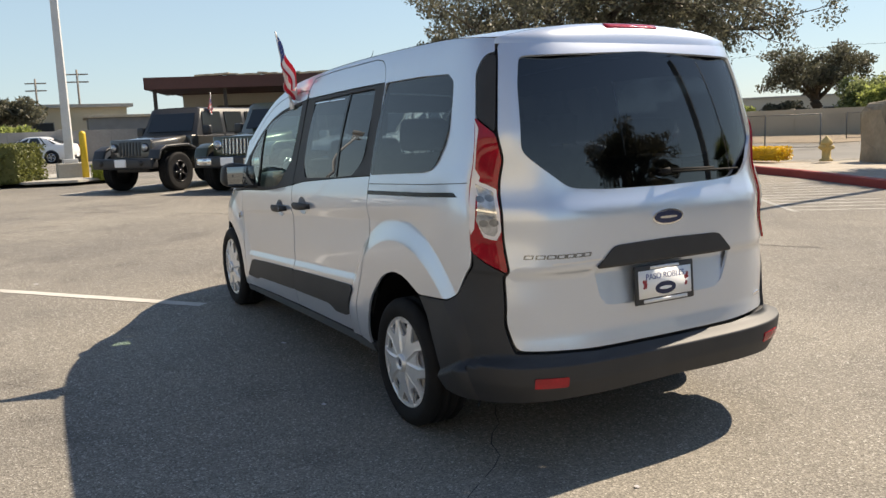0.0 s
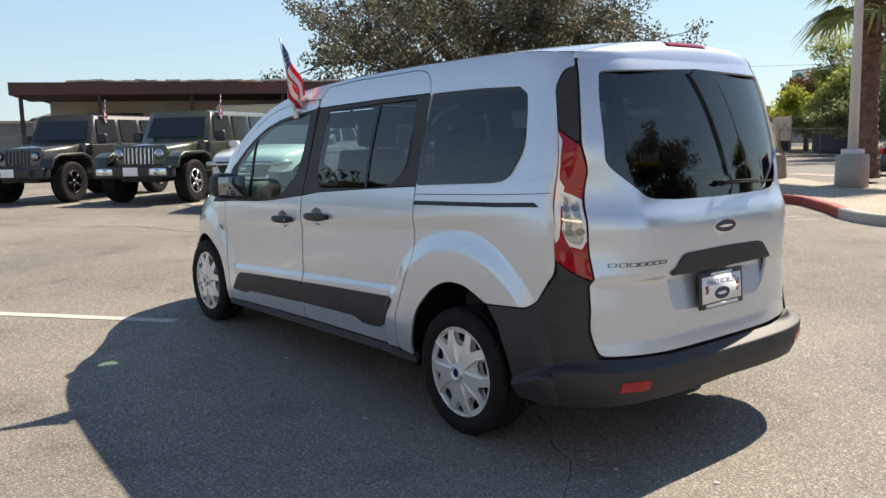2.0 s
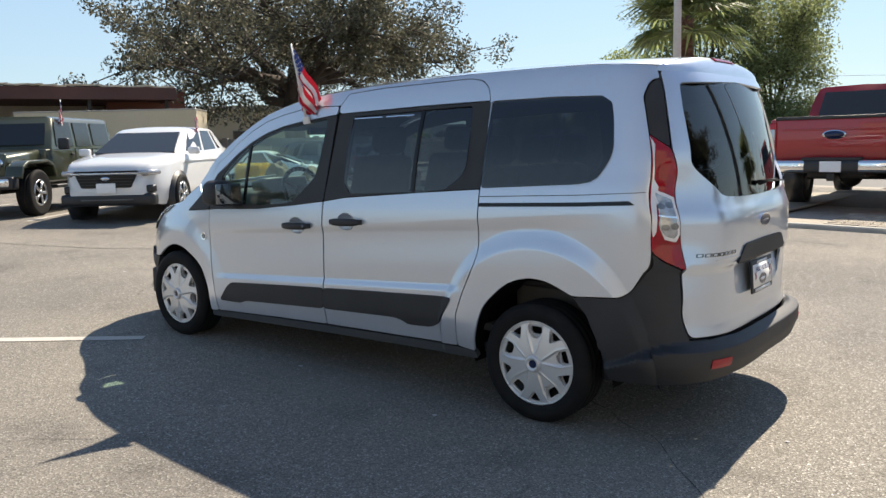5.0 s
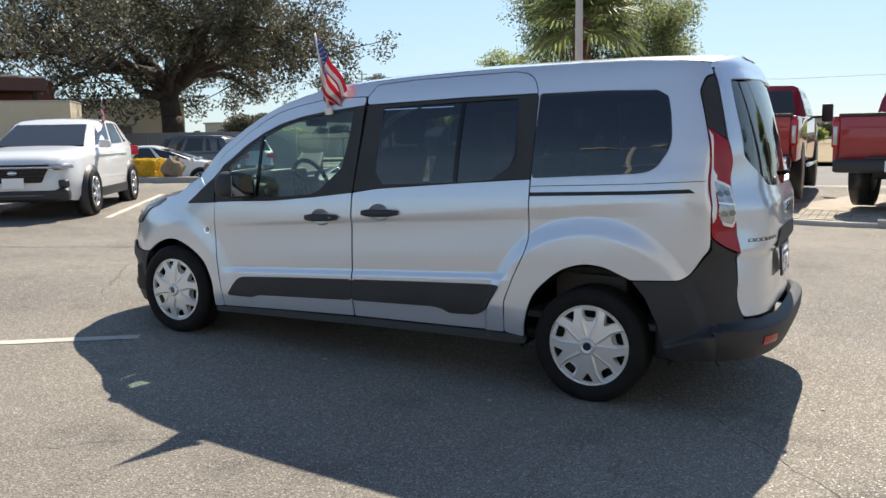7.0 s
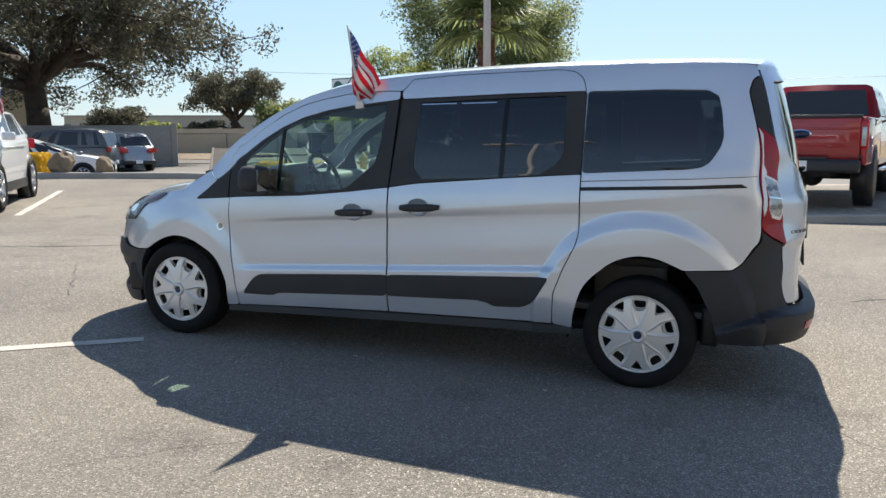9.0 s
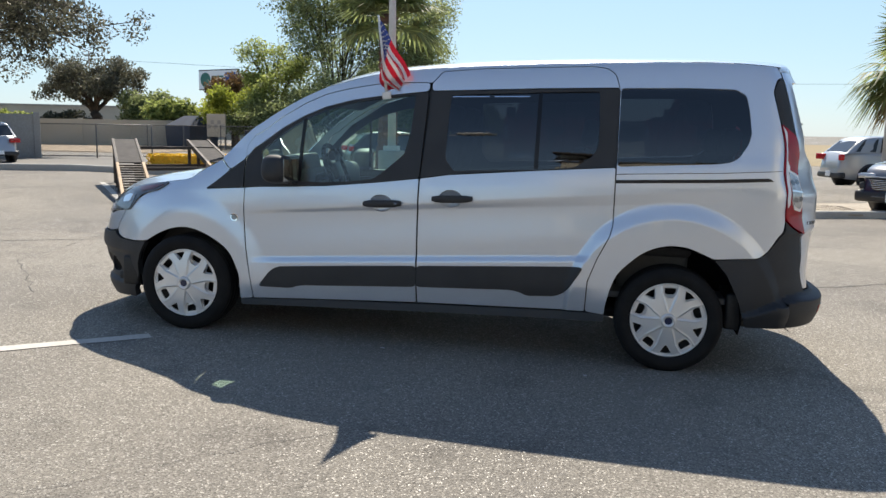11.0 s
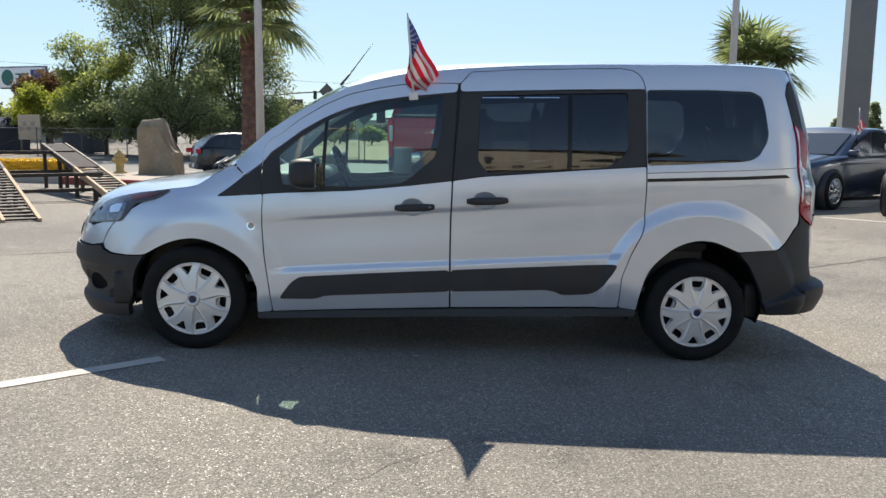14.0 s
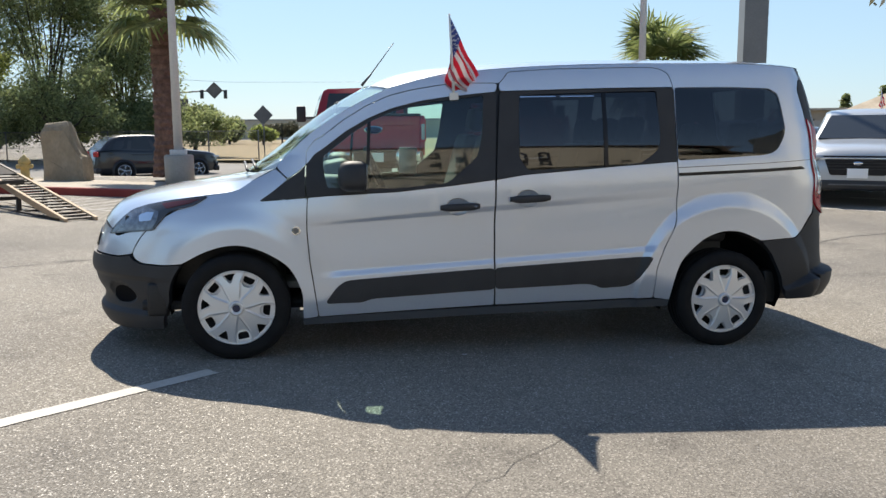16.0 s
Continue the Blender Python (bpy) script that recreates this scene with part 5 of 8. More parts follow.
def light_pole(x, y, high, r0, r1, base=(0.34, 0.62), square=False, material=None, heads=0, label="white steel light pole on a round concrete base", name="light_pole"):
    p = thing(name, label, "light pole", Matrix.Translation((x, y, ground_z(x, y) + 0.12)))
    if base:
        bm = lathe([(0.001, -0.2), (base[0], -0.2), (base[0], base[1] - 0.03), (base[0] - 0.03, base[1]), (0.001, base[1])], 20, "Z") if not square else block((base[0] * 2, base[0] * 2, base[1] + 0.2), Matrix.Translation((0, 0, base[1] / 2 - 0.1)), 0.02)
        part("base", bm, CONCRETE, p, "concrete base", smooth=not square)
    z0 = base[1] if base else -0.1
    shaft = bmesh.new()
    if square:
        for a, b in ((0, 1),):
            bmesh.ops.create_cone(shaft, cap_ends=True, segments=4, radius1=r0 * 1.35, radius2=r1 * 1.35, depth=high, matrix=Matrix.Translation((0, 0, z0 + high / 2)) @ Matrix.Rotation(radians(30), 4, "Z"))
    else:
        rod(shaft, (0, 0, z0), (0, 0, z0 + high), r0, r1, 20)
    part("shaft", shaft, material or POLEWHITE, p, smooth=not square)
    part("foot_plate", block((r0 * 3.4, r0 * 3.4, 0.12), Matrix.Translation((0, 0, z0 + 0.06)), 0.015), material or POLEWHITE, p)
    for k in range(heads):
        a = math.pi * k + 0.4
        h = bmesh.new()
        rod(h, (0, 0, z0 + high - 0.2), (1.0 * math.cos(a), 1.0 * math.sin(a), z0 + high), 0.035, n=8)
        box(h, (1.05, 0.50, 0.24), Matrix.Translation((1.3 * math.cos(a), 1.3 * math.sin(a), z0 + high)) @ Matrix.Rotation(a, 4, "Z"), 0.04)
        part("lamp_head", h, POLEWHITE, p, "pale lamp head")
    return p


light_pole(-18.7, -0.35, 9.0, 0.115, 0.07, (0.36, 0.42), True)
light_pole(-2.45, 14.7, 9.5, 0.105, 0.06, (0.34, 0.60))
light_pole(9.5, 15.6, 9.5, 0.105, 0.06, (0.34, 0.45))
big = light_pole(13.74, 17.45, 12.0, 0.36, 0.34, None, True, POLEGREY, 0, "thick grey steel sign column", "sign_column")
light_pole(-2.1, -17.2, 8.6, 0.10, 0.06, (0.34, 0.6), False, None, 2, "light pole with two lamp heads across the lot")
light_pole(-27.0, -11.5, 6.3, 0.10, 0.06, (0.34, 0.6), False, None, 2, "light pole with two lamp heads across the lot")
bol = thing("bollard", "yellow painted steel bollard", "bollard", Matrix.Translation((-18.0, -0.05, ground_z(-18, 0) + 0.1)))
part("post", lathe([(0.001, 0), (0.09, 0), (0.09, 1.22), (0.075, 1.29), (0.001, 1.32)], 18, "Z"), YELLOWPAINT, bol)


def house(name, label, x, y, yaw, size, material, roof_material=None, roof_over=0.2, roof_thick=0.25, windows=(), category="building", roof_rise=0.0):
    """A building of walls, a roof slab and openings: windows are (along, height, width, high) on its front."""
    lx, ly, lz = size
    b = thing(name, label, category, pose(x, y, base_z(x), 0, 0, yaw))
    part("wall", block((lx, ly, lz + 1.5), Matrix.Translation((0, ly / 2, lz / 2 - 0.75)), 0.02), material, b, smooth=False)
    if roof_material:
        if roof_rise:
            bm = bmesh.new()
            o = roof_over
            pts = [(-lx / 2 - o, -o, lz), (lx / 2 + o, -o, lz), (lx / 2 + o, ly + o, lz), (-lx / 2 - o, ly + o, lz), (-lx / 2 - o + ly / 2, ly / 2, lz + roof_rise), (lx / 2 + o - ly / 2, ly / 2, lz + roof_rise)]
            v = [bm.verts.new(p) for p in pts]
            for f in ((0, 1, 5, 4), (2, 3, 4, 5), (0, 4, 3), (1, 2, 5), (0, 3, 2, 1)):
                bm.faces.new([v[i] for i in f])
            bmesh.ops.recalc_face_normals(bm, faces=bm.faces)
            part("roof", bm, roof_material, b, smooth=False)
        else:
            part("roof", block((lx + 2 * roof_over, ly + 2 * roof_over, roof_thick), Matrix.Translation((0, ly / 2, lz + roof_thick / 2)), 0.02), roof_material, b, smooth=False)
    for wx, wz, ww, wh in windows:
        w = part("window", block((ww, 0.06, wh), Matrix.Translation((wx, -0.02, wz)), 0), FARGLASS, b, "dark window", smooth=False)
        fr = bmesh.new()
        for s in (-1, 1):
            box(fr, (0.07, 0.09, wh + 0.14), Matrix.Translation((wx + s * (ww / 2 + 0.035), -0.03, wz)))
            box(fr, (ww, 0.09, 0.07), Matrix.Translation((wx, -0.03, wz + s * (wh / 2 + 0.035))))
        part("window_frame", fr, POLEGREY, w, smooth=False)
    return b


FARGLASS = shader("far_window_glass", (0.03, 0.035, 0.04), 0.1)
# workshop with a deep dark canopy behind the row of cars
shop = house("workshop", "low workshop with a maroon canopy roof and cream walls", -36.5, 13.0, 70, (12.5, 9, 3.35), CREAM, MAROON, 0.3, 0.62)
can = bmesh.new()
box(can, (15.6, 6.0, 0.55), Matrix.Translation((0.6, -2.4, 3.66)), 0.02)
part("canopy", can, MAROON, shop, "maroon canopy", smooth=False)
for i in range(28):
    tile = block((random.uniform(0.4, 0.75), 0.7, 0.08), Matrix.Translation((-4.6 + 0.47 * i, random.uniform(-5.15, -4.95), 3.98 + random.uniform(-0.02, 0.05))) @ Matrix.Rotation(random.uniform(-0.06, 0.06), 4, "Y"), 0.01)
    part("roof_sheet", tile, ROOFTAN, shop, smooth=False)
for px in (-6.8, -3.6, 0.4, 4.6, 8.0):
    part("canopy_post", block((0.16, 0.16, 3.5), Matrix.Translation((px, -5.0, 1.7)), 0.01), RUSTY, shop, smooth=False)
# flat brown panels on the wall carry the shade inside the garage openings
for px in (-3.2, 1.8, 5.2):
    part("garage_opening", block((2.6, 0.08, 2.5), Matrix.Translation((px, -0.03, 1.5)), 0.01), shader("shade_brown", (0.10, 0.075, 0.055), 0.9) if px < -3 else bpy.data.materials["shade_brown"], shop, smooth=False)
end = house("brick_annex", "red-brown clad annex beside the workshop", -31.0, 19.0, 62, (3.6, 6, 3.9), BRICKRED, ROOFTAN, 0.1, 0.12)
house("beige_store", "beige flat-roofed store behind the oak", -44.0, 33.0, 50, (13, 8, 3.8), TANWALL, CONCRETE, 0.2, 0.25, [(-3, 1.6, 1.8, 1.2), (2, 1.6, 1.8, 1.2)])
house("storage_container", "long beige storage container", -27.6, 14.8, 42, (7.5, 2.4, 2.75), TANWALL, CONCRETE, 0.02, 0.06)
house("tan_warehouse", "tan warehouse with a pale flat roof", -73, 1.5, 92, (16, 12, 4.1), TANWALL, CONCRETE, 0.5, 0.3, [(-4, 2.4, 1.6, 0.8), (1, 2.4, 1.6, 0.8)])
house("grey_shed", "long low grey shed behind a wall", -62, 9.5, 85, (9, 8, 2.9), POLEGREY, ROOFTAN, 0.3, 0.2)
house("gabled_shed", "grey shed with a pitched roof", -50, 12, 80, (6, 6, 2.9), WALLGREY, STEELGREY, 0.3, 0.2, roof_rise=0.9)
house("white_warehouse", "long white warehouse far behind the trees", -56, 88, 30, (46, 14, 3.2), CREAM, CONCRETE, 0.2, 0.2, [(-8, 1.4, 1.6, 0.9), (-2, 1.4, 1.6, 0.9), (6, 1.4, 1.6, 0.9), (12, 1.4, 1.6, 0.9)])
house("far_warehouse", "white warehouse beyond the dry field", 12, 165, 0, (60, 16, 3.4), CREAM, CONCRETE, 0.2, 0.3, [(-14, 1.8, 3, 1), (-4, 1.8, 3, 1), (8, 1.8, 3, 1)])
house("tiled_house", "cream building with a tan tiled roof", 46.2, 50, -38, (9, 8, 2.6), CREAM, ROOFTAN, 0.6, 0.2, roof_rise=1.9)
house("flat_shop", "low grey shop with a flat roof", 42.4, 55, -30, (7.5, 6, 2.7), WALLGREY, CONCRETE, 0.6, 0.2, [(-2, 1.4, 1.8, 1.2), (1, 1.4, 1.8, 1.2)])


def long_wall(name, label, a, b, high, material, thick=0.2, step_by=2.4):
    """A wall of bays with capped piers."""
    a, b = Vector(a), Vector(b)
    d = b - a
    yaw = math.degrees(math.atan2(d.y, d.x))
    w = thing(name, label, "wall", pose(a.x, a.y, base_z(a.x), 0, 0, yaw), kind="structure")
    n = max(1, int(d.length / step_by))
    for i in range(n):
        part("wall_bay", block((d.length / n - 0.012, thick, high + 1.0), Matrix.Translation(((i + 0.5) * d.length / n, 0, high / 2 - 0.5)), 0.01), material, w, smooth=False)
    for i in range(0, n + 1, 2):
        part("pier", block((0.3, thick + 0.12, high + 1.1), Matrix.Translation((i * d.length / n, 0, high / 2 - 0.47)), 0.015), material, w, smooth=False)
    return w


long_wall("wall_west", "grey block wall behind the parked cars", (-46, -9), (-43, 12), 1.75, WALLGREY)
long_wall("wall_north", "brown block wall under the oak", (-37, 22.0), (-24.5, 31.0), 1.55, WALLGREY)
long_wall("wall_far", "pale block wall beyond the bare field", (-62, 49), (-31, 58), 1.5, CREAM, 0.2, 4.0)
long_wall("wall_east", "grey wall behind the parked sedans", (20, 38), (38, 33), 1.75, WALLGREY, 0.2, 3)

def wire_fence(a, b, high, label):
    """Posts, rails and a net of thin crossing wires."""
    a, b = Vector(a), Vector(b)
    d = b - a
    f = thing("wire_fence", label, "fence", pose(a.x, a.y, ground_z(a.x, a.y), 0, 0, math.degrees(math.atan2(d.y, d.x))))
    n = int(d.length / 2.6)
    for i in range(n + 1):
        post = bmesh.new()
        rod(post, (i * d.length / n, 0, -0.3), (i * d.length / n, 0, high + 0.05), 0.035, n=8)
        part("post", post, STEELGREY, f)
    for z in (0.12, high):
        rail = bmesh.new()
        rod(rail, (0, 0, z), (d.length, 0, z), 0.022, n=6)
        part("rail", rail, STEELGREY, f)
    verts, faces = [], []
    for i in range(int((d.length + high) / 0.13)):
        for way in (-1, 1):
            x0, x1 = i * 0.13 - (high if way > 0 else 0), i * 0.13 - (0 if way > 0 else high)
            k = len(verts)
            verts += [(x0 - 0.005, 0.004 * way, 0.1), (x0 + 0.005, 0.004 * way, 0.1), (x1 + 0.005, 0.004 * way, high), (x1 - 0.005, 0.004 * way, high)]
            faces.append((k, k + 1, k + 2, k + 3))
    net = bpy.data.meshes.new("net")
    net.from_pydata(verts, [], faces)
    tagged(part("net", net, STEELGREY, f), kind="stuff")
    return f


wire_fence((-27.5, 46.5), (-2.0, 43.5), 1.7, "grey chain-link fence along the far side of the street")
wire_fence((-24.5, 31.2), (-19.5, 33.0), 1.7, "short chain-link fence beside the block wall")

# billboard, signs, signals, wires
bb = thing("billboard", "white billboard with a teal disc and blue panel", "billboard", pose(-41.2, 86.5, 0, 0, 0, -22))
part("board", block((6.4, 0.3, 2.1), Matrix.Translation((0, 0, 6.75)), 0.03), PLATE_WHITE, bb, smooth=False)
part("frame", block((6.7, 0.2, 2.4), Matrix.Translation((0, 0.08, 6.75)), 0.03), STEELGREY, bb, smooth=False)
disc = bmesh.new()
bmesh.ops.create_circle(disc, cap_ends=True, segments=30, radius=0.86, matrix=Matrix.Translation((-2.05, -0.156, 6.75)) @ Matrix.Rotation(radians(90), 4, "X"))
part("teal_disc", disc, SIGNGREEN, bb)
part("blue_panel", block((1.7, 0.02, 1.6), Matrix.Translation((2.1, -0.158, 6.75))), SIGNBLUE, bb, smooth=False)
for dz in (0.35, -0.15, -0.55):
    part("text_bar", block((1.9, 0.02, 0.2), Matrix.Translation((0.05, -0.158, 6.75 + dz))), SIGNGREEN, bb, smooth=False)
bm = bmesh.new()
rod(bm, (-1.0, 0.3, -1), (-1.0, 0.3, 6.5), 0.22, n=12)
part("post", bm, STEELGREY, bb)
b2 = thing("billboard", "dark billboard on a steel post", "billboard", pose(-17.3, 116, 0, 0, 0, 5))
part("board", block((4.6, 0.3, 2.9), Matrix.Translation((0, 0, 4.4)), 0.03), varied("dark_poster", (0.05, 0.055, 0.065), (0.11, 0.10, 0.10), 0.6, 0.6, 0), b2, smooth=False)
bm = bmesh.new()
rod(bm, (0, 0.3, -1), (0, 0.3, 4.5), 0.2, n=12)
part("post", bm, STEELGREY, b2)
sig = thing("traffic_signal", "grey signal arm with two signal heads and a diamond sign", "traffic signal", pose(-18.6, 100, -0.5))
arm = bmesh.new()
rod(arm, (0, 0, 0), (0, 0, 6.6), 0.16, 0.12, 12)
for i in range(10):
    f, g = i / 10, (i + 1) / 10
    rod(arm, (10.2 * f, 0, 6.0 + 0.75 * math.sin(f * 1.5)), (10.2 * g, 0, 6.0 + 0.75 * math.sin(g * 1.5)), 0.085, n=8)
part("arm", arm, STEELGREY, sig)
for x in (7.3, 10.1):
    part("signal_head", block((0.42, 0.35, 1.05), Matrix.Translation((x, 0, 6.3)), 0.05), SATIN, sig)
part("diamond_sign", block((1.45, 0.06, 1.45), Matrix.Translation((8.8, -0.15, 6.75)) @ Matrix.Rotation(radians(45), 4, "Y"), 0.02), STEELGREY, sig, smooth=False)
ds = thing("road_sign", "diamond road sign seen from behind on a post", "road sign", pose(-1.67, 43.4, -0.4, 0, 0, -8))
part("sign_plate", block((0.80, 0.03, 0.80), Matrix.Translation((0, 0, 2.62)) @ Matrix.Rotation(radians(45), 4, "Y"), 0.02), STEELGREY, ds, smooth=False)
bm = bmesh.new()
rod(bm, (0, 0.04, -0.4), (0, 0.04, 3.0), 0.035, n=8)
part("post", bm, STEELGREY, ds)
OLDWOOD = varied("weathered_grey_timber", (0.20, 0.175, 0.15), (0.30, 0.27, 0.235), 3, 0.9, 0.2, 30)
for x, y, h in ((-90.8, 7.4, 9.0), (-72, 108, 12.0), (-96, 3.6, 8.4)):
    up = thing("utility_pole", "weathered grey timber utility pole with crossarms", "utility pole", pose(x, y, 0, 0, 0, 75))
    bm = bmesh.new()
    rod(bm, (0, 0, -1), (0, 0, h), 0.14, 0.10, 10)
    part("pole", bm, OLDWOOD, up)
    for dz in (0.5, 1.3):
        part("crossarm", block((2.2, 0.12, 0.14), Matrix.Translation((0, 0.1, h - dz)), 0.01), OLDWOOD, up, smooth=False)
wires = bmesh.new()
for z in (8.6,):
    rod(wires, (-120, 96, z + 1), (-72, 108, z + 2.4), 0.02, n=4)
    rod(wires, (-72, 108, z + 2.4), (-10, 124, z), 0.02, n=4)
    rod(wires, (-10, 124, z), (60, 120, z), 0.02, n=4)
tagged(part("power_line", wires, SATIN), "thin dark overhead wires between poles", "power line")
tent = thing("covered_booth", "navy canvas covered booth with a sloping top", "booth", pose(-29.6, 57.0, -0.35, 0, 0, -28) @ Matrix.Diagonal((1.45, 1.45, 1.6, 1)))
bm = bmesh.new()
v = [bm.verts.new(p) for p in ((-1.1, -0.9, 0), (1.1, -0.9, 0), (1.1, 0.9, 0), (-1.1, 0.9, 0), (-1.15, -0.95, 1.05), (1.15, -0.95, 1.05), (1.15, 0.95, 1.05), (-1.15, 0.95, 1.05), (-0.7, 0, 1.55), (0.7, 0, 1.55))]
for f in ((0, 1, 5, 4), (1, 2, 6, 5), (2, 3, 7, 6), (3, 0, 4, 7), (4, 5, 9, 8), (6, 7, 8, 9), (5, 6, 9), (7, 4, 8)):
    bm.faces.new([v[i] for i in f])
bmesh.ops.recalc_face_normals(bm, faces=bm.faces)
part("canvas", bm, NAVY, tent, smooth=False)
kb = thing("notice_board", "pale notice board on legs", "notice board", pose(-24.6, 51.0, -0.35, 0, 0, -26) @ Matrix.Diagonal((1.3, 1.3, 1.5, 1)))
part("board", block((1.6, 0.08, 1.1), Matrix.Translation((0, 0, 1.15)), 0.02), CREAM, kb, smooth=False)
for s in (-0.7, 0.7):
    part("leg", block((0.08, 0.08, 1.3), Matrix.Translation((s, 0.05, 0.5)), 0.01), STEELGREY, kb, smooth=False)
for i in range(5):
    part("notice", block((0.28, 0.01, 0.2), Matrix.Translation((-0.6 + 0.3 * i, -0.046, 1.1 + 0.2 * (i % 2)))), WALLGREY, kb, smooth=False)
bins = thing("dumpster", "dark blue steel dumpster behind the fence", "dumpster", pose(-21.5, 52.5, -0.3, 0, 0, -24))
part("tub", block((2.6, 1.6, 1.3), Matrix.Translation((0, 0, 0.65)), 0.05), NAVY, bins, smooth=False)
part("lid", block((2.7, 1.7, 0.08), Matrix.Translation((0, 0, 1.34)), 0.02), STEELGREY, bins, smooth=False)

DECKGREY = varied("dull_expanded_metal", (0.050, 0.045, 0.042), (0.085, 0.076, 0.068), 6, 0.95, 0.4, 60, distance=0.01)


# two ladder ramps joined by rails
def ramp_track(m, label):
    r = thing("vehicle_ramp", label, "ramp", m, "display ramps")
    run, high, w = 2.96, 0.54, 0.43
    for s in (-1, 1):
        b = bmesh.new()
        box(b, (math.hypot(run, high), 0.05, 0.10), Matrix.Translation((run / 2, s * w / 2, high / 2)) @ Matrix.Rotation(-math.atan2(high, run), 4, "Y"), 0.008)
        part("side_rail", b, TIMBER, r, smooth=False)
        part("deck_rail", block((2.30, 0.05, 0.10), Matrix.Translation((run + 1.13, s * w / 2, high + 0.19)) @ Matrix.Rotation(-0.165, 4, "Y"), 0.008), RUSTY, r, smooth=False)
    for i in range(17):
        f = (i + 0.6) / 17.4
        part("rung", block((0.045, w - 0.05, 0.025), Matrix.Translation((run * f, 0, high * f + 0.02)) @ Matrix.Rotation(-math.atan2(high, run), 4, "Y"), 0.005), RUSTY, r, smooth=False)
    part("deck", block((2.25, w - 0.05, 0.02), Matrix.Translation((run + 1.13, 0, high + 0.215)) @ Matrix.Rotation(-0.165, 4, "Y"), 0.004), DECKGREY, r, "dark expanded metal deck", smooth=False)
    for x in (run * 0.62, run, run + 1.1, run + 2.2):
        for s in (-1, 1):
            z = high * min(1, x / run) + 0.165 * max(0, x - run)
            part("leg", block((0.07, 0.06, z), Matrix.Translation((x, s * (w / 2 - 0.02), z / 2)), 0.006), RUSTY, r, smooth=False)
        part("foot_bar", block((0.06, w, 0.05), Matrix.Translation((x, 0, 0.03)), 0.006), RUSTY, r, smooth=False)
    for s in (-1, 1):
        part("base_rail", block((run + 2.3, 0.05, 0.05), Matrix.Translation((run / 2 + 1.3, s * w / 2, 0.03)), 0.006), RUSTY, r, smooth=False)
    return r


RAMP_YAW = 123.5
ra = ramp_track(pose(-3.80, 5.12, ground_z(-3.6, 4.9), 0, 0, RAMP_YAW), "timber-edged ladder ramp with dark steel rungs and a raised deck")
copy_thing(ra, pose(-2.72, 6.72, ground_z(-2.7, 6), 0, 0, RAMP_YAW + 3))
tie = thing("ramp_tie_rails", "dark steel rails tying the two ramps together", "rail", pose(-3.80, 5.12, ground_z(-3.6, 4.9), 0, 0, RAMP_YAW))
for x, z in ((3.0, 0.46), (3.0, 0.20), (5.1, 0.78), (5.1, 0.42)):
    part("rail", block((0.05, 1.75, 0.06), Matrix.Translation((x, -0.85, z)), 0.006), RUSTY, tie, smooth=False)

# covered sculpture: a draped canvas over something tall at one end
cv = bmesh.new()
outline = [(-0.85, 0.0), (-0.86, 0.8), (-0.78, 1.50), (-0.70, 1.57), (0.28, 1.60), (0.34, 1.52), (0.62, 0.98), (0.80, 0.72), (0.98, 0.66), (1.04, 0.0)]
rows = []
for y in np.linspace(-0.62, 0.62, 13):
    k = 1 - 0.14 * abs(y / 0.62) ** 3
    rows.append([cv.verts.new((x * (1 + 0.02 * math.sin(9 * y + 5 * z)) + 0.02 * math.sin(14 * y), y + 0.03 * math.sin(7 * x + 3 * z), max(0, z * k + 0.015 * math.sin(11 * x + 8 * y) * (z > 0.2)))) for x, z in outline])
for a, b in zip(rows, rows[1:]):
    for j in range(len(outline) - 1):
        cv.faces.new((a[j], a[j + 1], b[j + 1], b[j]))
cv.faces.new(rows[0]), cv.faces.new(rows[-1])
bmesh.ops.triangulate(cv, faces=cv.faces[:])
bmesh.ops.subdivide_edges(cv, edges=cv.edges[:], cuts=2)
for v in cv.verts:
    x, y, z = v.co
    v.co = (x + 0.03 * math.sin(11 * y + 4 * z), y + 0.045 * math.sin(13 * x + 2.5 * z) * (z < 1.45) + 0.02 * math.sin(31 * x - 5 * z), z + 0.02 * noise.noise(v.co * 3))
bmesh.ops.recalc_face_normals(cv, faces=cv.faces)
tarp = part("covered_sculpture", cv, CANVAS, smooth=False)
tarp.matrix_world = pose(-5.30, 15.9, ground_z(-5, 16) + 0.02, 0, 0, -12) @ Matrix.Diagonal((0.52, 0.42, 0.90, 1))
tagged(tarp, "tan canvas draped over a tall covered object", "tarpaulin")
hy = thing("fire_hydrant", "yellow fire hydrant with side outlets", "fire hydrant", Matrix.Translation((-5.85, 14.6, ground_z(-5.8, 14.6) + 0.10)) @ Matrix.Diagonal((0.88, 0.88, 0.88, 1)))
part("barrel", lathe([(0.001, 0), (0.17, 0), (0.17, 0.05), (0.11, 0.07), (0.11, 0.42), (0.15, 0.44), (0.15, 0.48), (0.12, 0.55), (0.05, 0.61), (0.03, 0.66), (0.001, 0.66)], 20, "Z"), varied("hydrant_yellow", (0.50, 0.36, 0.12), (0.60, 0.45, 0.18), 4, 0.6, 0.1), hy)
bm = bmesh.new()
rod(bm, (-0.20, 0, 0.36), (0.20, 0, 0.36), 0.055, n=12)
rod(bm, (0, 0, 0.36), (0, -0.19, 0.36), 0.07, n=12)
part("outlets", bm, bpy.data.materials["hydrant_yellow"], hy)
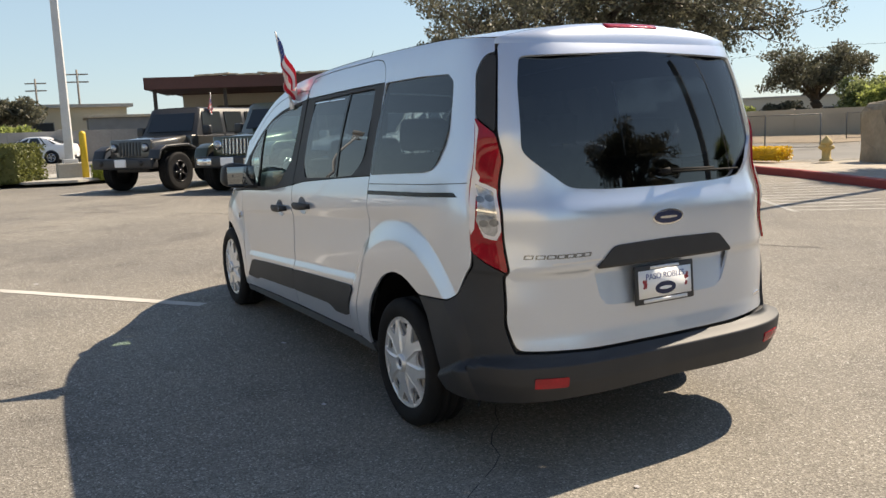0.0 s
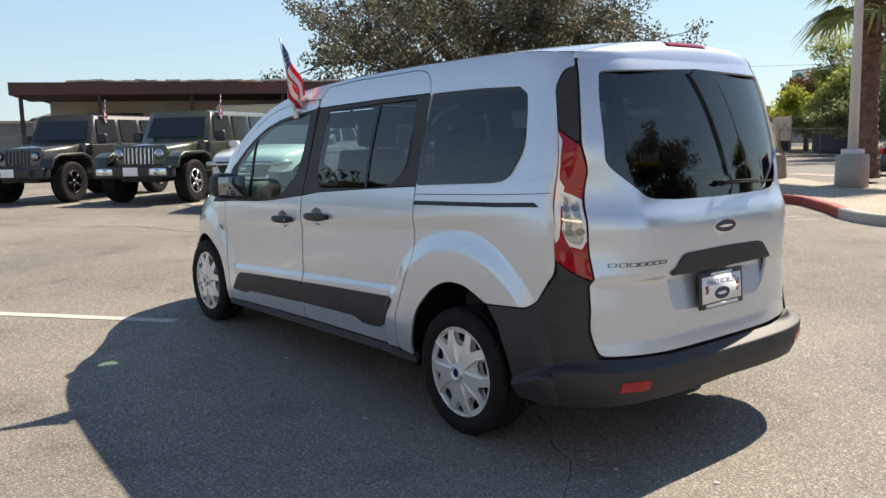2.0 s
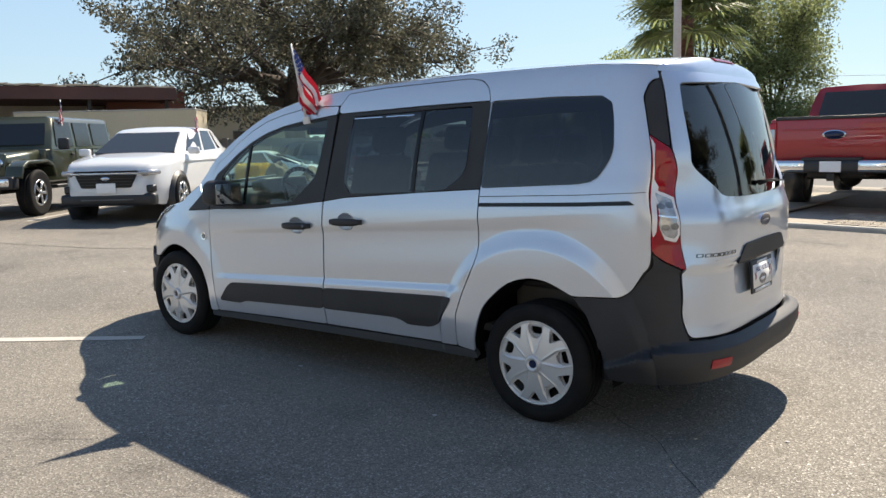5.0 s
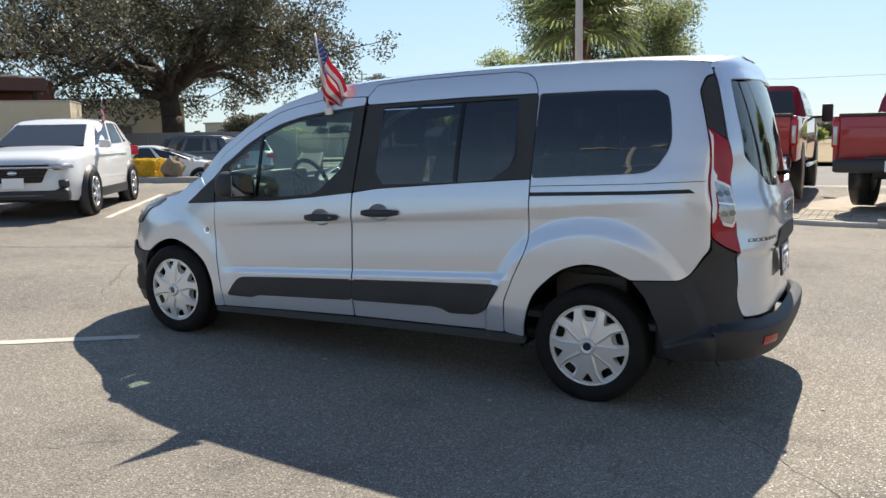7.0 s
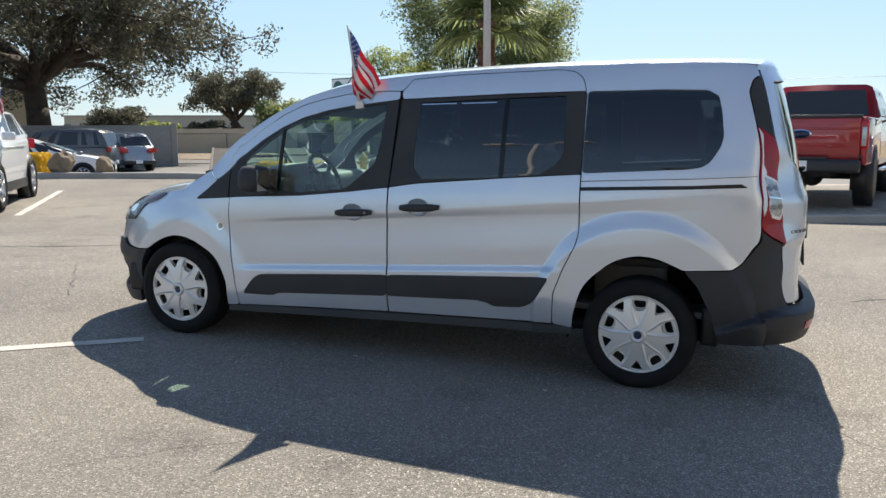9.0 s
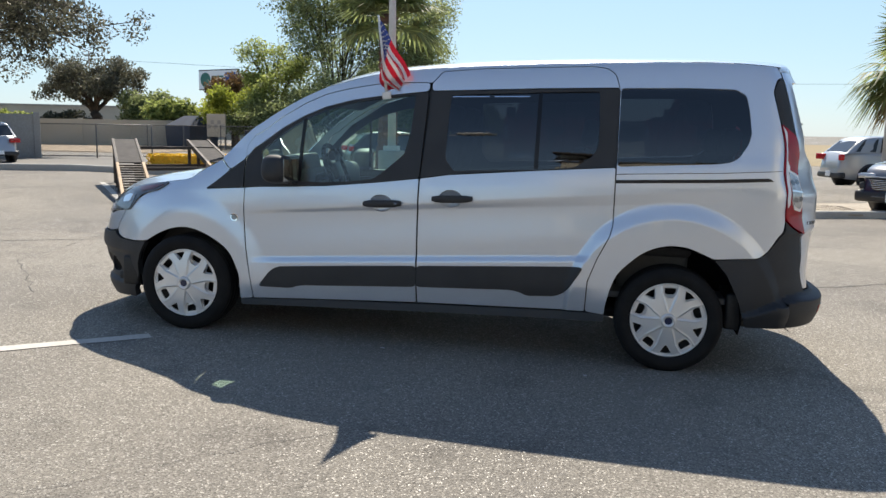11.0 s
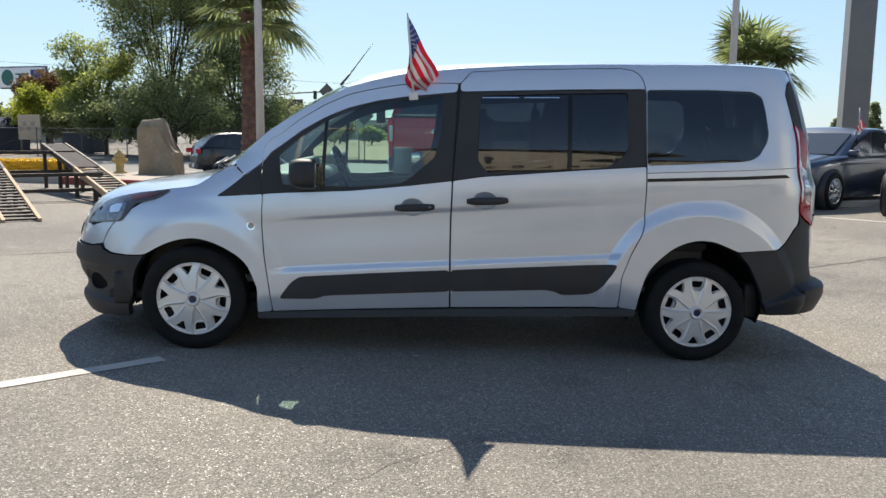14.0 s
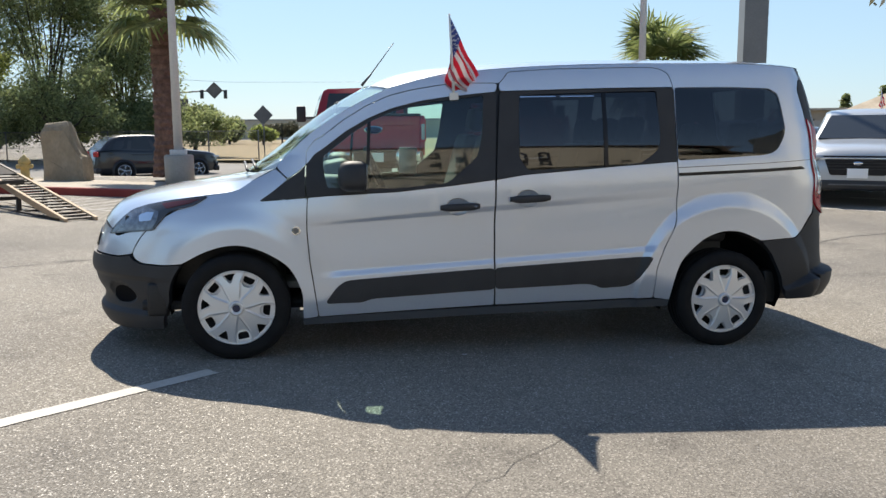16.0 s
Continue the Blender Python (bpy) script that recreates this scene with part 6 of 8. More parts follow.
for x, y, s in ((-12.9, 11.35, 0.27), (-11.85, 11.7, 0.21), (-14.9, 13.0, 0.22)):
    rk = bmesh.new()
    bmesh.ops.create_icosphere(rk, subdivisions=3, radius=s)
    for v in rk.verts:
        v.co *= 1 + 0.55 * noise.noise(v.co * 4.5 + Vector((x, y, 0))) + 0.12 * noise.noise(v.co * 14)
        v.co.z *= 1.25
    ob = part("boulder", rk, DIRT, smooth=False)
    ob.matrix_world = Matrix.Translation((x, y, ground_z(x, y) + 0.12 + s * 0.75))
    tagged(ob, "rough tan landscape boulder on bare soil", "boulder")

# showroom across the lot, behind the camera's way: seen in the van's windows
show = thing("showroom", "beige showroom with a tall fascia and dark glass front", "building", pose(1.3, -21.8, -0.2, 0, 0, 8))
part("wall", block((34, 12, 6.2), Matrix.Translation((17, -6, 3.1)), 0.05), CREAM, show, smooth=False)
part("fascia", block((34, 1.2, 2.3), Matrix.Translation((17, 0.3, 7.25)), 0.05), CREAM, show, smooth=False)
part("coping", block((34.4, 1.6, 0.12), Matrix.Translation((17, 0.3, 8.42)), 0.03), RUSTY, show, "dark coping", smooth=False)
part("entrance_tower", block((9, 6, 11.5), Matrix.Translation((20, -1.5, 5.75)), 0.05), CREAM, show, smooth=False)
for i in range(6):
    part("glass_bay", block((2.3, 0.1, 3.6), Matrix.Translation((1.8 + 2.6 * i, 0.03, 2.2)), 0), FARGLASS, show, smooth=False)
for i, ch in enumerate("PASO ROBLES"):
    if ch != " ":
        lettering(ch, 0.95, Matrix.Translation((10.6 - 0.85 * i, 0.93, 7.15)) @ Matrix.Rotation(radians(180), 4, "Z") @ Matrix.Rotation(radians(90), 4, "X") @ Matrix.Diagonal((1, 1, 60, 1)), SATIN, show, "sign_letter")


# ---- parked vehicles ----
ALLOY = shader("alloy_wheel", (0.55, 0.56, 0.57), 0.25, 0.8)
DARKALLOY = shader("black_alloy_wheel", (0.02, 0.02, 0.022), 0.3, 0.5)
HEADLAMP = shader("parked_headlamp", (0.45, 0.47, 0.50), 0.08, 0.5, 1.0)
TAILRED = shader("parked_tail_lamp", (0.50, 0.008, 0.015), 0.15, 0, 0.3)


def loft(rows, closed=True):
    """A mesh through rows of points, mirrored over y = 0."""
    bm = bmesh.new()
    grid = []
    for row in rows:
        left = [bm.verts.new(p) for p in row]
        right = [bm.verts.new((x, -y, z)) for x, y, z in reversed(row) if abs(y) > 1e-6]
        grid.append(left + right)
    for a, b in zip(grid, grid[1:]):
        for j in range(len(a) - 1):
            bm.faces.new((a[j], a[j + 1], b[j + 1], b[j]))
    if closed:
        bm.faces.new(grid[0]), bm.faces.new(grid[-1])
    bmesh.ops.recalc_face_normals(bm, faces=bm.faces)
    return bm


def quad_pane(points, out, thick=0.012):
    """A thin pane on four or more points, moved outwards."""
    bm = bmesh.new()
    p = [Vector(q) for q in points]
    n = (p[1] - p[0]).cross(p[-1] - p[0]).normalized()
    if n.dot(Vector(out)) < 0:
        n = -n
    top = [bm.verts.new(q + n * 0.008) for q in p]
    low = [bm.verts.new(q + n * (0.008 - thick)) for q in p]
    bm.faces.new(top)
    for i in range(len(p)):
        j = (i + 1) % len(p)
        bm.faces.new((top[i], low[i], low[j], top[j]))
    bmesh.ops.recalc_face_normals(bm, faces=bm.faces)
    return bm


def spoked(r, spokes, material_name):
    """An alloy wheel face with open spokes."""
    bm = lathe([(r, -0.02), (r, 0.03), (r * 0.9, 0.035), (r * 0.88, 0.0), (r * 0.9, -0.02)], 28)
    for i in range(spokes):
        a = i * math.tau / spokes
        for d in (-0.09, 0.09):
            rod(bm, (0.04 * math.cos(a + d), 0.022, 0.04 * math.sin(a + d)), (r * 0.9 * math.cos(a + d * 0.9), 0.022, r * 0.9 * math.sin(a + d * 0.9)), 0.020, 0.016, 6)
    rod(bm, (0, -0.02, 0), (0, 0.04, 0), r * 0.22, n=14)
    return mesh_of(bm, "alloy")


MESHES = {}


def add_wheels(car, places, r, w, rim, spokes=5, material=None):
    key = (r, w, rim, spokes)
    if key not in MESHES:
        t = mesh_of(tyre_mesh(r, w, rim), "tyre")
        MESHES[key] = (t, spoked(rim, spokes, "alloy"))
    for x, y in places:
        wheel = new("wheel")
        wheel.parent = car
        wheel.matrix_local = pose(x, y, r, 0, random.uniform(0, 90), 0 if y > 0 else 180)
        part("tyre", MESHES[key][0].copy() if not MESHES[key][0].materials else MESHES[key][0], RUBBER, wheel)
        rimob = MESHES[key][1].copy()
        part("rim", rimob, material or ALLOY, wheel).location = (0, w / 2 - 0.045, 0)
        back = bmesh.new()
        rod(back, (0, -w * 0.3, 0), (0, w * 0.10, 0), rim * 0.97, n=20)
        part("brake_disc", back, DARKMETAL, wheel)


def car(name, label, m, colour, fo, wb, ro, width, zlo, belt, roof, glass, wheel, rim, spokes=5, wheel_material=None, cladding=False, crown=0.03, roofw=0.78, deep=0.12, barred=False):
    """A car with a lofted body: belt is its (x, z) line of bonnet, belt and deck; glass holds the four x of the greenhouse's foot and roof."""
    c = thing(name, label, "car", m, "parked cars")
    line = smooth_curve([(-x, z) for x, z in belt])
    x0, x1 = fo, -(wb + ro)
    xc, half = (x0 + x1) / 2, (x0 - x1) / 2
    rows = []
    for i in range(37):
        t = -1 + 2 * i / 36
        t = math.copysign(abs(t) ** 0.8, t)
        x = xc - half * t
        w = width / 2 * (1 - 0.30 * abs(t) ** 7 - 0.05 * abs(t) ** 2)
        z = line(-x)
        up = 0.10 * abs(t) ** 8
        lo = zlo + up
        mid = (lo + z) / 2
        rows.append([(x, w * 0.92, lo), (x, w * 0.985, lo + 0.10), (x, w, mid - 0.05), (x, w * 0.985, mid + 0.06), (x, w * 0.975, z - 0.12), (x, w * 0.945, z - 0.035), (x, w * 0.88, z), (x, w * 0.5, z + crown * 0.8), (x, 0, z + crown)])
    part("body", loft(rows), colour, c)
    g0, g1, g2, g3 = glass
    zb = lambda x: line(-x)
    wb0, wr = width / 2 * 0.93, width / 2 * roofw
    zr = roof
    green = []
    for s in np.linspace(0, 1, 15):
        xt = g1 + (g2 - g1) * s
        xb = g0 + (g3 - g0) * s
        zt = zr - 0.10 * (2 * s - 1) ** 4
        b = zb(xb) - 0.03
        e = 1 - 0.10 * (2 * s - 1) ** 4
        green.append([(xb, wb0 * e, b), (xb + (xt - xb) * 0.55, (wb0 + (wr - wb0) * 0.55) * e, b + (zt - b) * 0.55), (xb + (xt - xb) * 0.94, (wb0 + (wr - wb0) * 0.90) * e, b + (zt - b) * 0.93), (xt, wr * 0.90 * e, zt), (xt, wr * 0.5, zt + 0.02), (xt, 0, zt + 0.028)])
    cabin = part("cabin", loft(green), colour, c)
    def at(s, h, side):
        xb, xt = g0 + (g3 - g0) * s, g1 + (g2 - g1) * s
        zt = zr - 0.10 * (2 * s - 1) ** 4
        b = zb(xb) - 0.03
        e = 1 - 0.10 * (2 * s - 1) ** 4
        return (xb + (xt - xb) * h, side * (wb0 + (wr - wb0) * h) * e, b + (zt - b) * h)
    for side in (-1, 1):
        for s0, s1 in ((0.07, 0.36), (0.39, 0.66), (0.69, 0.92)):
            bmw = quad_pane([at(s0 + 0.02, 0.10, side), at(s1, 0.10, side), at(s1 - 0.01, 0.86, side), at(s0 + 0.01, 0.86, side)], (0, side, 0.3))
            part("side_window", bmw, FARGLASS, cabin, "dark side window", smooth=False)
        part("mirror", block((0.12, 0.20, 0.13), Matrix.Translation((g0 - 0.28, side * (width / 2 + 0.06), zb(g0) + 0.05)), 0.04), colour, c)
        arch = [x for x in (0.0, -wb)]
        for x in arch:
            a = bmesh.new()
            rod(a, (x, side * (width / 2 - 0.20), wheel), (x, side * (width / 2 - 0.008), wheel), wheel * 1.19, n=28)
            part("wheel_arch", a, SATIN, c)
        part("handle_line", block((wb * 0.8, 0.012, 0.02), Matrix.Translation((-wb * 0.5, side * width / 2 * 0.985, zb(-wb * 0.5) - 0.16))), colour, c)
    ws = [at(0.0, 0.08, 1), at(0.0, 0.08, -1), at(0.0, 0.93, -1), at(0.0, 0.93, 1)]
    part("windscreen", quad_pane([(p[0] + 0.018, p[1] * 0.93, p[2] + 0.026) for p in ws], (1, 0, 0.5), 0.04), FARGLASS, cabin, "dark windscreen", smooth=False)
    rw = [at(1.0, 0.12, 1), at(1.0, 0.12, -1), at(1.0, 0.90, -1), at(1.0, 0.90, 1)]
    part("rear_window", quad_pane([(p[0], p[1] * 0.9, p[2]) for p in rw], (-1, 0, 0.5)), FARGLASS, cabin, smooth=False)
    hz = zb(fo - 0.12)
    for side in (-1, 1):
        part("headlamp", block((0.30, 0.40, 0.080), Matrix.Translation((fo - 0.175, side * width * 0.315, hz - 0.09)) @ Matrix.Rotation(radians(-24 * side), 4, "Z"), 0.03), HEADLAMP, c, "clear headlamp")
        part("tail_lamp", block((0.18, 0.42, 0.19), Matrix.Translation((-(wb + ro) + 0.08, side * width * 0.35, zb(-(wb + ro) + 0.14) - 0.14)) @ Matrix.Rotation(radians(24 * side), 4, "Z"), 0.03), TAILRED, c, "red tail lamp")
    gb = bmesh.new()
    zg = hz - 0.21
    lower = [gb.verts.new((fo + dx, y, z)) for dx in (0.03, -0.12) for y, z in ((-width * 0.22, zg - deep), (width * 0.22, zg - deep), (width * 0.27, zg + 0.09), (-width * 0.27, zg + 0.09))]
    for f in ((0, 1, 2, 3), (7, 6, 5, 4), (0, 4, 5, 1), (1, 5, 6, 2), (2, 6, 7, 3), (3, 7, 4, 0)):
        gb.faces.new([lower[i] for i in f])
    bmesh.ops.bevel(gb, geom=list(gb.edges), offset=0.012, segments=2, affect="EDGES")
    bmesh.ops.recalc_face_normals(gb, faces=gb.faces)
    gr = part("grille", gb, GLOSSBLACK, c, "black trapezoid grille", smooth=False)
    if barred:
        for k in range(6):
            part("grille_bar", block((0.02, width * (0.44 + 0.016 * k), 0.009), Matrix.Translation((fo + 0.030, 0, zg - deep + 0.025 + 0.030 * k)), 0.003), CHROME, gr, "bright chrome bar")
    for k in range(0 if barred else 3):
        part("grille_bar", block((0.02, width * (0.44 + 0.03 * k), 0.010), Matrix.Translation((fo + 0.028, 0, zg - 0.07 + 0.05 * k)), 0.003), DARKMETAL, gr)
    part("chrome_strip", block((0.03, width * 0.62, 0.016), Matrix.Translation((fo + 0.022, 0, zg + 0.112)), 0.004), CHROME, gr, "chrome strip")
    badge = bmesh.new()
    bmesh.ops.create_cone(badge, cap_ends=True, segments=20, radius1=1, radius2=1, depth=1, matrix=Matrix.Translation((fo + 0.036, 0, zg + 0.03)) @ Matrix.Rotation(radians(90), 4, "Y") @ Matrix.Diagonal((0.030, 0.070, 0.012, 1)))
    part("badge", badge, CHROME, gr, "chrome oval badge")
    for side in (-1, 1):
        part("fog_pocket", block((0.16, 0.22, 0.12), Matrix.Translation((fo - 0.13, side * width * 0.345, zlo + 0.30)) @ Matrix.Rotation(radians(-26 * side), 4, "Z"), 0.03), SATIN, c, "black fog lamp pocket")
    part("skid_trim", block((0.04, width * 0.46, 0.022), Matrix.Translation((fo + 0.015, 0, zlo + 0.13)), 0.006), STEELGREY, c, "grey lower bumper trim")
    part("lower_bumper", block((0.22, width * 0.84, 0.20), Matrix.Translation((fo - 0.10, 0, zlo + 0.13)), 0.06), SATIN, c)
    part("rear_bumper", block((0.22, width * 0.84, 0.20), Matrix.Translation((-(wb + ro) + 0.10, 0, zlo + 0.15)), 0.06), SATIN, c)
    part("plate", block((0.02, 0.31, 0.16), Matrix.Translation((fo + 0.035, 0, zlo + (0.13 if barred else 0.32))), 0.004), PLATE_WHITE, c, "white plate")
    part("plate", block((0.02, 0.31, 0.16), Matrix.Translation((-(wb + ro) - 0.012, 0, (zlo + zb(-(wb + ro))) / 2)), 0.004), PLATE_WHITE, c)
    if cladding:
        part("bonnet_gap", block((0.05, width * 0.56, 0.030), Matrix.Translation((fo + 0.008, 0, zg + 0.140)), 0.008), GLOSSBLACK, c, "black strip under the bonnet edge")
        for side in (-1, 1):
            part("lamp_casing", block((0.26, 0.36, 0.075), Matrix.Translation((fo - 0.185, side * width * 0.312, hz - 0.125)) @ Matrix.Rotation(radians(-24 * side), 4, "Z") @ Matrix.Rotation(radians(12 * side), 4, "X"), 0.03), GLOSSBLACK, c, "dark headlamp casing")
            part("bumper_pocket", block((0.12, 0.20, 0.12), Matrix.Translation((fo - 0.135, side * width * 0.335, zlo + 0.30)) @ Matrix.Rotation(radians(-26 * side), 4, "Z"), 0.05), SATIN, c, "black bumper pocket")
            part("cladding", block((wb - 2 * wheel - 0.1, 0.03, 0.16), Matrix.Translation((-wb / 2, side * width * 0.49, zlo + 0.09)), 0.01), SATIN, c)
    add_wheels(c, [(0, width / 2 - 0.078), (0, -width / 2 + 0.078), (-wb, width / 2 - 0.078), (-wb, -width / 2 + 0.078)], wheel, 0.235, rim, spokes, wheel_material)
    return c


def standing(x, y, hx, hy, lift=0.0):
    return pose(x, y, ground_z(x, y) + lift, 0, 0, math.degrees(math.atan2(hy, hx)))


WHITECAR = paint("white_car_paint", (0.74, 0.75, 0.76), 0.0, 0.4, 0.01)
GREYCAR = paint("grey_car_paint", (0.115, 0.108, 0.105), 0.4, 0.35)
BLUECAR = paint("blue_grey_car_paint", (0.012, 0.026, 0.052), 0.15, 0.35)
BLACKCAR = paint("black_car_paint", (0.010, 0.011, 0.013), 0.1, 0.35)
REDCAR = paint("red_truck_paint", (0.36, 0.008, 0.014), 0.15, 0.35)
# paint of a pale car standing in shade, with that shade in the colour
SHADEDCAR = paint("shade_darkened_car_paint", (0.47, 0.50, 0.53), 0.25, 0.35)
SILVERCAR = paint("pale_silver_car_paint", (0.42, 0.43, 0.44), 0.4, 0.35)
SUVBELT = [(0.93, 0.62), (0.85, 0.86), (0.6, 0.97), (0.0, 1.05), (-0.55, 1.10), (-2.0, 1.12), (-3.2, 1.16), (-3.60, 1.12), (-3.66, 0.62)]
car("white_suv", "white crossover suv with black grille parked nose out", standing(-7.75, 3.55, 0.6, -0.8), WHITECAR, 0.92, 2.73, 0.98, 1.84, 0.24, SUVBELT, 1.57, (-0.30, -1.18, -3.00, -3.50), 0.365, 0.25, 6, cladding=True, roofw=0.73)
SEDAN = [(0.95, 0.52), (0.88, 0.72), (0.6, 0.84), (0.0, 0.92), (-0.4, 0.96), (-2.2, 0.99), (-3.0, 1.05), (-3.75, 1.03), (-3.88, 0.62)]
car("blue_sedan", "dark blue-grey sedan with a chrome-barred grille", standing(8.30, 9.50, -0.80, -0.60), BLUECAR, 0.95, 2.85, 1.05, 1.86, 0.19, SEDAN, 1.47, (-0.25, -1.25, -2.55, -3.45), 0.335, 0.235, 10, barred=True)
car("silver_suv", "pale crossover suv with a dark grille parked nose out, paint darkened for shade", standing(10.03, 7.29, -0.62, -0.78), SHADEDCAR, 0.90, 2.71, 0.98, 1.88, 0.24, SUVBELT, 1.64, (-0.30, -1.20, -3.05, -3.55), 0.36, 0.245, 5, cladding=True, roofw=0.72, deep=0.17)
car("black_suv", "black suv parked by the palm", standing(-4.02, 28.9, 0.88, 0.47), BLACKCAR, 0.92, 2.86, 0.98, 1.85, 0.24, [(x * 1.0, z + 0.02) for x, z in SUVBELT[:-2]] + [(-3.78, 1.14), (-3.84, 0.62)], 1.70, (-0.38, -1.12, -3.2, -3.7), 0.365, 0.25, 5)
car("grey_suv", "large grey-brown suv parked by the wall", standing(-26.3, 22.7, -0.93, -0.36), GREYCAR, 0.95, 3.02, 1.2, 2.0, 0.28, [(0.95, 0.7), (0.86, 0.98), (0.6, 1.08), (0.0, 1.14), (-0.6, 1.18), (-2.4, 1.2), (-3.9, 1.2), (-4.16, 1.16), (-4.22, 0.7)], 1.92, (-0.45, -1.15, -3.85, -4.12), 0.40, 0.26, 6)
car("silver_suv", "pale silver suv parked by the wall", standing(-25.5, 27.4, -0.86, 0.5), SILVERCAR, 0.92, 2.75, 1.0, 1.88, 0.26, SUVBELT, 1.74, (-0.38, -1.12, -3.05, -3.55), 0.37, 0.25, 5)
car("white_sedan", "white sedan behind the kerb", standing(-17.4, 17.0, 0.80, 0.60), WHITECAR, 0.92, 2.7, 0.98, 1.76, 0.18, [(0.92, 0.5), (0.85, 0.68), (0.5, 0.82), (0.0, 0.92), (-0.4, 0.97), (-2.2, 1.0), (-3.2, 1.06), (-3.55, 1.02), (-3.68, 0.6)], 1.46, (0.05, -1.35, -2.35, -3.5), 0.32, 0.215, 7)
car("white_sedan", "white sedan far off by the wall", standing(-45.5, -1.2, -0.48, -0.88), WHITECAR, 0.92, 2.85, 1.05, 1.86, 0.19, SEDAN, 1.47, (-0.25, -1.25, -2.55, -3.45), 0.335, 0.235, 5)
car("silver_suv", "pale silver suv parked beyond the street", standing(14.0, 24.5, 0.98, 0.2), SILVERCAR, 0.92, 2.73, 0.98, 1.84, 0.24, SUVBELT, 1.66, (-0.38, -1.12, -3.05, -3.55), 0.365, 0.25, 5)
car("grey_suv", "dark grey suv in the row by the grey wall", standing(20.0, 25.0, -0.7, -0.7), GREYCAR, 0.92, 2.73, 0.98, 1.84, 0.24, SUVBELT, 1.66, (-0.38, -1.12, -3.05, -3.55), 0.365, 0.25, 5)


def offroader(m, label, colour, wheel_material, bright, light):
    """A square-bodied off-roader: slotted grille, separate wings, upright screen and hard top."""
    c = thing("off_roader", label, "car", m, "parked cars")
    hood = loft([[(x, w, 0.86), (x, w, z - 0.06), (x, w * 0.94, z), (x, w * 0.5, z + 0.02), (x, 0, z + 0.025)] for x, w, z in ((0.42, 0.55, 1.06), (0.36, 0.57, 1.09), (-0.2, 0.63, 1.14), (-0.72, 0.69, 1.19))])
    part("bonnet", hood, colour, c)
    part("tub", block((3.05, 1.56, 0.62), Matrix.Translation((-2.10, 0, 0.88)), 0.04), colour, c)
    part("chassis", block((3.9, 0.9, 0.2), Matrix.Translation((-1.5, 0, 0.52)), 0.03), DARKMETAL, c)
    g = part("grille", block((0.07, 1.14, 0.44), Matrix.Translation((0.44, 0, 0.90)) @ Matrix.Rotation(radians(-4), 4, "Y"), 0.03), colour, c)
    for i in range(7):
        part("grille_slot", block((0.02, 0.055, 0.30), Matrix.Translation((0.476, -0.27 + 0.09 * i, 0.92)) @ Matrix.Rotation(radians(-4), 4, "Y"), 0.012), SATIN, g, smooth=False)
        if bright:
            for d in (-0.034, 0.034):
                part("slot_trim", block((0.018, 0.010, 0.31), Matrix.Translation((0.482, -0.27 + 0.09 * i + d, 0.92)) @ Matrix.Rotation(radians(-4), 4, "Y"), 0.003), CHROME, g, smooth=False)
    for s in (-1, 1):
        lb = bmesh.new()
        rod(lb, (0.44, s * 0.44, 0.95), (0.50, s * 0.44, 0.95), 0.095, n=22)
        lamp_o = part("headlamp", lb, SATIN if not bright else CHROME, c, "round headlamp")
        lb = bmesh.new()
        rod(lb, (0.48, s * 0.44, 0.95), (0.512, s * 0.44, 0.95), 0.080, 0.07, n=22)
        part("lens", lb, HEADLAMP, lamp_o)
        wing = bmesh.new()
        pts = [(0.62, 0.72), (0.55, 0.88), (0.38, 0.96), (-0.30, 0.98), (-0.52, 0.90), (-0.62, 0.70)]
        for (xa, za), (xb, zb2) in zip(pts, pts[1:]):
            box(wing, (math.hypot(xb - xa, zb2 - za) + 0.04, 0.30, 0.06), Matrix.Translation(((xa + xb) / 2, s * 0.78, (za + zb2) / 2)) @ Matrix.Rotation(-math.atan2(zb2 - za, xb - xa), 4, "Y"), 0.02)
        part("front_wing", wing, colour if bright else SATIN, c)
        wing = bmesh.new()
        pts = [(-2.35, 0.70), (-2.46, 0.90), (-2.62, 0.98), (-3.20, 0.98), (-3.36, 0.90), (-3.46, 0.70)]
        for (xa, za), (xb, zb2) in zip(pts, pts[1:]):
            box(wing, (math.hypot(xb - xa, zb2 - za) + 0.04, 0.22, 0.06), Matrix.Translation(((xa + xb) / 2, s * 0.84, (za + zb2) / 2)) @ Matrix.Rotation(-math.atan2(zb2 - za, xb - xa), 4, "Y"), 0.02)
        part("rear_wing", wing, SATIN, c)
        part("side_step", block((1.7, 0.16, 0.06), Matrix.Translation((-1.48, s * 0.84, 0.50)), 0.02), SATIN, c)
        mb = part("door_mirror", block((0.12, 0.20, 0.22), Matrix.Translation((-0.92, s * 0.96, 1.28)), 0.04), SATIN, c)
        for x0, x1, z0 in ((-0.96, -1.72, 1.20), (-1.80, -2.50, 1.20), (-2.58, -3.42, 1.22)):
            w = [(x0 - 0.03, s * 0.780, z0 + 0.03), (x1 + 0.03, s * 0.780, z0 + 0.03), (x1 + 0.04, s * 0.716, 1.70), (x0 - 0.10 if x0 > -1 else x0 - 0.03, s * 0.716, 1.70)]
            part("side_window", quad_pane(w, (0, s, 0.2), 0.02), FARGLASS, c, smooth=False)
        for x in (-1.76, -2.54):
            part("door_seam", block((0.012, 0.012, 0.58), Matrix.Translation((x, s * 0.782, 0.90))), SATIN, c, smooth=False)
            part("door_handle", block((0.14, 0.04, 0.04), Matrix.Translation((x + 0.16, s * 0.80, 1.08)), 0.01), SATIN, c)
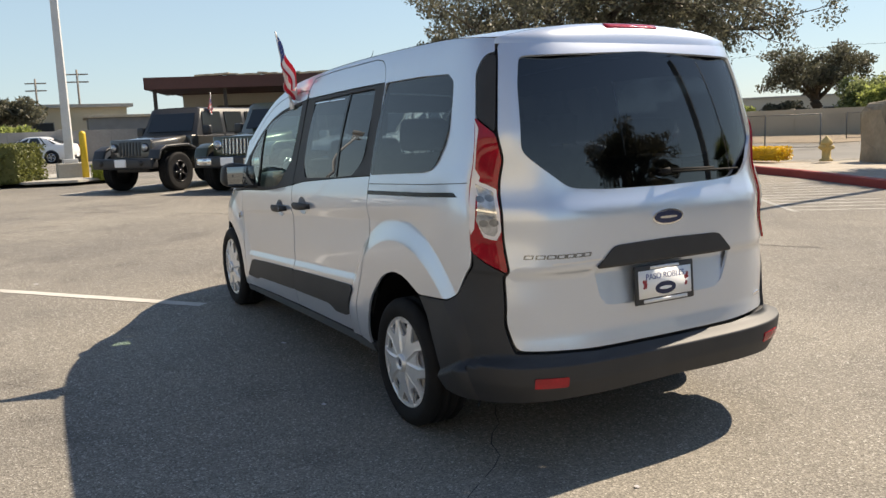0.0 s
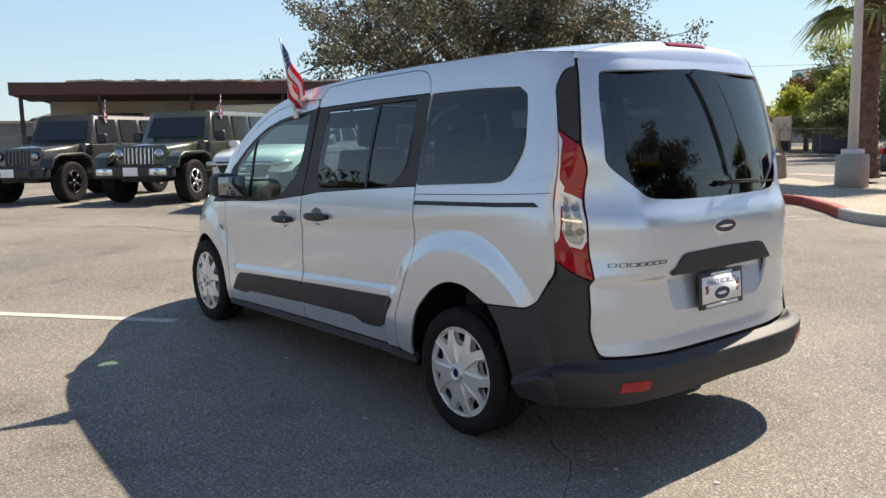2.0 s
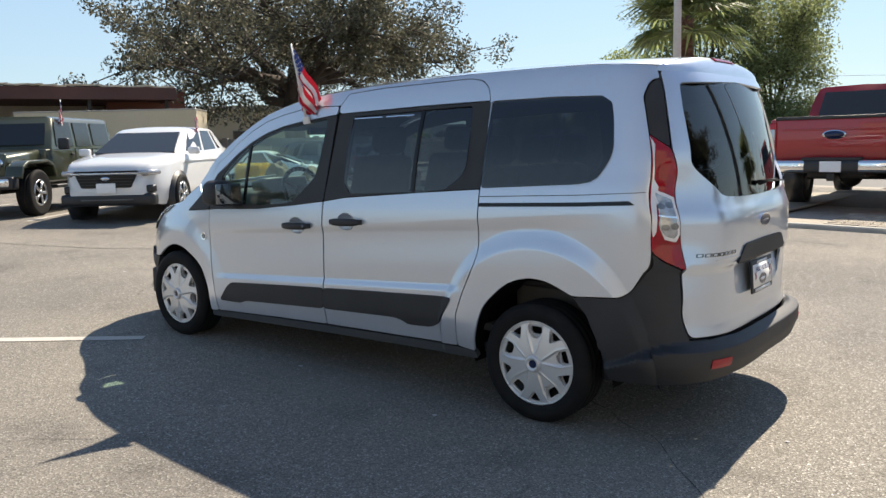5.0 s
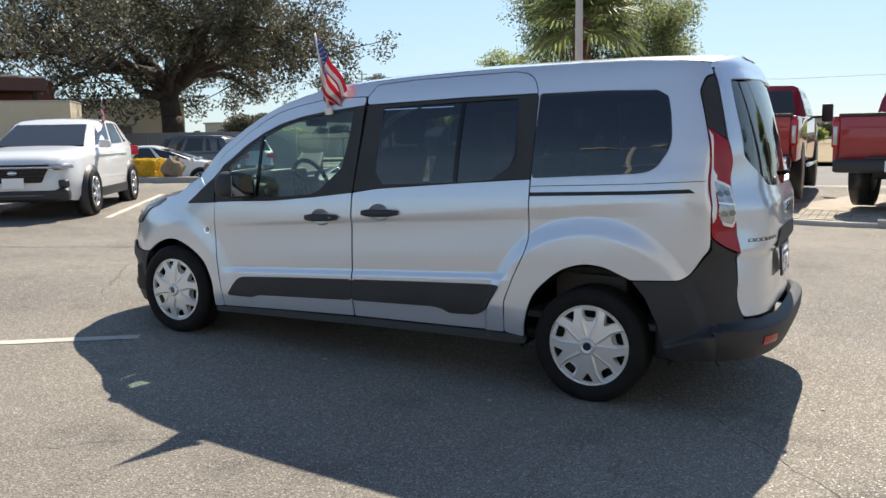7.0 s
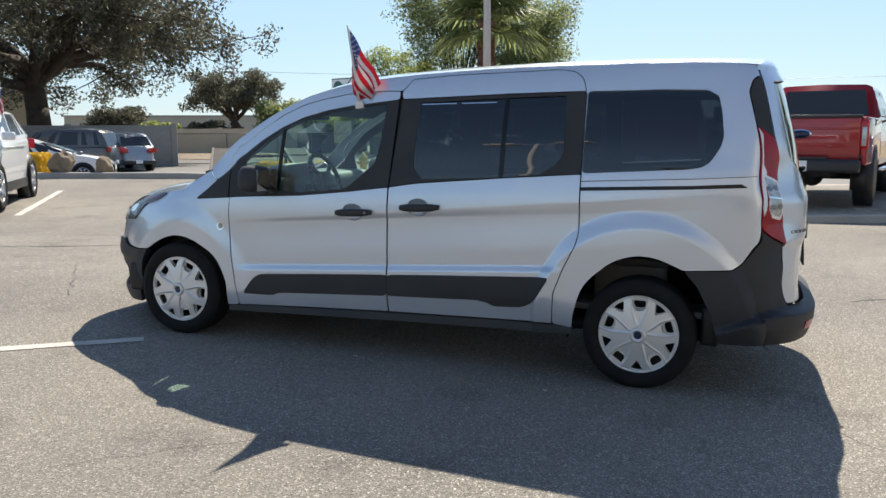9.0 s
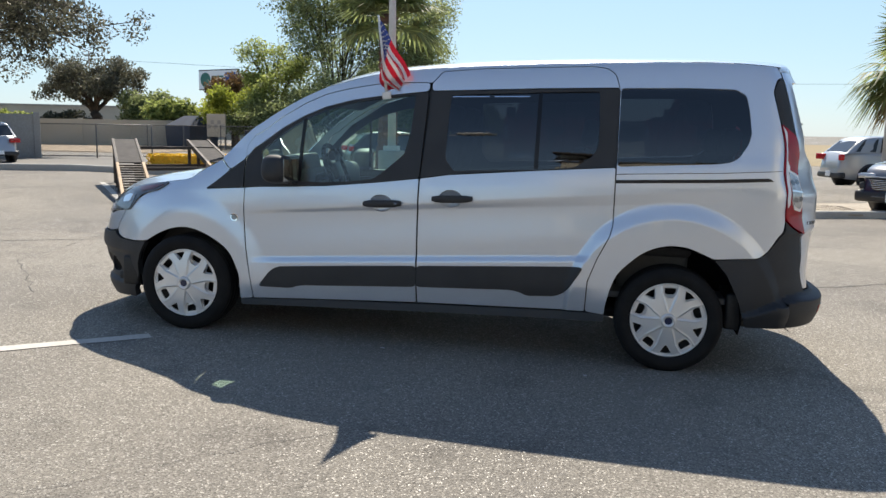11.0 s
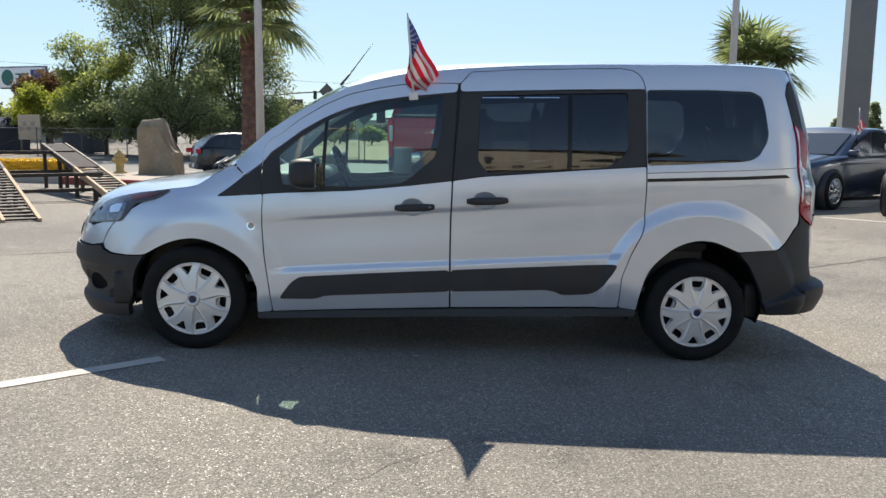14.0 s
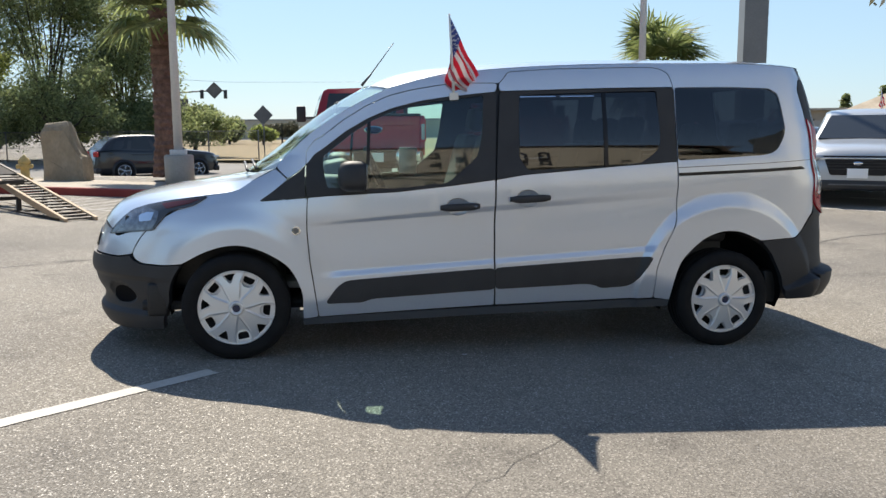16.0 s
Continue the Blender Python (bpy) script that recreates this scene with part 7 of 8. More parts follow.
    top = loft([[(xb, 0.78, 1.18), (xb * 0.4 + xt * 0.6, 0.735, 1.50), (xt, 0.695, 1.76), (xt, 0.60, 1.80), (xt, 0, 1.81)] for xb, xt in ((-0.74, -1.02), (-0.80, -1.08), (-2.2, -2.2), (-3.55, -3.45), (-3.60, -3.50))])
    part("hard_top", top, SATIN if not bright else colour, c)
    part("windscreen", quad_pane([(-0.765, 0.655, 1.27), (-0.765, -0.655, 1.27), (-0.985, -0.60, 1.68), (-0.985, 0.60, 1.68)], (1, 0, 0.3), 0.02), FARGLASS, c, smooth=False)
    bmp = bmesh.new()
    box(bmp, (0.22, 1.66, 0.22), Matrix.Translation((0.66, 0, 0.62)), 0.04)
    box(bmp, (0.40, 0.9, 0.12), Matrix.Translation((0.55, 0, 0.56)), 0.02)
    fbp = part("front_bumper", bmp, SATIN, c, "black steel front bumper")
    for s in (-1, 1):
        lb = bmesh.new()
        rod(lb, (0.74, s * 0.56, 0.63), (0.785, s * 0.56, 0.63), 0.06, n=16)
        part("fog_lamp", lb, CHROME if bright else DARKMETAL, fbp)
        if bright:
            part("lamp_surround", block((0.03, 0.36, 0.13), Matrix.Translation((0.765, s * 0.58, 0.63)), 0.03), CHROME, fbp)
    part("plate", block((0.02, 0.31, 0.16), Matrix.Translation((0.785, 0, 0.63)), 0.004), PLATE_WHITE, fbp, "white plate")
    part("rear_bumper", block((0.2, 1.5, 0.2), Matrix.Translation((-3.70, 0, 0.62)), 0.04), SATIN, c)
    sp = bmesh.new()
    rod(sp, (-3.64, 0, 1.05), (-3.88, 0, 1.05), 0.40, n=28)
    part("spare_wheel", sp, RUBBER, c)
    add_wheels(c, [(0, 0.79), (0, -0.79), (-2.95, 0.79), (-2.95, -0.79)], 0.415, 0.27, 0.235, 5, wheel_material)
    return c


OLIVE = paint("olive_green_paint", (0.045, 0.052, 0.026), 0.3, 0.35)
GRAPHITE = paint("graphite_paint", (0.060, 0.057, 0.050), 0.4, 0.38)
offroader(standing(-12.50, 0.66, 0.6, -0.8), "graphite grey off-roader with black wheels and bumper", GRAPHITE, DARKALLOY, False, 0)
offroader(standing(-10.20, 2.32, 0.6, -0.8), "olive green off-roader with a chrome-trimmed slotted grille", OLIVE, ALLOY, True, 0)


def pickup(m, label, colour, chrome_pads=True):
    """A crew-cab heavy pickup: cab, open bed with a tailgate, chrome step bumper."""
    c = thing("pickup_truck", label, "truck", m, "display trucks")
    w = 1.0
    hood = loft([[(x, h * 0.96, 0.62), (x, h, 0.85), (x, h * 0.985, z - 0.10), (x, h * 0.90, z), (x, 0, z + 0.05)] for x, h, z in ((0.98, 0.90, 1.18), (0.90, 0.96, 1.28), (0.2, 1.0, 1.36), (-0.75, 1.0, 1.40))])
    part("bonnet", hood, colour, c)
    cab = loft([[(x, 0.98, 0.60), (x, 1.0, 0.85), (x, 0.985, 1.36), (x, 0.955, 1.40)] + [(xm, 0.90, 1.66), (xt, 0.79, 1.93), (xt, 0.70, 1.97), (xt, 0, 1.99)] for x, xm, xt in ((-0.72, -1.05, -1.42), (-0.9, -1.15, -1.5), (-2.1, -2.1, -2.1), (-3.05, -3.02, -2.95), (-3.16, -3.10, -3.02))])
    cb = part("cab", cab, colour, c)
    for s in (-1, 1):
        for a, b2 in ((-1.02, -1.98), (-2.10, -2.98)):
            part("side_window", quad_pane([(a, s * 0.957, 1.43), (b2, s * 0.957, 1.43), (b2 + 0.02, s * 0.815, 1.87), (a - 0.36 if a > -1.5 else a, s * 0.815, 1.87)], (0, s, 0.3), 0.02), FARGLASS, cb, smooth=False)
        mb = part("tow_mirror", block((0.12, 0.22, 0.36), Matrix.Translation((-0.95, s * 1.24, 1.50)), 0.04), SATIN, c, "black tow mirror")
        part("mirror_arm", block((0.06, 0.28, 0.05), Matrix.Translation((-0.93, s * 1.08, 1.42)), 0.01), SATIN, mb)
        part("side_step", block((2.3, 0.16, 0.06), Matrix.Translation((-1.9, s * 0.98, 0.52)), 0.02), CHROME, c)
        part("bed_side", block((2.35, 0.10, 0.72), Matrix.Translation((-4.36, s * 0.95, 1.03)), 0.03), colour, c)
        for x in (0.0, -4.05):
            a = bmesh.new()
            rod(a, (x, s * 0.72, 0.46), (x, s * 1.008, 0.46), 0.50, n=28)
            part("wheel_arch", a, SATIN, c)
        part("tail_lamp", block((0.14, 0.12, 0.42), Matrix.Translation((-5.50, s * 0.955, 1.13)), 0.03), TAILRED, c, "tall red and white tail lamp")
        part("lamp_clear", block((0.03, 0.07, 0.28), Matrix.Translation((-5.572, s * 0.955, 1.10)), 0.01), HEADLAMP, c)
        part("headlamp", block((0.12, 0.30, 0.30), Matrix.Translation((0.92, s * 0.80, 1.04)), 0.04), HEADLAMP, c)
        part("mud_flap", block((0.02, 0.28, 0.36), Matrix.Translation((-4.56, s * 0.82, 0.42))), SATIN, c)
    part("bed_floor", block((2.4, 1.85, 0.06), Matrix.Translation((-4.36, 0, 0.80)), 0.01), SATIN, c)
    gate = part("tailgate", block((0.09, 1.80, 0.66), Matrix.Translation((-5.52, 0, 1.06)), 0.03), colour, c, "red tailgate with a chrome oval badge")
    part("gate_crease", block((0.012, 1.6, 0.03), Matrix.Translation((-5.568, 0, 1.22)), 0.006), colour, gate)
    part("gate_top", block((0.12, 1.82, 0.05), Matrix.Translation((-5.52, 0, 1.40)), 0.01), SATIN, gate)
    ovl = bmesh.new()
    bmesh.ops.create_cone(ovl, cap_ends=True, segments=28, radius1=1, radius2=0.95, depth=1, matrix=Matrix.Translation((-5.572, 0, 1.14)) @ Matrix.Rotation(radians(-90), 4, "Y") @ Matrix.Diagonal((0.075, 0.185, 0.02, 1)))
    o = part("oval_badge", ovl, CHROME, gate, "chrome oval badge")
    ovl = bmesh.new()
    bmesh.ops.create_cone(ovl, cap_ends=True, segments=28, radius1=1, radius2=1, depth=1, matrix=Matrix.Translation((-5.583, 0, 1.14)) @ Matrix.Rotation(radians(-90), 4, "Y") @ Matrix.Diagonal((0.055, 0.155, 0.008, 1)))
    part("badge_face", ovl, BADGE_BLUE, gate)
    part("rear_window", quad_pane([(-3.125, 0.78, 1.45), (-3.125, -0.78, 1.45), (-3.03, -0.68, 1.88), (-3.03, 0.68, 1.88)], (-1, 0, 0.2), 0.02), FARGLASS, cb, smooth=False)
    part("windscreen", quad_pane([(-0.76, 0.88, 1.44), (-0.76, -0.88, 1.44), (-1.40, -0.74, 1.92), (-1.40, 0.74, 1.92)], (1, 0, 0.4), 0.02), FARGLASS, cb, smooth=False)
    rb = bmesh.new()
    box(rb, (0.24, 1.86, 0.20), Matrix.Translation((-5.66, 0, 0.66)), 0.05)
    bmpo = part("rear_bumper", rb, SATIN, c, "black step bumper")
    for s in (-1, 1):
        if chrome_pads:
            part("bumper_pad", block((0.255, 0.50, 0.185), Matrix.Translation((-5.665, s * 0.64, 0.665)), 0.05), CHROME, bmpo, "chrome bumper end")
    part("bumper_step", block((0.20, 0.9, 0.04), Matrix.Translation((-5.66, 0, 0.775)), 0.01), SATIN, bmpo)
    part("plate", block((0.02, 0.32, 0.16), Matrix.Translation((-5.79, 0, 0.66)), 0.004), PLATE_WHITE, bmpo, "white plate")
    part("hitch", block((0.5, 0.12, 0.12), Matrix.Translation((-5.5, 0, 0.50)), 0.01), DARKMETAL, c)
    part("chassis", block((6.0, 0.9, 0.22), Matrix.Translation((-2.3, 0, 0.58)), 0.02), DARKMETAL, c)
    ax = bmesh.new()
    rod(ax, (-4.05, -0.8, 0.46), (-4.05, 0.8, 0.46), 0.07, n=10)
    bmesh.ops.create_uvsphere(ax, u_segments=12, v_segments=8, radius=0.2, matrix=Matrix.Translation((-4.05, 0, 0.46)))
    part("axle", ax, DARKMETAL, c)
    part("roof_lamps", block((0.10, 0.9, 0.03), Matrix.Translation((-1.52, 0, 2.0)), 0.01), RED_LENS, cb)
    part("grille", block((0.08, 1.3, 0.42), Matrix.Translation((0.97, 0, 1.0)), 0.03), CHROME, c)
    part("front_bumper", block((0.2, 1.9, 0.24), Matrix.Translation((1.0, 0, 0.66)), 0.05), CHROME, c)
    add_wheels(c, [(0, 0.86), (0, -0.86), (-4.05, 0.86), (-4.05, -0.86)], 0.46, 0.30, 0.25, 8, ALLOY)
    return c


def truck_at(x, y, hx, hy, lift=0.0):
    """A truck by the middle of its tailgate."""
    d = Vector((hx, hy)).normalized()
    p = Vector((x, y)) + d * 5.55
    return pose(p.x, p.y, ground_z(x, y) + 0.09 + lift, 0, 0, math.degrees(math.atan2(d.y, d.x)))


pickup(truck_at(1.85, 11.35, -0.02, 1.0) @ Matrix.Diagonal((1.06, 1.06, 1.13, 1)), "red crew-cab pickup truck on the paved pad", REDCAR)
pickup(truck_at(4.60, 10.3, 0.22, 0.975, 0.02) @ Matrix.Diagonal((1.04, 1.04, 1.12, 1)), "tall red crew-cab pickup truck with a black step bumper", REDCAR, False)

# cars standing behind and beside the camera's way, mirrored in the van
car("white_sedan", "white sedan standing across the lot, nose towards the van", standing(14.2, 6.2, -0.85, -0.5), WHITECAR, 0.92, 2.85, 1.05, 1.86, 0.19, SEDAN, 1.47, (-0.25, -1.25, -2.55, -3.45), 0.335, 0.235, 5)
car("white_suv", "white crossover suv across the lot behind the line", standing(-13.5, -8.6, 0.7, 0.7), WHITECAR, 0.92, 2.73, 0.98, 1.84, 0.24, SUVBELT, 1.66, (-0.38, -1.12, -3.05, -3.55), 0.365, 0.25, 5)
car("blue_sedan", "dark blue-grey sedan parked before the showroom", standing(-6.0, -18.5, 0.1, 1.0), BLUECAR, 0.95, 2.85, 1.05, 1.86, 0.19, SEDAN, 1.47, (-0.25, -1.25, -2.55, -3.45), 0.335, 0.235, 5)
car("silver_suv", "pale silver suv parked before the showroom", standing(9.0, -18.5, 0.1, 1.0), SILVERCAR, 0.92, 2.73, 0.98, 1.84, 0.24, SUVBELT, 1.66, (-0.38, -1.12, -3.05, -3.55), 0.365, 0.25, 5)


# ---- trees and planting ----
def leaf_material(name, a, b, through_it=0.35):
    m = shader(name, a, 0.55)
    info = m.node_tree.nodes.new("ShaderNodeNewGeometry")
    c = ramp(m, info.outputs["Random Per Island"], ((0.0, a), (0.6, b), (1.0, tuple(min(1, v * 1.5) for v in b))))
    wire(m, c, principled(m).inputs["Base Color"])
    t = m.node_tree.nodes.new("ShaderNodeBsdfTranslucent")
    wire(m, c, t.inputs[0])
    x = m.node_tree.nodes.new("ShaderNodeMixShader")
    x.inputs[0].default_value = through_it
    out = m.node_tree.nodes["Material Output"]
    wire(m, principled(m).outputs[0], x.inputs[1])
    wire(m, t.outputs[0], x.inputs[2])
    wire(m, x.outputs[0], out.inputs[0])
    return m


BARK = varied("dark_oak_bark", (0.055, 0.042, 0.032), (0.095, 0.075, 0.058), 2.5, 0.95, 0.7, 14, distance=0.04)
PALMBARK = varied("palm_bark", (0.10, 0.055, 0.042), (0.22, 0.135, 0.105), 7, 0.95, 0.5, 20, distance=0.02)
OAKLEAF = leaf_material("oak_leaves", (0.052, 0.055, 0.037), (0.118, 0.115, 0.077), 0.42)
GREENLEAF = leaf_material("green_leaves", (0.160, 0.200, 0.055), (0.300, 0.340, 0.105), 0.62)
DARKLEAF = leaf_material("dark_evergreen_leaves", (0.105, 0.135, 0.055), (0.250, 0.285, 0.125), 0.62)
YELLOWLEAF = leaf_material("yellow_green_leaves", (0.20, 0.235, 0.030), (0.33, 0.36, 0.055), 0.6)
PALMLEAF = leaf_material("palm_fronds", (0.105, 0.140, 0.050), (0.215, 0.250, 0.095), 0.55)
DEADFROND = leaf_material("dry_fronds", (0.22, 0.17, 0.075), (0.34, 0.27, 0.13), 0.35)
HEDGELEAF = leaf_material("hedge_leaves", (0.085, 0.098, 0.024), (0.150, 0.160, 0.045), 0.4)
BLOSSOM = leaf_material("yellow_blossom", (0.55, 0.34, 0.012), (0.72, 0.48, 0.03), 0.3)


def leaves(rng, centres, per, spread, size, flat=0.75):
    """Many small leaf blades round clump centres, as one mesh."""
    n = len(centres) * per
    c = np.repeat(np.array(centres, float), per, 0)
    d = rng.normal(size=(n, 3))
    d /= np.linalg.norm(d, axis=1)[:, None]
    rad = spread * rng.random(n)[:, None] ** 0.45
    p = c + d * rad * np.array([1, 1, flat])
    a = rng.normal(size=(n, 3))
    a /= np.linalg.norm(a, axis=1)[:, None]
    b = np.cross(a, rng.normal(size=(n, 3)))
    b /= np.linalg.norm(b, axis=1)[:, None]
    s = size * (0.6 + 0.8 * rng.random(n))[:, None]
    v = np.stack((p - a * s, p + b * s * 0.45, p + a * s, p - b * s * 0.45), 1).reshape(-1, 3)
    me = bpy.data.meshes.new("leaves")
    f = np.arange(4 * n).reshape(-1, 4)
    me.from_pydata(v.tolist(), [], f.tolist())
    return me


def limb(bm, a, b, r0, r1, bend, rng, n=4, sides=7):
    a, b = Vector(a), Vector(b)
    last, lr = a, r0
    for i in range(1, n + 1):
        f = i / n
        p = a.lerp(b, f) + Vector((rng.uniform(-1, 1), rng.uniform(-1, 1), rng.uniform(-0.5, 0.8))) * bend * (1 if i < n else 0.2)
        r = r0 + (r1 - r0) * f
        rod(bm, last, p, lr, r, sides)
        last, lr = p, r
    return last


def tree(x, y, trunk_h, trunk_r, crown_r, crown_h, seed, leaf, label, per=90, leaf_size=0.10, limbs=9, clump=0.9, lean=(0, 0), name="oak_tree", gaps=0.0, twigs=4, flat=0.75, squash=1.0, z0=None):
    """A tapered trunk with spreading limbs and a crown of leafy clumps with gaps between them."""
    rng = random.Random(seed)
    nrng = np.random.default_rng(seed)
    t = thing(name, label, "tree", Matrix.Translation((x, y, base_z(x) if z0 is None else z0)))
    wood = bmesh.new()
    fork = Vector((lean[0], lean[1], trunk_h))
    rod(wood, (0, 0, -1.2), (0, 0, 0.25), trunk_r * 1.5, trunk_r * 1.08, 12)
    limb(wood, (0, 0, 0.2), fork, trunk_r * 1.08, trunk_r * 0.8, trunk_r * 0.4, rng, 4, 12)
    centres = []
    for i in range(limbs):
        a = math.tau * i / limbs + rng.uniform(-0.3, 0.3)
        reach = crown_r * rng.uniform(0.55, 0.95)
        up = crown_h * rng.uniform(-0.10 if limbs > 14 else 0.15, 0.95)
        end = fork + Vector((math.cos(a) * reach, math.sin(a) * reach * squash, up))
        mid = fork.lerp(end, 0.55) + Vector((0, 0, 0.12 * crown_h))
        m = limb(wood, fork - Vector((0, 0, rng.uniform(0, 0.25 * trunk_h))), mid, trunk_r * 0.5, trunk_r * 0.28, 0.05 * crown_r, rng, 3)
        e = limb(wood, m, end, trunk_r * 0.28, trunk_r * 0.08, 0.05 * crown_r, rng, 3, 6)
        for k in range(twigs):
            f = rng.uniform(0.2, 1.0)
            s = m.lerp(e, f)
            o = s + Vector((rng.uniform(-1, 1), rng.uniform(-1, 1) * squash, rng.uniform(-0.45, 0.75))) * crown_r * 0.34
            limb(wood, s, o, trunk_r * 0.09, trunk_r * 0.03, 0.02 * crown_r, rng, 2, 5)
            centres.append(o)
            centres.append(s.lerp(o, 0.6) + Vector((rng.uniform(-1, 1), rng.uniform(-1, 1), rng.uniform(-1, 1))) * 0.12 * crown_r)
        centres.append(e)
        if rng.random() > gaps:
            centres.append(m + Vector((rng.uniform(-1, 1), rng.uniform(-1, 1), rng.uniform(0.2, 1))) * 0.2 * crown_r)
    part("trunk", wood, BARK, t, "dark trunk and limbs")
    part("crown", leaves(nrng, [tuple(c) for c in centres], per, clump, leaf_size, flat), leaf, t)
    return t


tree(-32.2, 29.7, 4.6, 0.62, 11.2, 6.4, 11, OAKLEAF, "large spreading oak with an uneven olive crown", 110, 0.115, 19, 0.95, (-0.5, 0.3), twigs=15)
tree(-41.8, 63.0, 2.7, 0.45, 4.5, 4.9, 5, OAKLEAF, "spreading oak standing alone beyond the street", 60, 0.14, 13, 0.72, (-0.5, 0.2), twigs=8)
tree(24.0, 14.5, 2.6, 0.45, 5.6, 6.4, 71, OAKLEAF, "large oak across the lot, mirrored in the rear window", 60, 0.20, 15, 1.1, twigs=10)
tree(-30.0, -22.0, 1.6, 0.3, 4.0, 4.0, 72, OAKLEAF, "round tree across the lot, mirrored in the windows", 60, 0.2, 10, 1.0, twigs=7)
tree(-62.0, 70.0, 1.6, 0.3, 3.0, 2.0, 6, OAKLEAF, "smaller oak beside the far wall", 100, 0.20, 9, 1.2)
tree(-15.6, 51.0, 1.8, 0.12, 4.3, 13.4, 21, DARKLEAF, "tall feathery evergreen tree beyond the street", 48, 0.098, 27, 0.98, (0.3, 0), "evergreen_tree", twigs=16, flat=1.0)
tree(-10.8, 51.5, 1.7, 0.12, 4.0, 10.5, 23, DARKLEAF, "feathery evergreen tree behind the palm", 48, 0.098, 23, 0.98, (0, 0), "evergreen_tree", twigs=16, flat=1.0)
tree(-21.0, 52.0, 1.4, 0.18, 2.5, 6.4, 22, GREENLEAF, "slender green tree with sunlit leaves", 42, 0.105, 14, 0.62, (0.5, 0), "green_tree", twigs=8, flat=1.0)
tree(-12.4, 42.0, 1.2, 0.14, 2.6, 3.4, 24, DARKLEAF, "low shrubby tree by the street", 60, 0.085, 12, 0.70, (0, 0), "shrub_tree", flat=1.0, twigs=6)
tree(-26.0, 57.0, 1.0, 0.16, 2.7, 2.9, 31, YELLOWLEAF, "bright yellow-green round tree", 110, 0.12, 12, 0.75, (0, 0), "small_tree", flat=0.9, twigs=5)
tree(-28.4, 63.0, 1.8, 0.2, 2.2, 3.8, 32, leaf_material("rust_leaves", (0.10, 0.055, 0.022), (0.16, 0.10, 0.04), 0.4), "small rust-brown tree by the notice board", 110, 0.19, 8, 1.2, (0, 0), "small_tree", flat=0.9)
tree(-33.0, 60.0, 0.8, 0.16, 1.9, 1.9, 33, GREENLEAF, "rounded green tree in front of the far wall", 140, 0.18, 10, 0.9, (0, 0), "green_tree", flat=1.0)
tree(-36.4, 62.0, 0.9, 0.16, 1.7, 2.2, 34, DARKLEAF, "rounded dark green tree by the far wall", 130, 0.18, 9, 1.1, (0, 0), "green_tree", flat=1.0)
tree(-46.0, 57.0, 0.5, 0.10, 1.5, 1.3, 35, GREENLEAF, "low green bush by the far wall", 110, 0.14, 7, 0.7, (0, 0), "shrub_tree")
tree(-43.0, 60.0, 0.6, 0.10, 1.6, 1.5, 36, OAKLEAF, "low olive bush under the oak", 110, 0.14, 7, 0.7, (0, 0), "shrub_tree")
tree(-70.0, -1.0, 1.6, 0.2, 2.9, 2.3, 37, OAKLEAF, "rounded tree above the tan warehouse", 100, 0.2, 8, 1.1, (0, 0), "far_tree", z0=1.2)
tree(-60.0, 0.5, 0.6, 0.15, 1.7, 1.7, 38, GREENLEAF, "green shrub in front of the tan warehouse", 100, 0.16, 7, 0.8, (0, 0), "shrub_tree")
tree(-10.9, 95.7, 1.0, 0.15, 1.6, 2.3, 39, DARKLEAF, "dark round tree beyond the dry field", 110, 0.26, 9, 1.4, (0, 0), "far_tree", flat=1.0)
tree(-8.6, 104.0, 0.6, 0.12, 1.3, 1.5, 40, DARKLEAF, "dark tree beyond the dry field", 110, 0.24, 8, 1.2, (0, 0), "far_tree", flat=1.0)
for i, (x, y, s) in enumerate(((-23.8, 55.0, 0.7), (-19.0, 49.5, 0.9), (-14.2, 47.0, 1.15), (-9.2, 47.5, 1.1), (-6.4, 50.5, 0.9))):
    tree(x, y, 0.5, 0.12, 2.3 * s, 2.3 * s, 90 + i, DARKLEAF, "low dark shrub under the evergreens", 95, 0.10, 10, 0.85, (0, 0), "roadside_shrub", twigs=5, flat=0.9)
for i, (x, y, s) in enumerate(((-4, 96, 0.55), (-2, 108, 0.8), (3, 112, 1.0), (8, 120, 0.9), (16, 118, 1.0), (24, 112, 0.9), (-26, 96, 1.4), (-32, 92, 1.3))):
    tree(x, y, 0.4, 0.1, 2.2 * s, 1.5 * s, 50 + i, OAKLEAF if i % 2 else GREENLEAF, "dry roadside bush beyond the street", 80, 0.2, 6, 0.9, (0, 0), "roadside_bush")


def conifer(x, y, high, r, seed):
    rng = random.Random(seed)
    t = thing("conifer", "dark narrow conifer far off", "tree", Matrix.Translation((x, y, 0)), "far conifers")
    wood = bmesh.new()
    rod(wood, (0, 0, -0.3), (0, 0, high), 0.16, 0.03, 8)
    part("trunk", wood, BARK, t)
    cs = []
    for i in range(34):
        z = high * (0.12 + 0.86 * i / 34)
        k = r * (1 - (z / high) ** 1.3) * rng.uniform(0.6, 1.1)
        for j in range(3):
            a = rng.uniform(0, math.tau)
            cs.append((k * math.cos(a), k * math.sin(a), z - 0.15 * k))
    part("crown", leaves(np.random.default_rng(seed), cs, 26, 0.38, 0.16, 0.6), DARKLEAF, t)
    return t


for i, (x, y, h, r) in enumerate(((45.5, 73.0, 4.6, 1.0), (49.6, 71.5, 5.6, 0.95), (54.5, 70.0, 4.6, 1.0), (58.0, 69.0, 5.4, 0.9), (43.0, 75.0, 3.0, 1.1), (51.6, 72.4, 3.2, 1.2), (62.0, 66.0, 4.4, 1.0))):
    conifer(x, y, h, r, 80 + i)


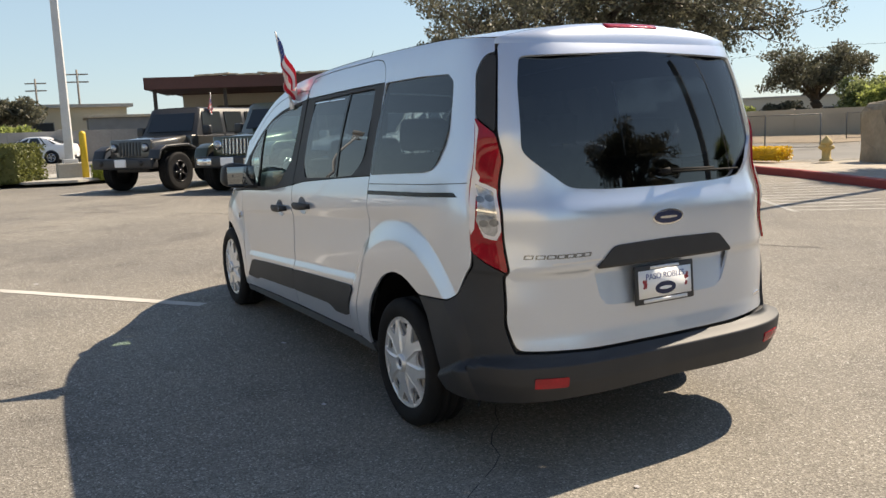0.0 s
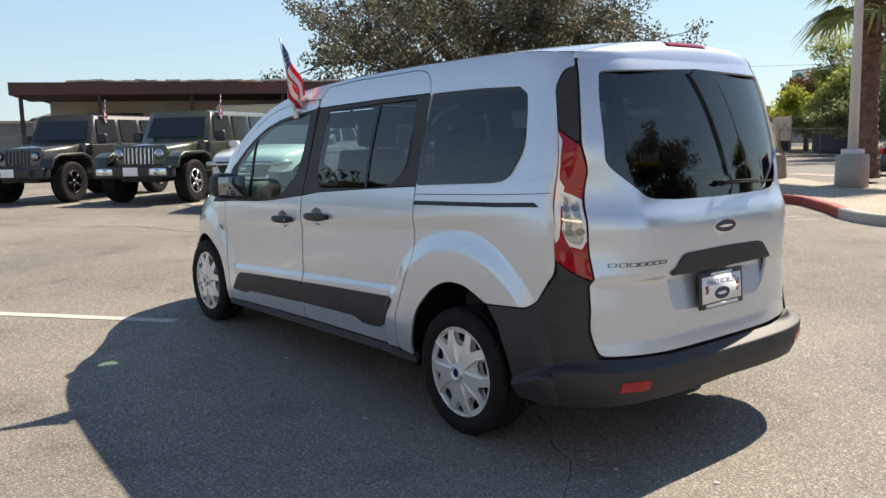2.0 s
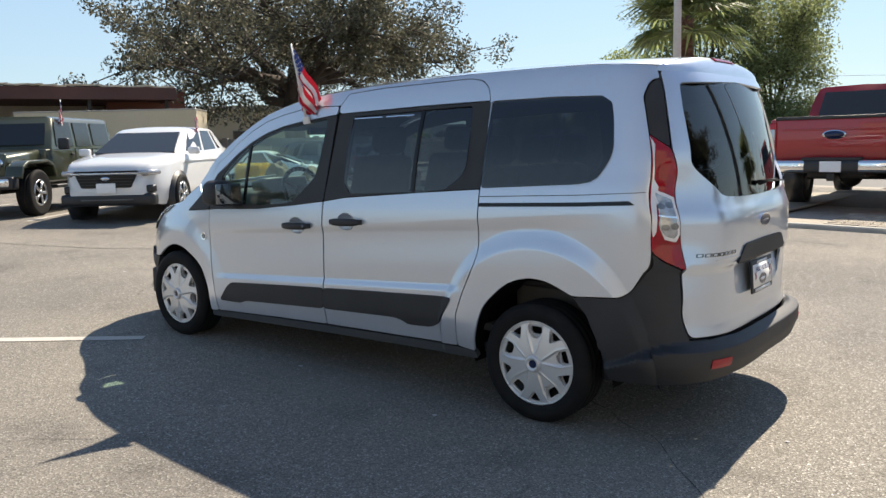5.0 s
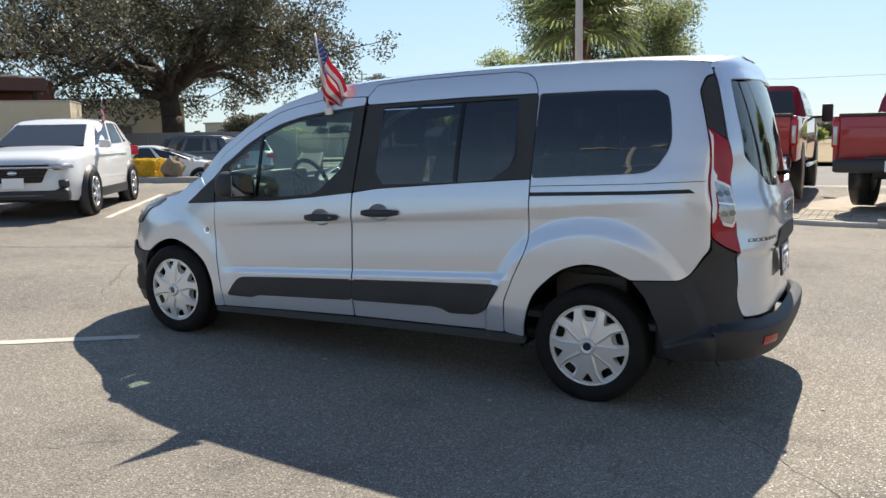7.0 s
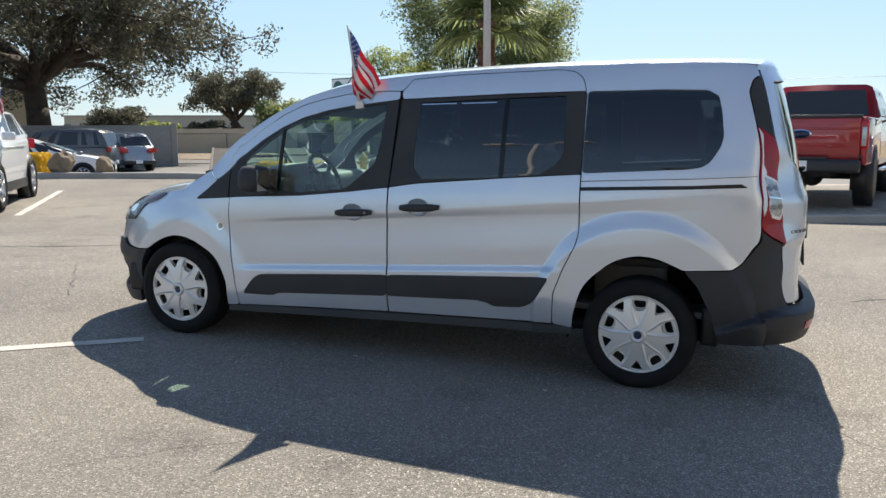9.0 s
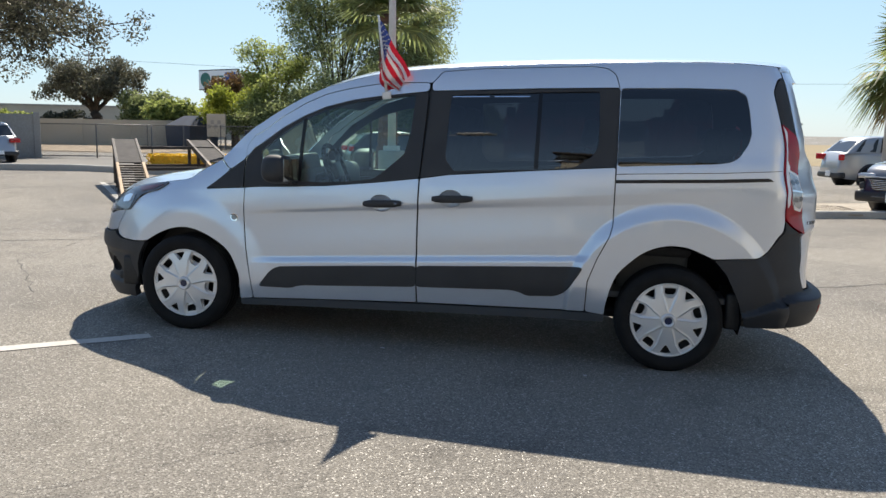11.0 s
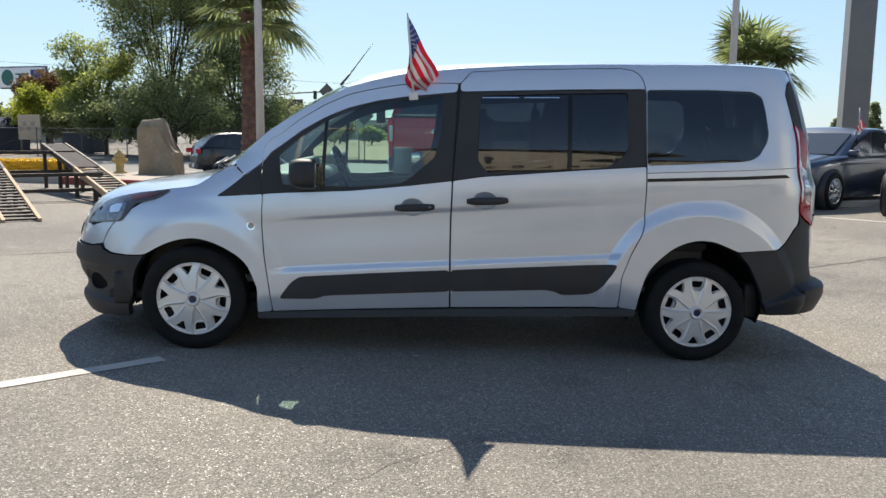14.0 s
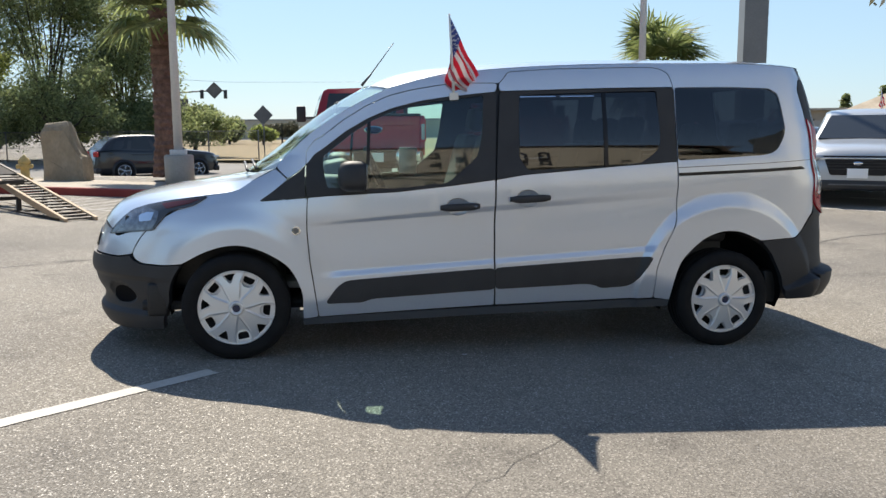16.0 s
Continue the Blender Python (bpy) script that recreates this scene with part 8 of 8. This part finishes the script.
def fan_palm(x, y, trunk_h, trunk_r, seed, fronds, label, blade=0.95, skirt=8):
    """A fan palm: a rough trunk of old leaf bases and many pleated fan leaves on stalks."""
    rng = random.Random(seed)
    t = thing("palm_tree", label, "palm", Matrix.Translation((x, y, ground_z(x, y) + 0.1)), "fan palms")
    bm = bmesh.new()
    rows = []
    n = int(trunk_h / 0.09)
    for i in range(n + 1):
        f = i / n
        r = trunk_r * (1.35 - 0.45 * min(1, f * 3) ** 0.6) * (1.0 + 0.13 * (i % 2))
        rows.append([bm.verts.new((r * math.cos(a) * rng.uniform(0.93, 1.10), r * math.sin(a) * rng.uniform(0.93, 1.10), trunk_h * f)) for a in np.linspace(0, math.tau, 16, endpoint=False) + 0.2 * (i // 2 % 2)])
    for a, b in zip(rows, rows[1:]):
        for j in range(16):
            bm.faces.new((a[j], a[(j + 1) % 16], b[(j + 1) % 16], b[j]))
    part("trunk", bm, PALMBARK, t, "rough brown trunk", smooth=False)
    top = Vector((0, 0, trunk_h))
    for k in range(fronds + skirt):
        dead = k >= fronds
        a = k * 2.399 + rng.uniform(-0.25, 0.25)
        el = rng.uniform(-0.75, 1.2) if not dead else rng.uniform(-1.35, -0.75)
        reach = rng.uniform(0.65, 1.0) * (1.0 if not dead else 0.6)
        d = Vector((math.cos(a) * math.cos(el), math.sin(a) * math.cos(el), math.sin(el)))
        hub = top + d * reach + Vector((0, 0, -0.10 * reach))
        fb = bmesh.new()
        rod(fb, top + Vector((0, 0, -0.15)), hub, 0.022, 0.014, 5)
        side = d.cross(Vector((0, 0, 1)))
        side = side.normalized() if side.length > 1e-3 else Vector((1, 0, 0))
        up = side.cross(d).normalized()
        m = 24
        for j in range(m):
            q = -1.9 + 3.8 * j / (m - 1)
            length = blade * (0.62 + 0.38 * math.cos(q * 0.75)) * rng.uniform(0.85, 1.08)
            way = (d * math.cos(q) + side * math.sin(q)).normalized()
            droop = Vector((0, 0, -0.30 if not dead else -0.5)) * length
            w = 0.034 * blade
            p1 = hub + way * length * 0.55 + up * 0.06 * length
            p2 = hub + way * length + droop * rng.uniform(0.3, 1.0)
            n1 = way.cross(up).normalized() * w
            v = [fb.verts.new(p) for p in (hub - n1 * 0.3, hub + n1 * 0.3, p1 + n1, p1 - n1, p2)]
            fb.faces.new((v[0], v[1], v[2], v[3]))
            fb.faces.new((v[3], v[2], v[4]))
        part("frond", fb, DEADFROND if dead else PALMLEAF, t, smooth=False)
    return t


fan_palm(-3.0, 16.46, 4.2, 0.255, 3, 34, "tall fan palm with a thick brown trunk", 1.2, 0)
fan_palm(10.45, 16.9, 3.0, 0.20, 4, 36, "short bushy fan palm on the pad", 1.22, 10)


def shrub_bed(name, label, x, y, yaw, size, leaf, seed, blade=0.05, n=5200):
    """A clipped hedge or a flower bed: leaf blades over a solid core."""
    t = thing(name, label, "hedge", pose(x, y, ground_z(x, y) + 0.1, 0, 0, yaw))
    rng = np.random.default_rng(seed)
    lx, ly, lz = size
    u = rng.random((n, 3)) * 2 - 1
    u /= np.max(np.abs(u), axis=1)[:, None] ** 0.9
    u *= (0.86 + 0.14 * rng.random(n))[:, None]
    p = u * np.array([lx / 2, ly / 2, lz / 2]) + np.array([0, 0, lz / 2])
    a = rng.normal(size=(n, 3))
    b = np.cross(a, rng.normal(size=(n, 3)))
    a /= np.linalg.norm(a, axis=1)[:, None]
    b /= np.linalg.norm(b, axis=1)[:, None]
    v = np.stack((p - a * blade, p + b * blade * 0.5, p + a * blade, p - b * blade * 0.5), 1).reshape(-1, 3)
    me = bpy.data.meshes.new("leaves")
    me.from_pydata(v.tolist(), [], np.arange(4 * n).reshape(-1, 4).tolist())
    part("foliage", me, leaf, t)
    part("core", block((lx * 0.9, ly * 0.9, lz * 0.92), Matrix.Translation((0, 0, lz * 0.46)), 0.08), leaf, t)
    return t


shrub_bed("hedge", "clipped green hedge on a kerbed island", -18.6, -2.6, 55, (3.2, 1.3, 1.05), HEDGELEAF, 61, 0.05, 7000)
shrub_bed("flower_bed", "low bed of yellow blossom behind the red kerb", -7.5, 13.85, 8, (2.1, 0.7, 0.32), BLOSSOM, 62, 0.035, 3500)
shrub_bed("flower_bush", "yellow blossoming bush beside a boulder", -13.9, 11.3, 20, (0.9, 0.7, 0.55), BLOSSOM, 64, 0.035, 2200)
shrub_bed("flower_bush", "small green bush by the bollard", -17.3, 0.35, 20, (0.6, 0.5, 0.42), YELLOWLEAF, 65, 0.035, 1500)


# ---- small striped flags clipped to car windows ----
def thin_cloth(name, colour):
    """Thin woven cloth that lets some light through."""
    m = varied(name, colour, tuple(0.88 * v for v in colour), 30, 0.8, 0.1, 400, distance=0.001)
    t = m.node_tree.nodes.new("ShaderNodeBsdfTranslucent")
    t.inputs[0].default_value = (*colour, 1)
    x = m.node_tree.nodes.new("ShaderNodeMixShader")
    x.inputs[0].default_value = 0.16
    wire(m, principled(m).outputs[0], x.inputs[1])
    wire(m, t.outputs[0], x.inputs[2])
    wire(m, x.outputs[0], m.node_tree.nodes["Material Output"].inputs[0])
    return m


FLAG_RED = thin_cloth("flag_red", (0.50, 0.012, 0.030))
FLAG_WHITE = thin_cloth("flag_white", (0.58, 0.56, 0.57))
FLAG_BLUE = thin_cloth("flag_blue", (0.03, 0.05, 0.19))
FLAG_TOP, HOIST, FLY = 0.468, 0.29, 0.42


def flag_surface(u, v):
    """The limp cloth: u along its fly, v up its staff; the fly droops and its lower corner wraps round the staff."""
    s, h = u / FLY, (FLAG_TOP - v) / HOIST
    tuck = min(1.0, s * 2.2)
    lap = h + 0.082 * tuck * math.sin(h * math.tau * 2)  # the cloth laps over itself in two folds
    upper = Vector((0.158 * s, 0, -0.36 * s))
    lower = Vector((-0.065 * math.sin(math.pi * s) + 0.050 * s, 0, -HOIST - 0.185 * s))
    fold = tuck * (0.020 * math.cos(h * math.tau * 2) + 0.012 * math.sin(s * 11 - h * 3))
    return upper.lerp(lower, lap) + Vector((0.008 * math.sin(s * 9 + h * 6) * s, fold, FLAG_TOP))


def cloth(u0, u1, v0, v1, lift=0.0, nu=14, nv=4):
    bm = bmesh.new()
    g = [[bm.verts.new(flag_surface(u0 + (u1 - u0) * i / nu, v0 + (v1 - v0) * j / nv) + Vector((0, lift, 0))) for j in range(nv + 1)] for i in range(nu + 1)]
    for i in range(nu):
        for j in range(nv):
            bm.faces.new((g[i][j], g[i + 1][j], g[i + 1][j + 1], g[i][j + 1]))
    return bm


def car_flag(m, label="small red, white and blue striped flag on a white staff"):
    f = thing("window_flag", label, "flag", m, "window flags")
    staff = bmesh.new()
    rod(staff, (0, 0, 0), (0, 0, 0.475), 0.0085, 0.006, 10)
    box(staff, (0.055, 0.016, 0.045), Matrix.Translation((0, 0, -0.005)), 0.004)
    part("staff", staff, WHITE_PLASTIC, f, "white plastic staff with a window clip")
    top, high, fly = FLAG_TOP, HOIST, FLY
    for i in range(13):
        v1 = top - high * i / 13
        v0 = top - high * (i + 1) / 13
        part("stripe", cloth(0.004 if i >= 7 else 0.168, fly, v0, v1), FLAG_RED if i % 2 == 0 else FLAG_WHITE, f)
    canton = part("canton", cloth(0.004, 0.168, top - high * 7 / 13, top, nv=14), FLAG_BLUE, f, "blue field with rows of white stars")
    for s in (-1, 1):
        dots = bmesh.new()
        for r in range(7):
            for k in range(5):
                u, v = 0.016 + 0.032 * k + 0.014 * (r % 2), top - 0.012 - 0.0215 * r
                if u < 0.162:
                    p = flag_surface(u, v) + Vector((0, s * 0.0015, 0))
                    bmesh.ops.create_circle(dots, cap_ends=True, segments=6, radius=0.0056, matrix=Matrix.Translation(p) @ Matrix.Rotation(radians(90), 4, "X"))
        tagged(part("stars", dots, FLAG_WHITE, canton), kind="stuff")
    return f


vf = car_flag(LOT @ pose(1.286, -0.730, 1.566, 8, -6, 0))
for x, y, z, yaw in ((-12.74, 2.20, 1.66, -40), (-10.44, 3.86, 1.66, -40), (-8.22, 5.34, 1.46, -40), (9.68, 9.58, 1.37, 20), (12.6, 10.2, 1.68, 20), (6.22, 12.35, 2.02, 10)):
    copy_thing(vf, pose(x, y, ground_z(x, y) + z, 0, -4, yaw))
# bright scraps of light-coloured litter on the asphalt
for x, y, s in ((-1.9, -2.2, 0.02), (2.6, -1.1, 0.015), (4.2, -0.4, 0.012), (1.9, -3.2, 0.012), (-2.8, 0.4, 0.02), (1.35, -0.9, 0.02)):
    bm = bmesh.new()
    bmesh.ops.create_circle(bm, cap_ends=True, segments=5, radius=s)
    ob = part("litter", bm, FLAG_WHITE, smooth=False)
    ob.matrix_world = pose(x, y, ground_z(x, y) + 0.006, 3, 5, 40 * s * 100)
    tagged(ob, "tiny pale scrap of litter on the asphalt", "litter", kind="stuff")

# ---- loose pavers along the edge of the display pad ----
PAVER_STONE = varied("tan_paver_stone", (0.36, 0.315, 0.25), (0.46, 0.41, 0.335), 2.5, 0.85, 0.25, 60, distance=0.003)
tone = PAVER_STONE.node_tree.nodes.new("ShaderNodeObjectInfo")
old = principled(PAVER_STONE).inputs["Base Color"].links[0].from_socket
wire(PAVER_STONE, mixed(PAVER_STONE, 1.0, old, ramp(PAVER_STONE, tone.outputs["Random"], ((0.0, (0.66, 0.64, 0.62)), (1.0, (1.08, 1.06, 1.02)))), "MULTIPLY"), principled(PAVER_STONE).inputs["Base Color"])
stone = mesh_of(block((0.232, 0.112, 0.03), None, 0.006, 1), "paver", False)
stone.materials.append(PAVER_STONE)
pad = bpy.data.objects["display_pad"]
rng = random.Random(7)
for row in range(15):
    for col in range(20):
        x, y = 2.35 + 0.24 * col + 0.12 * (row % 2), 8.86 + 0.12 * row
        one = part("paver", stone, PAVER_STONE, pad)
        one.matrix_local = pose(x, y, ground_z(x, y) + 0.064 + rng.uniform(-0.002, 0.002), rng.uniform(-0.5, 0.5), rng.uniform(-0.5, 0.5), rng.uniform(-0.8, 0.8))
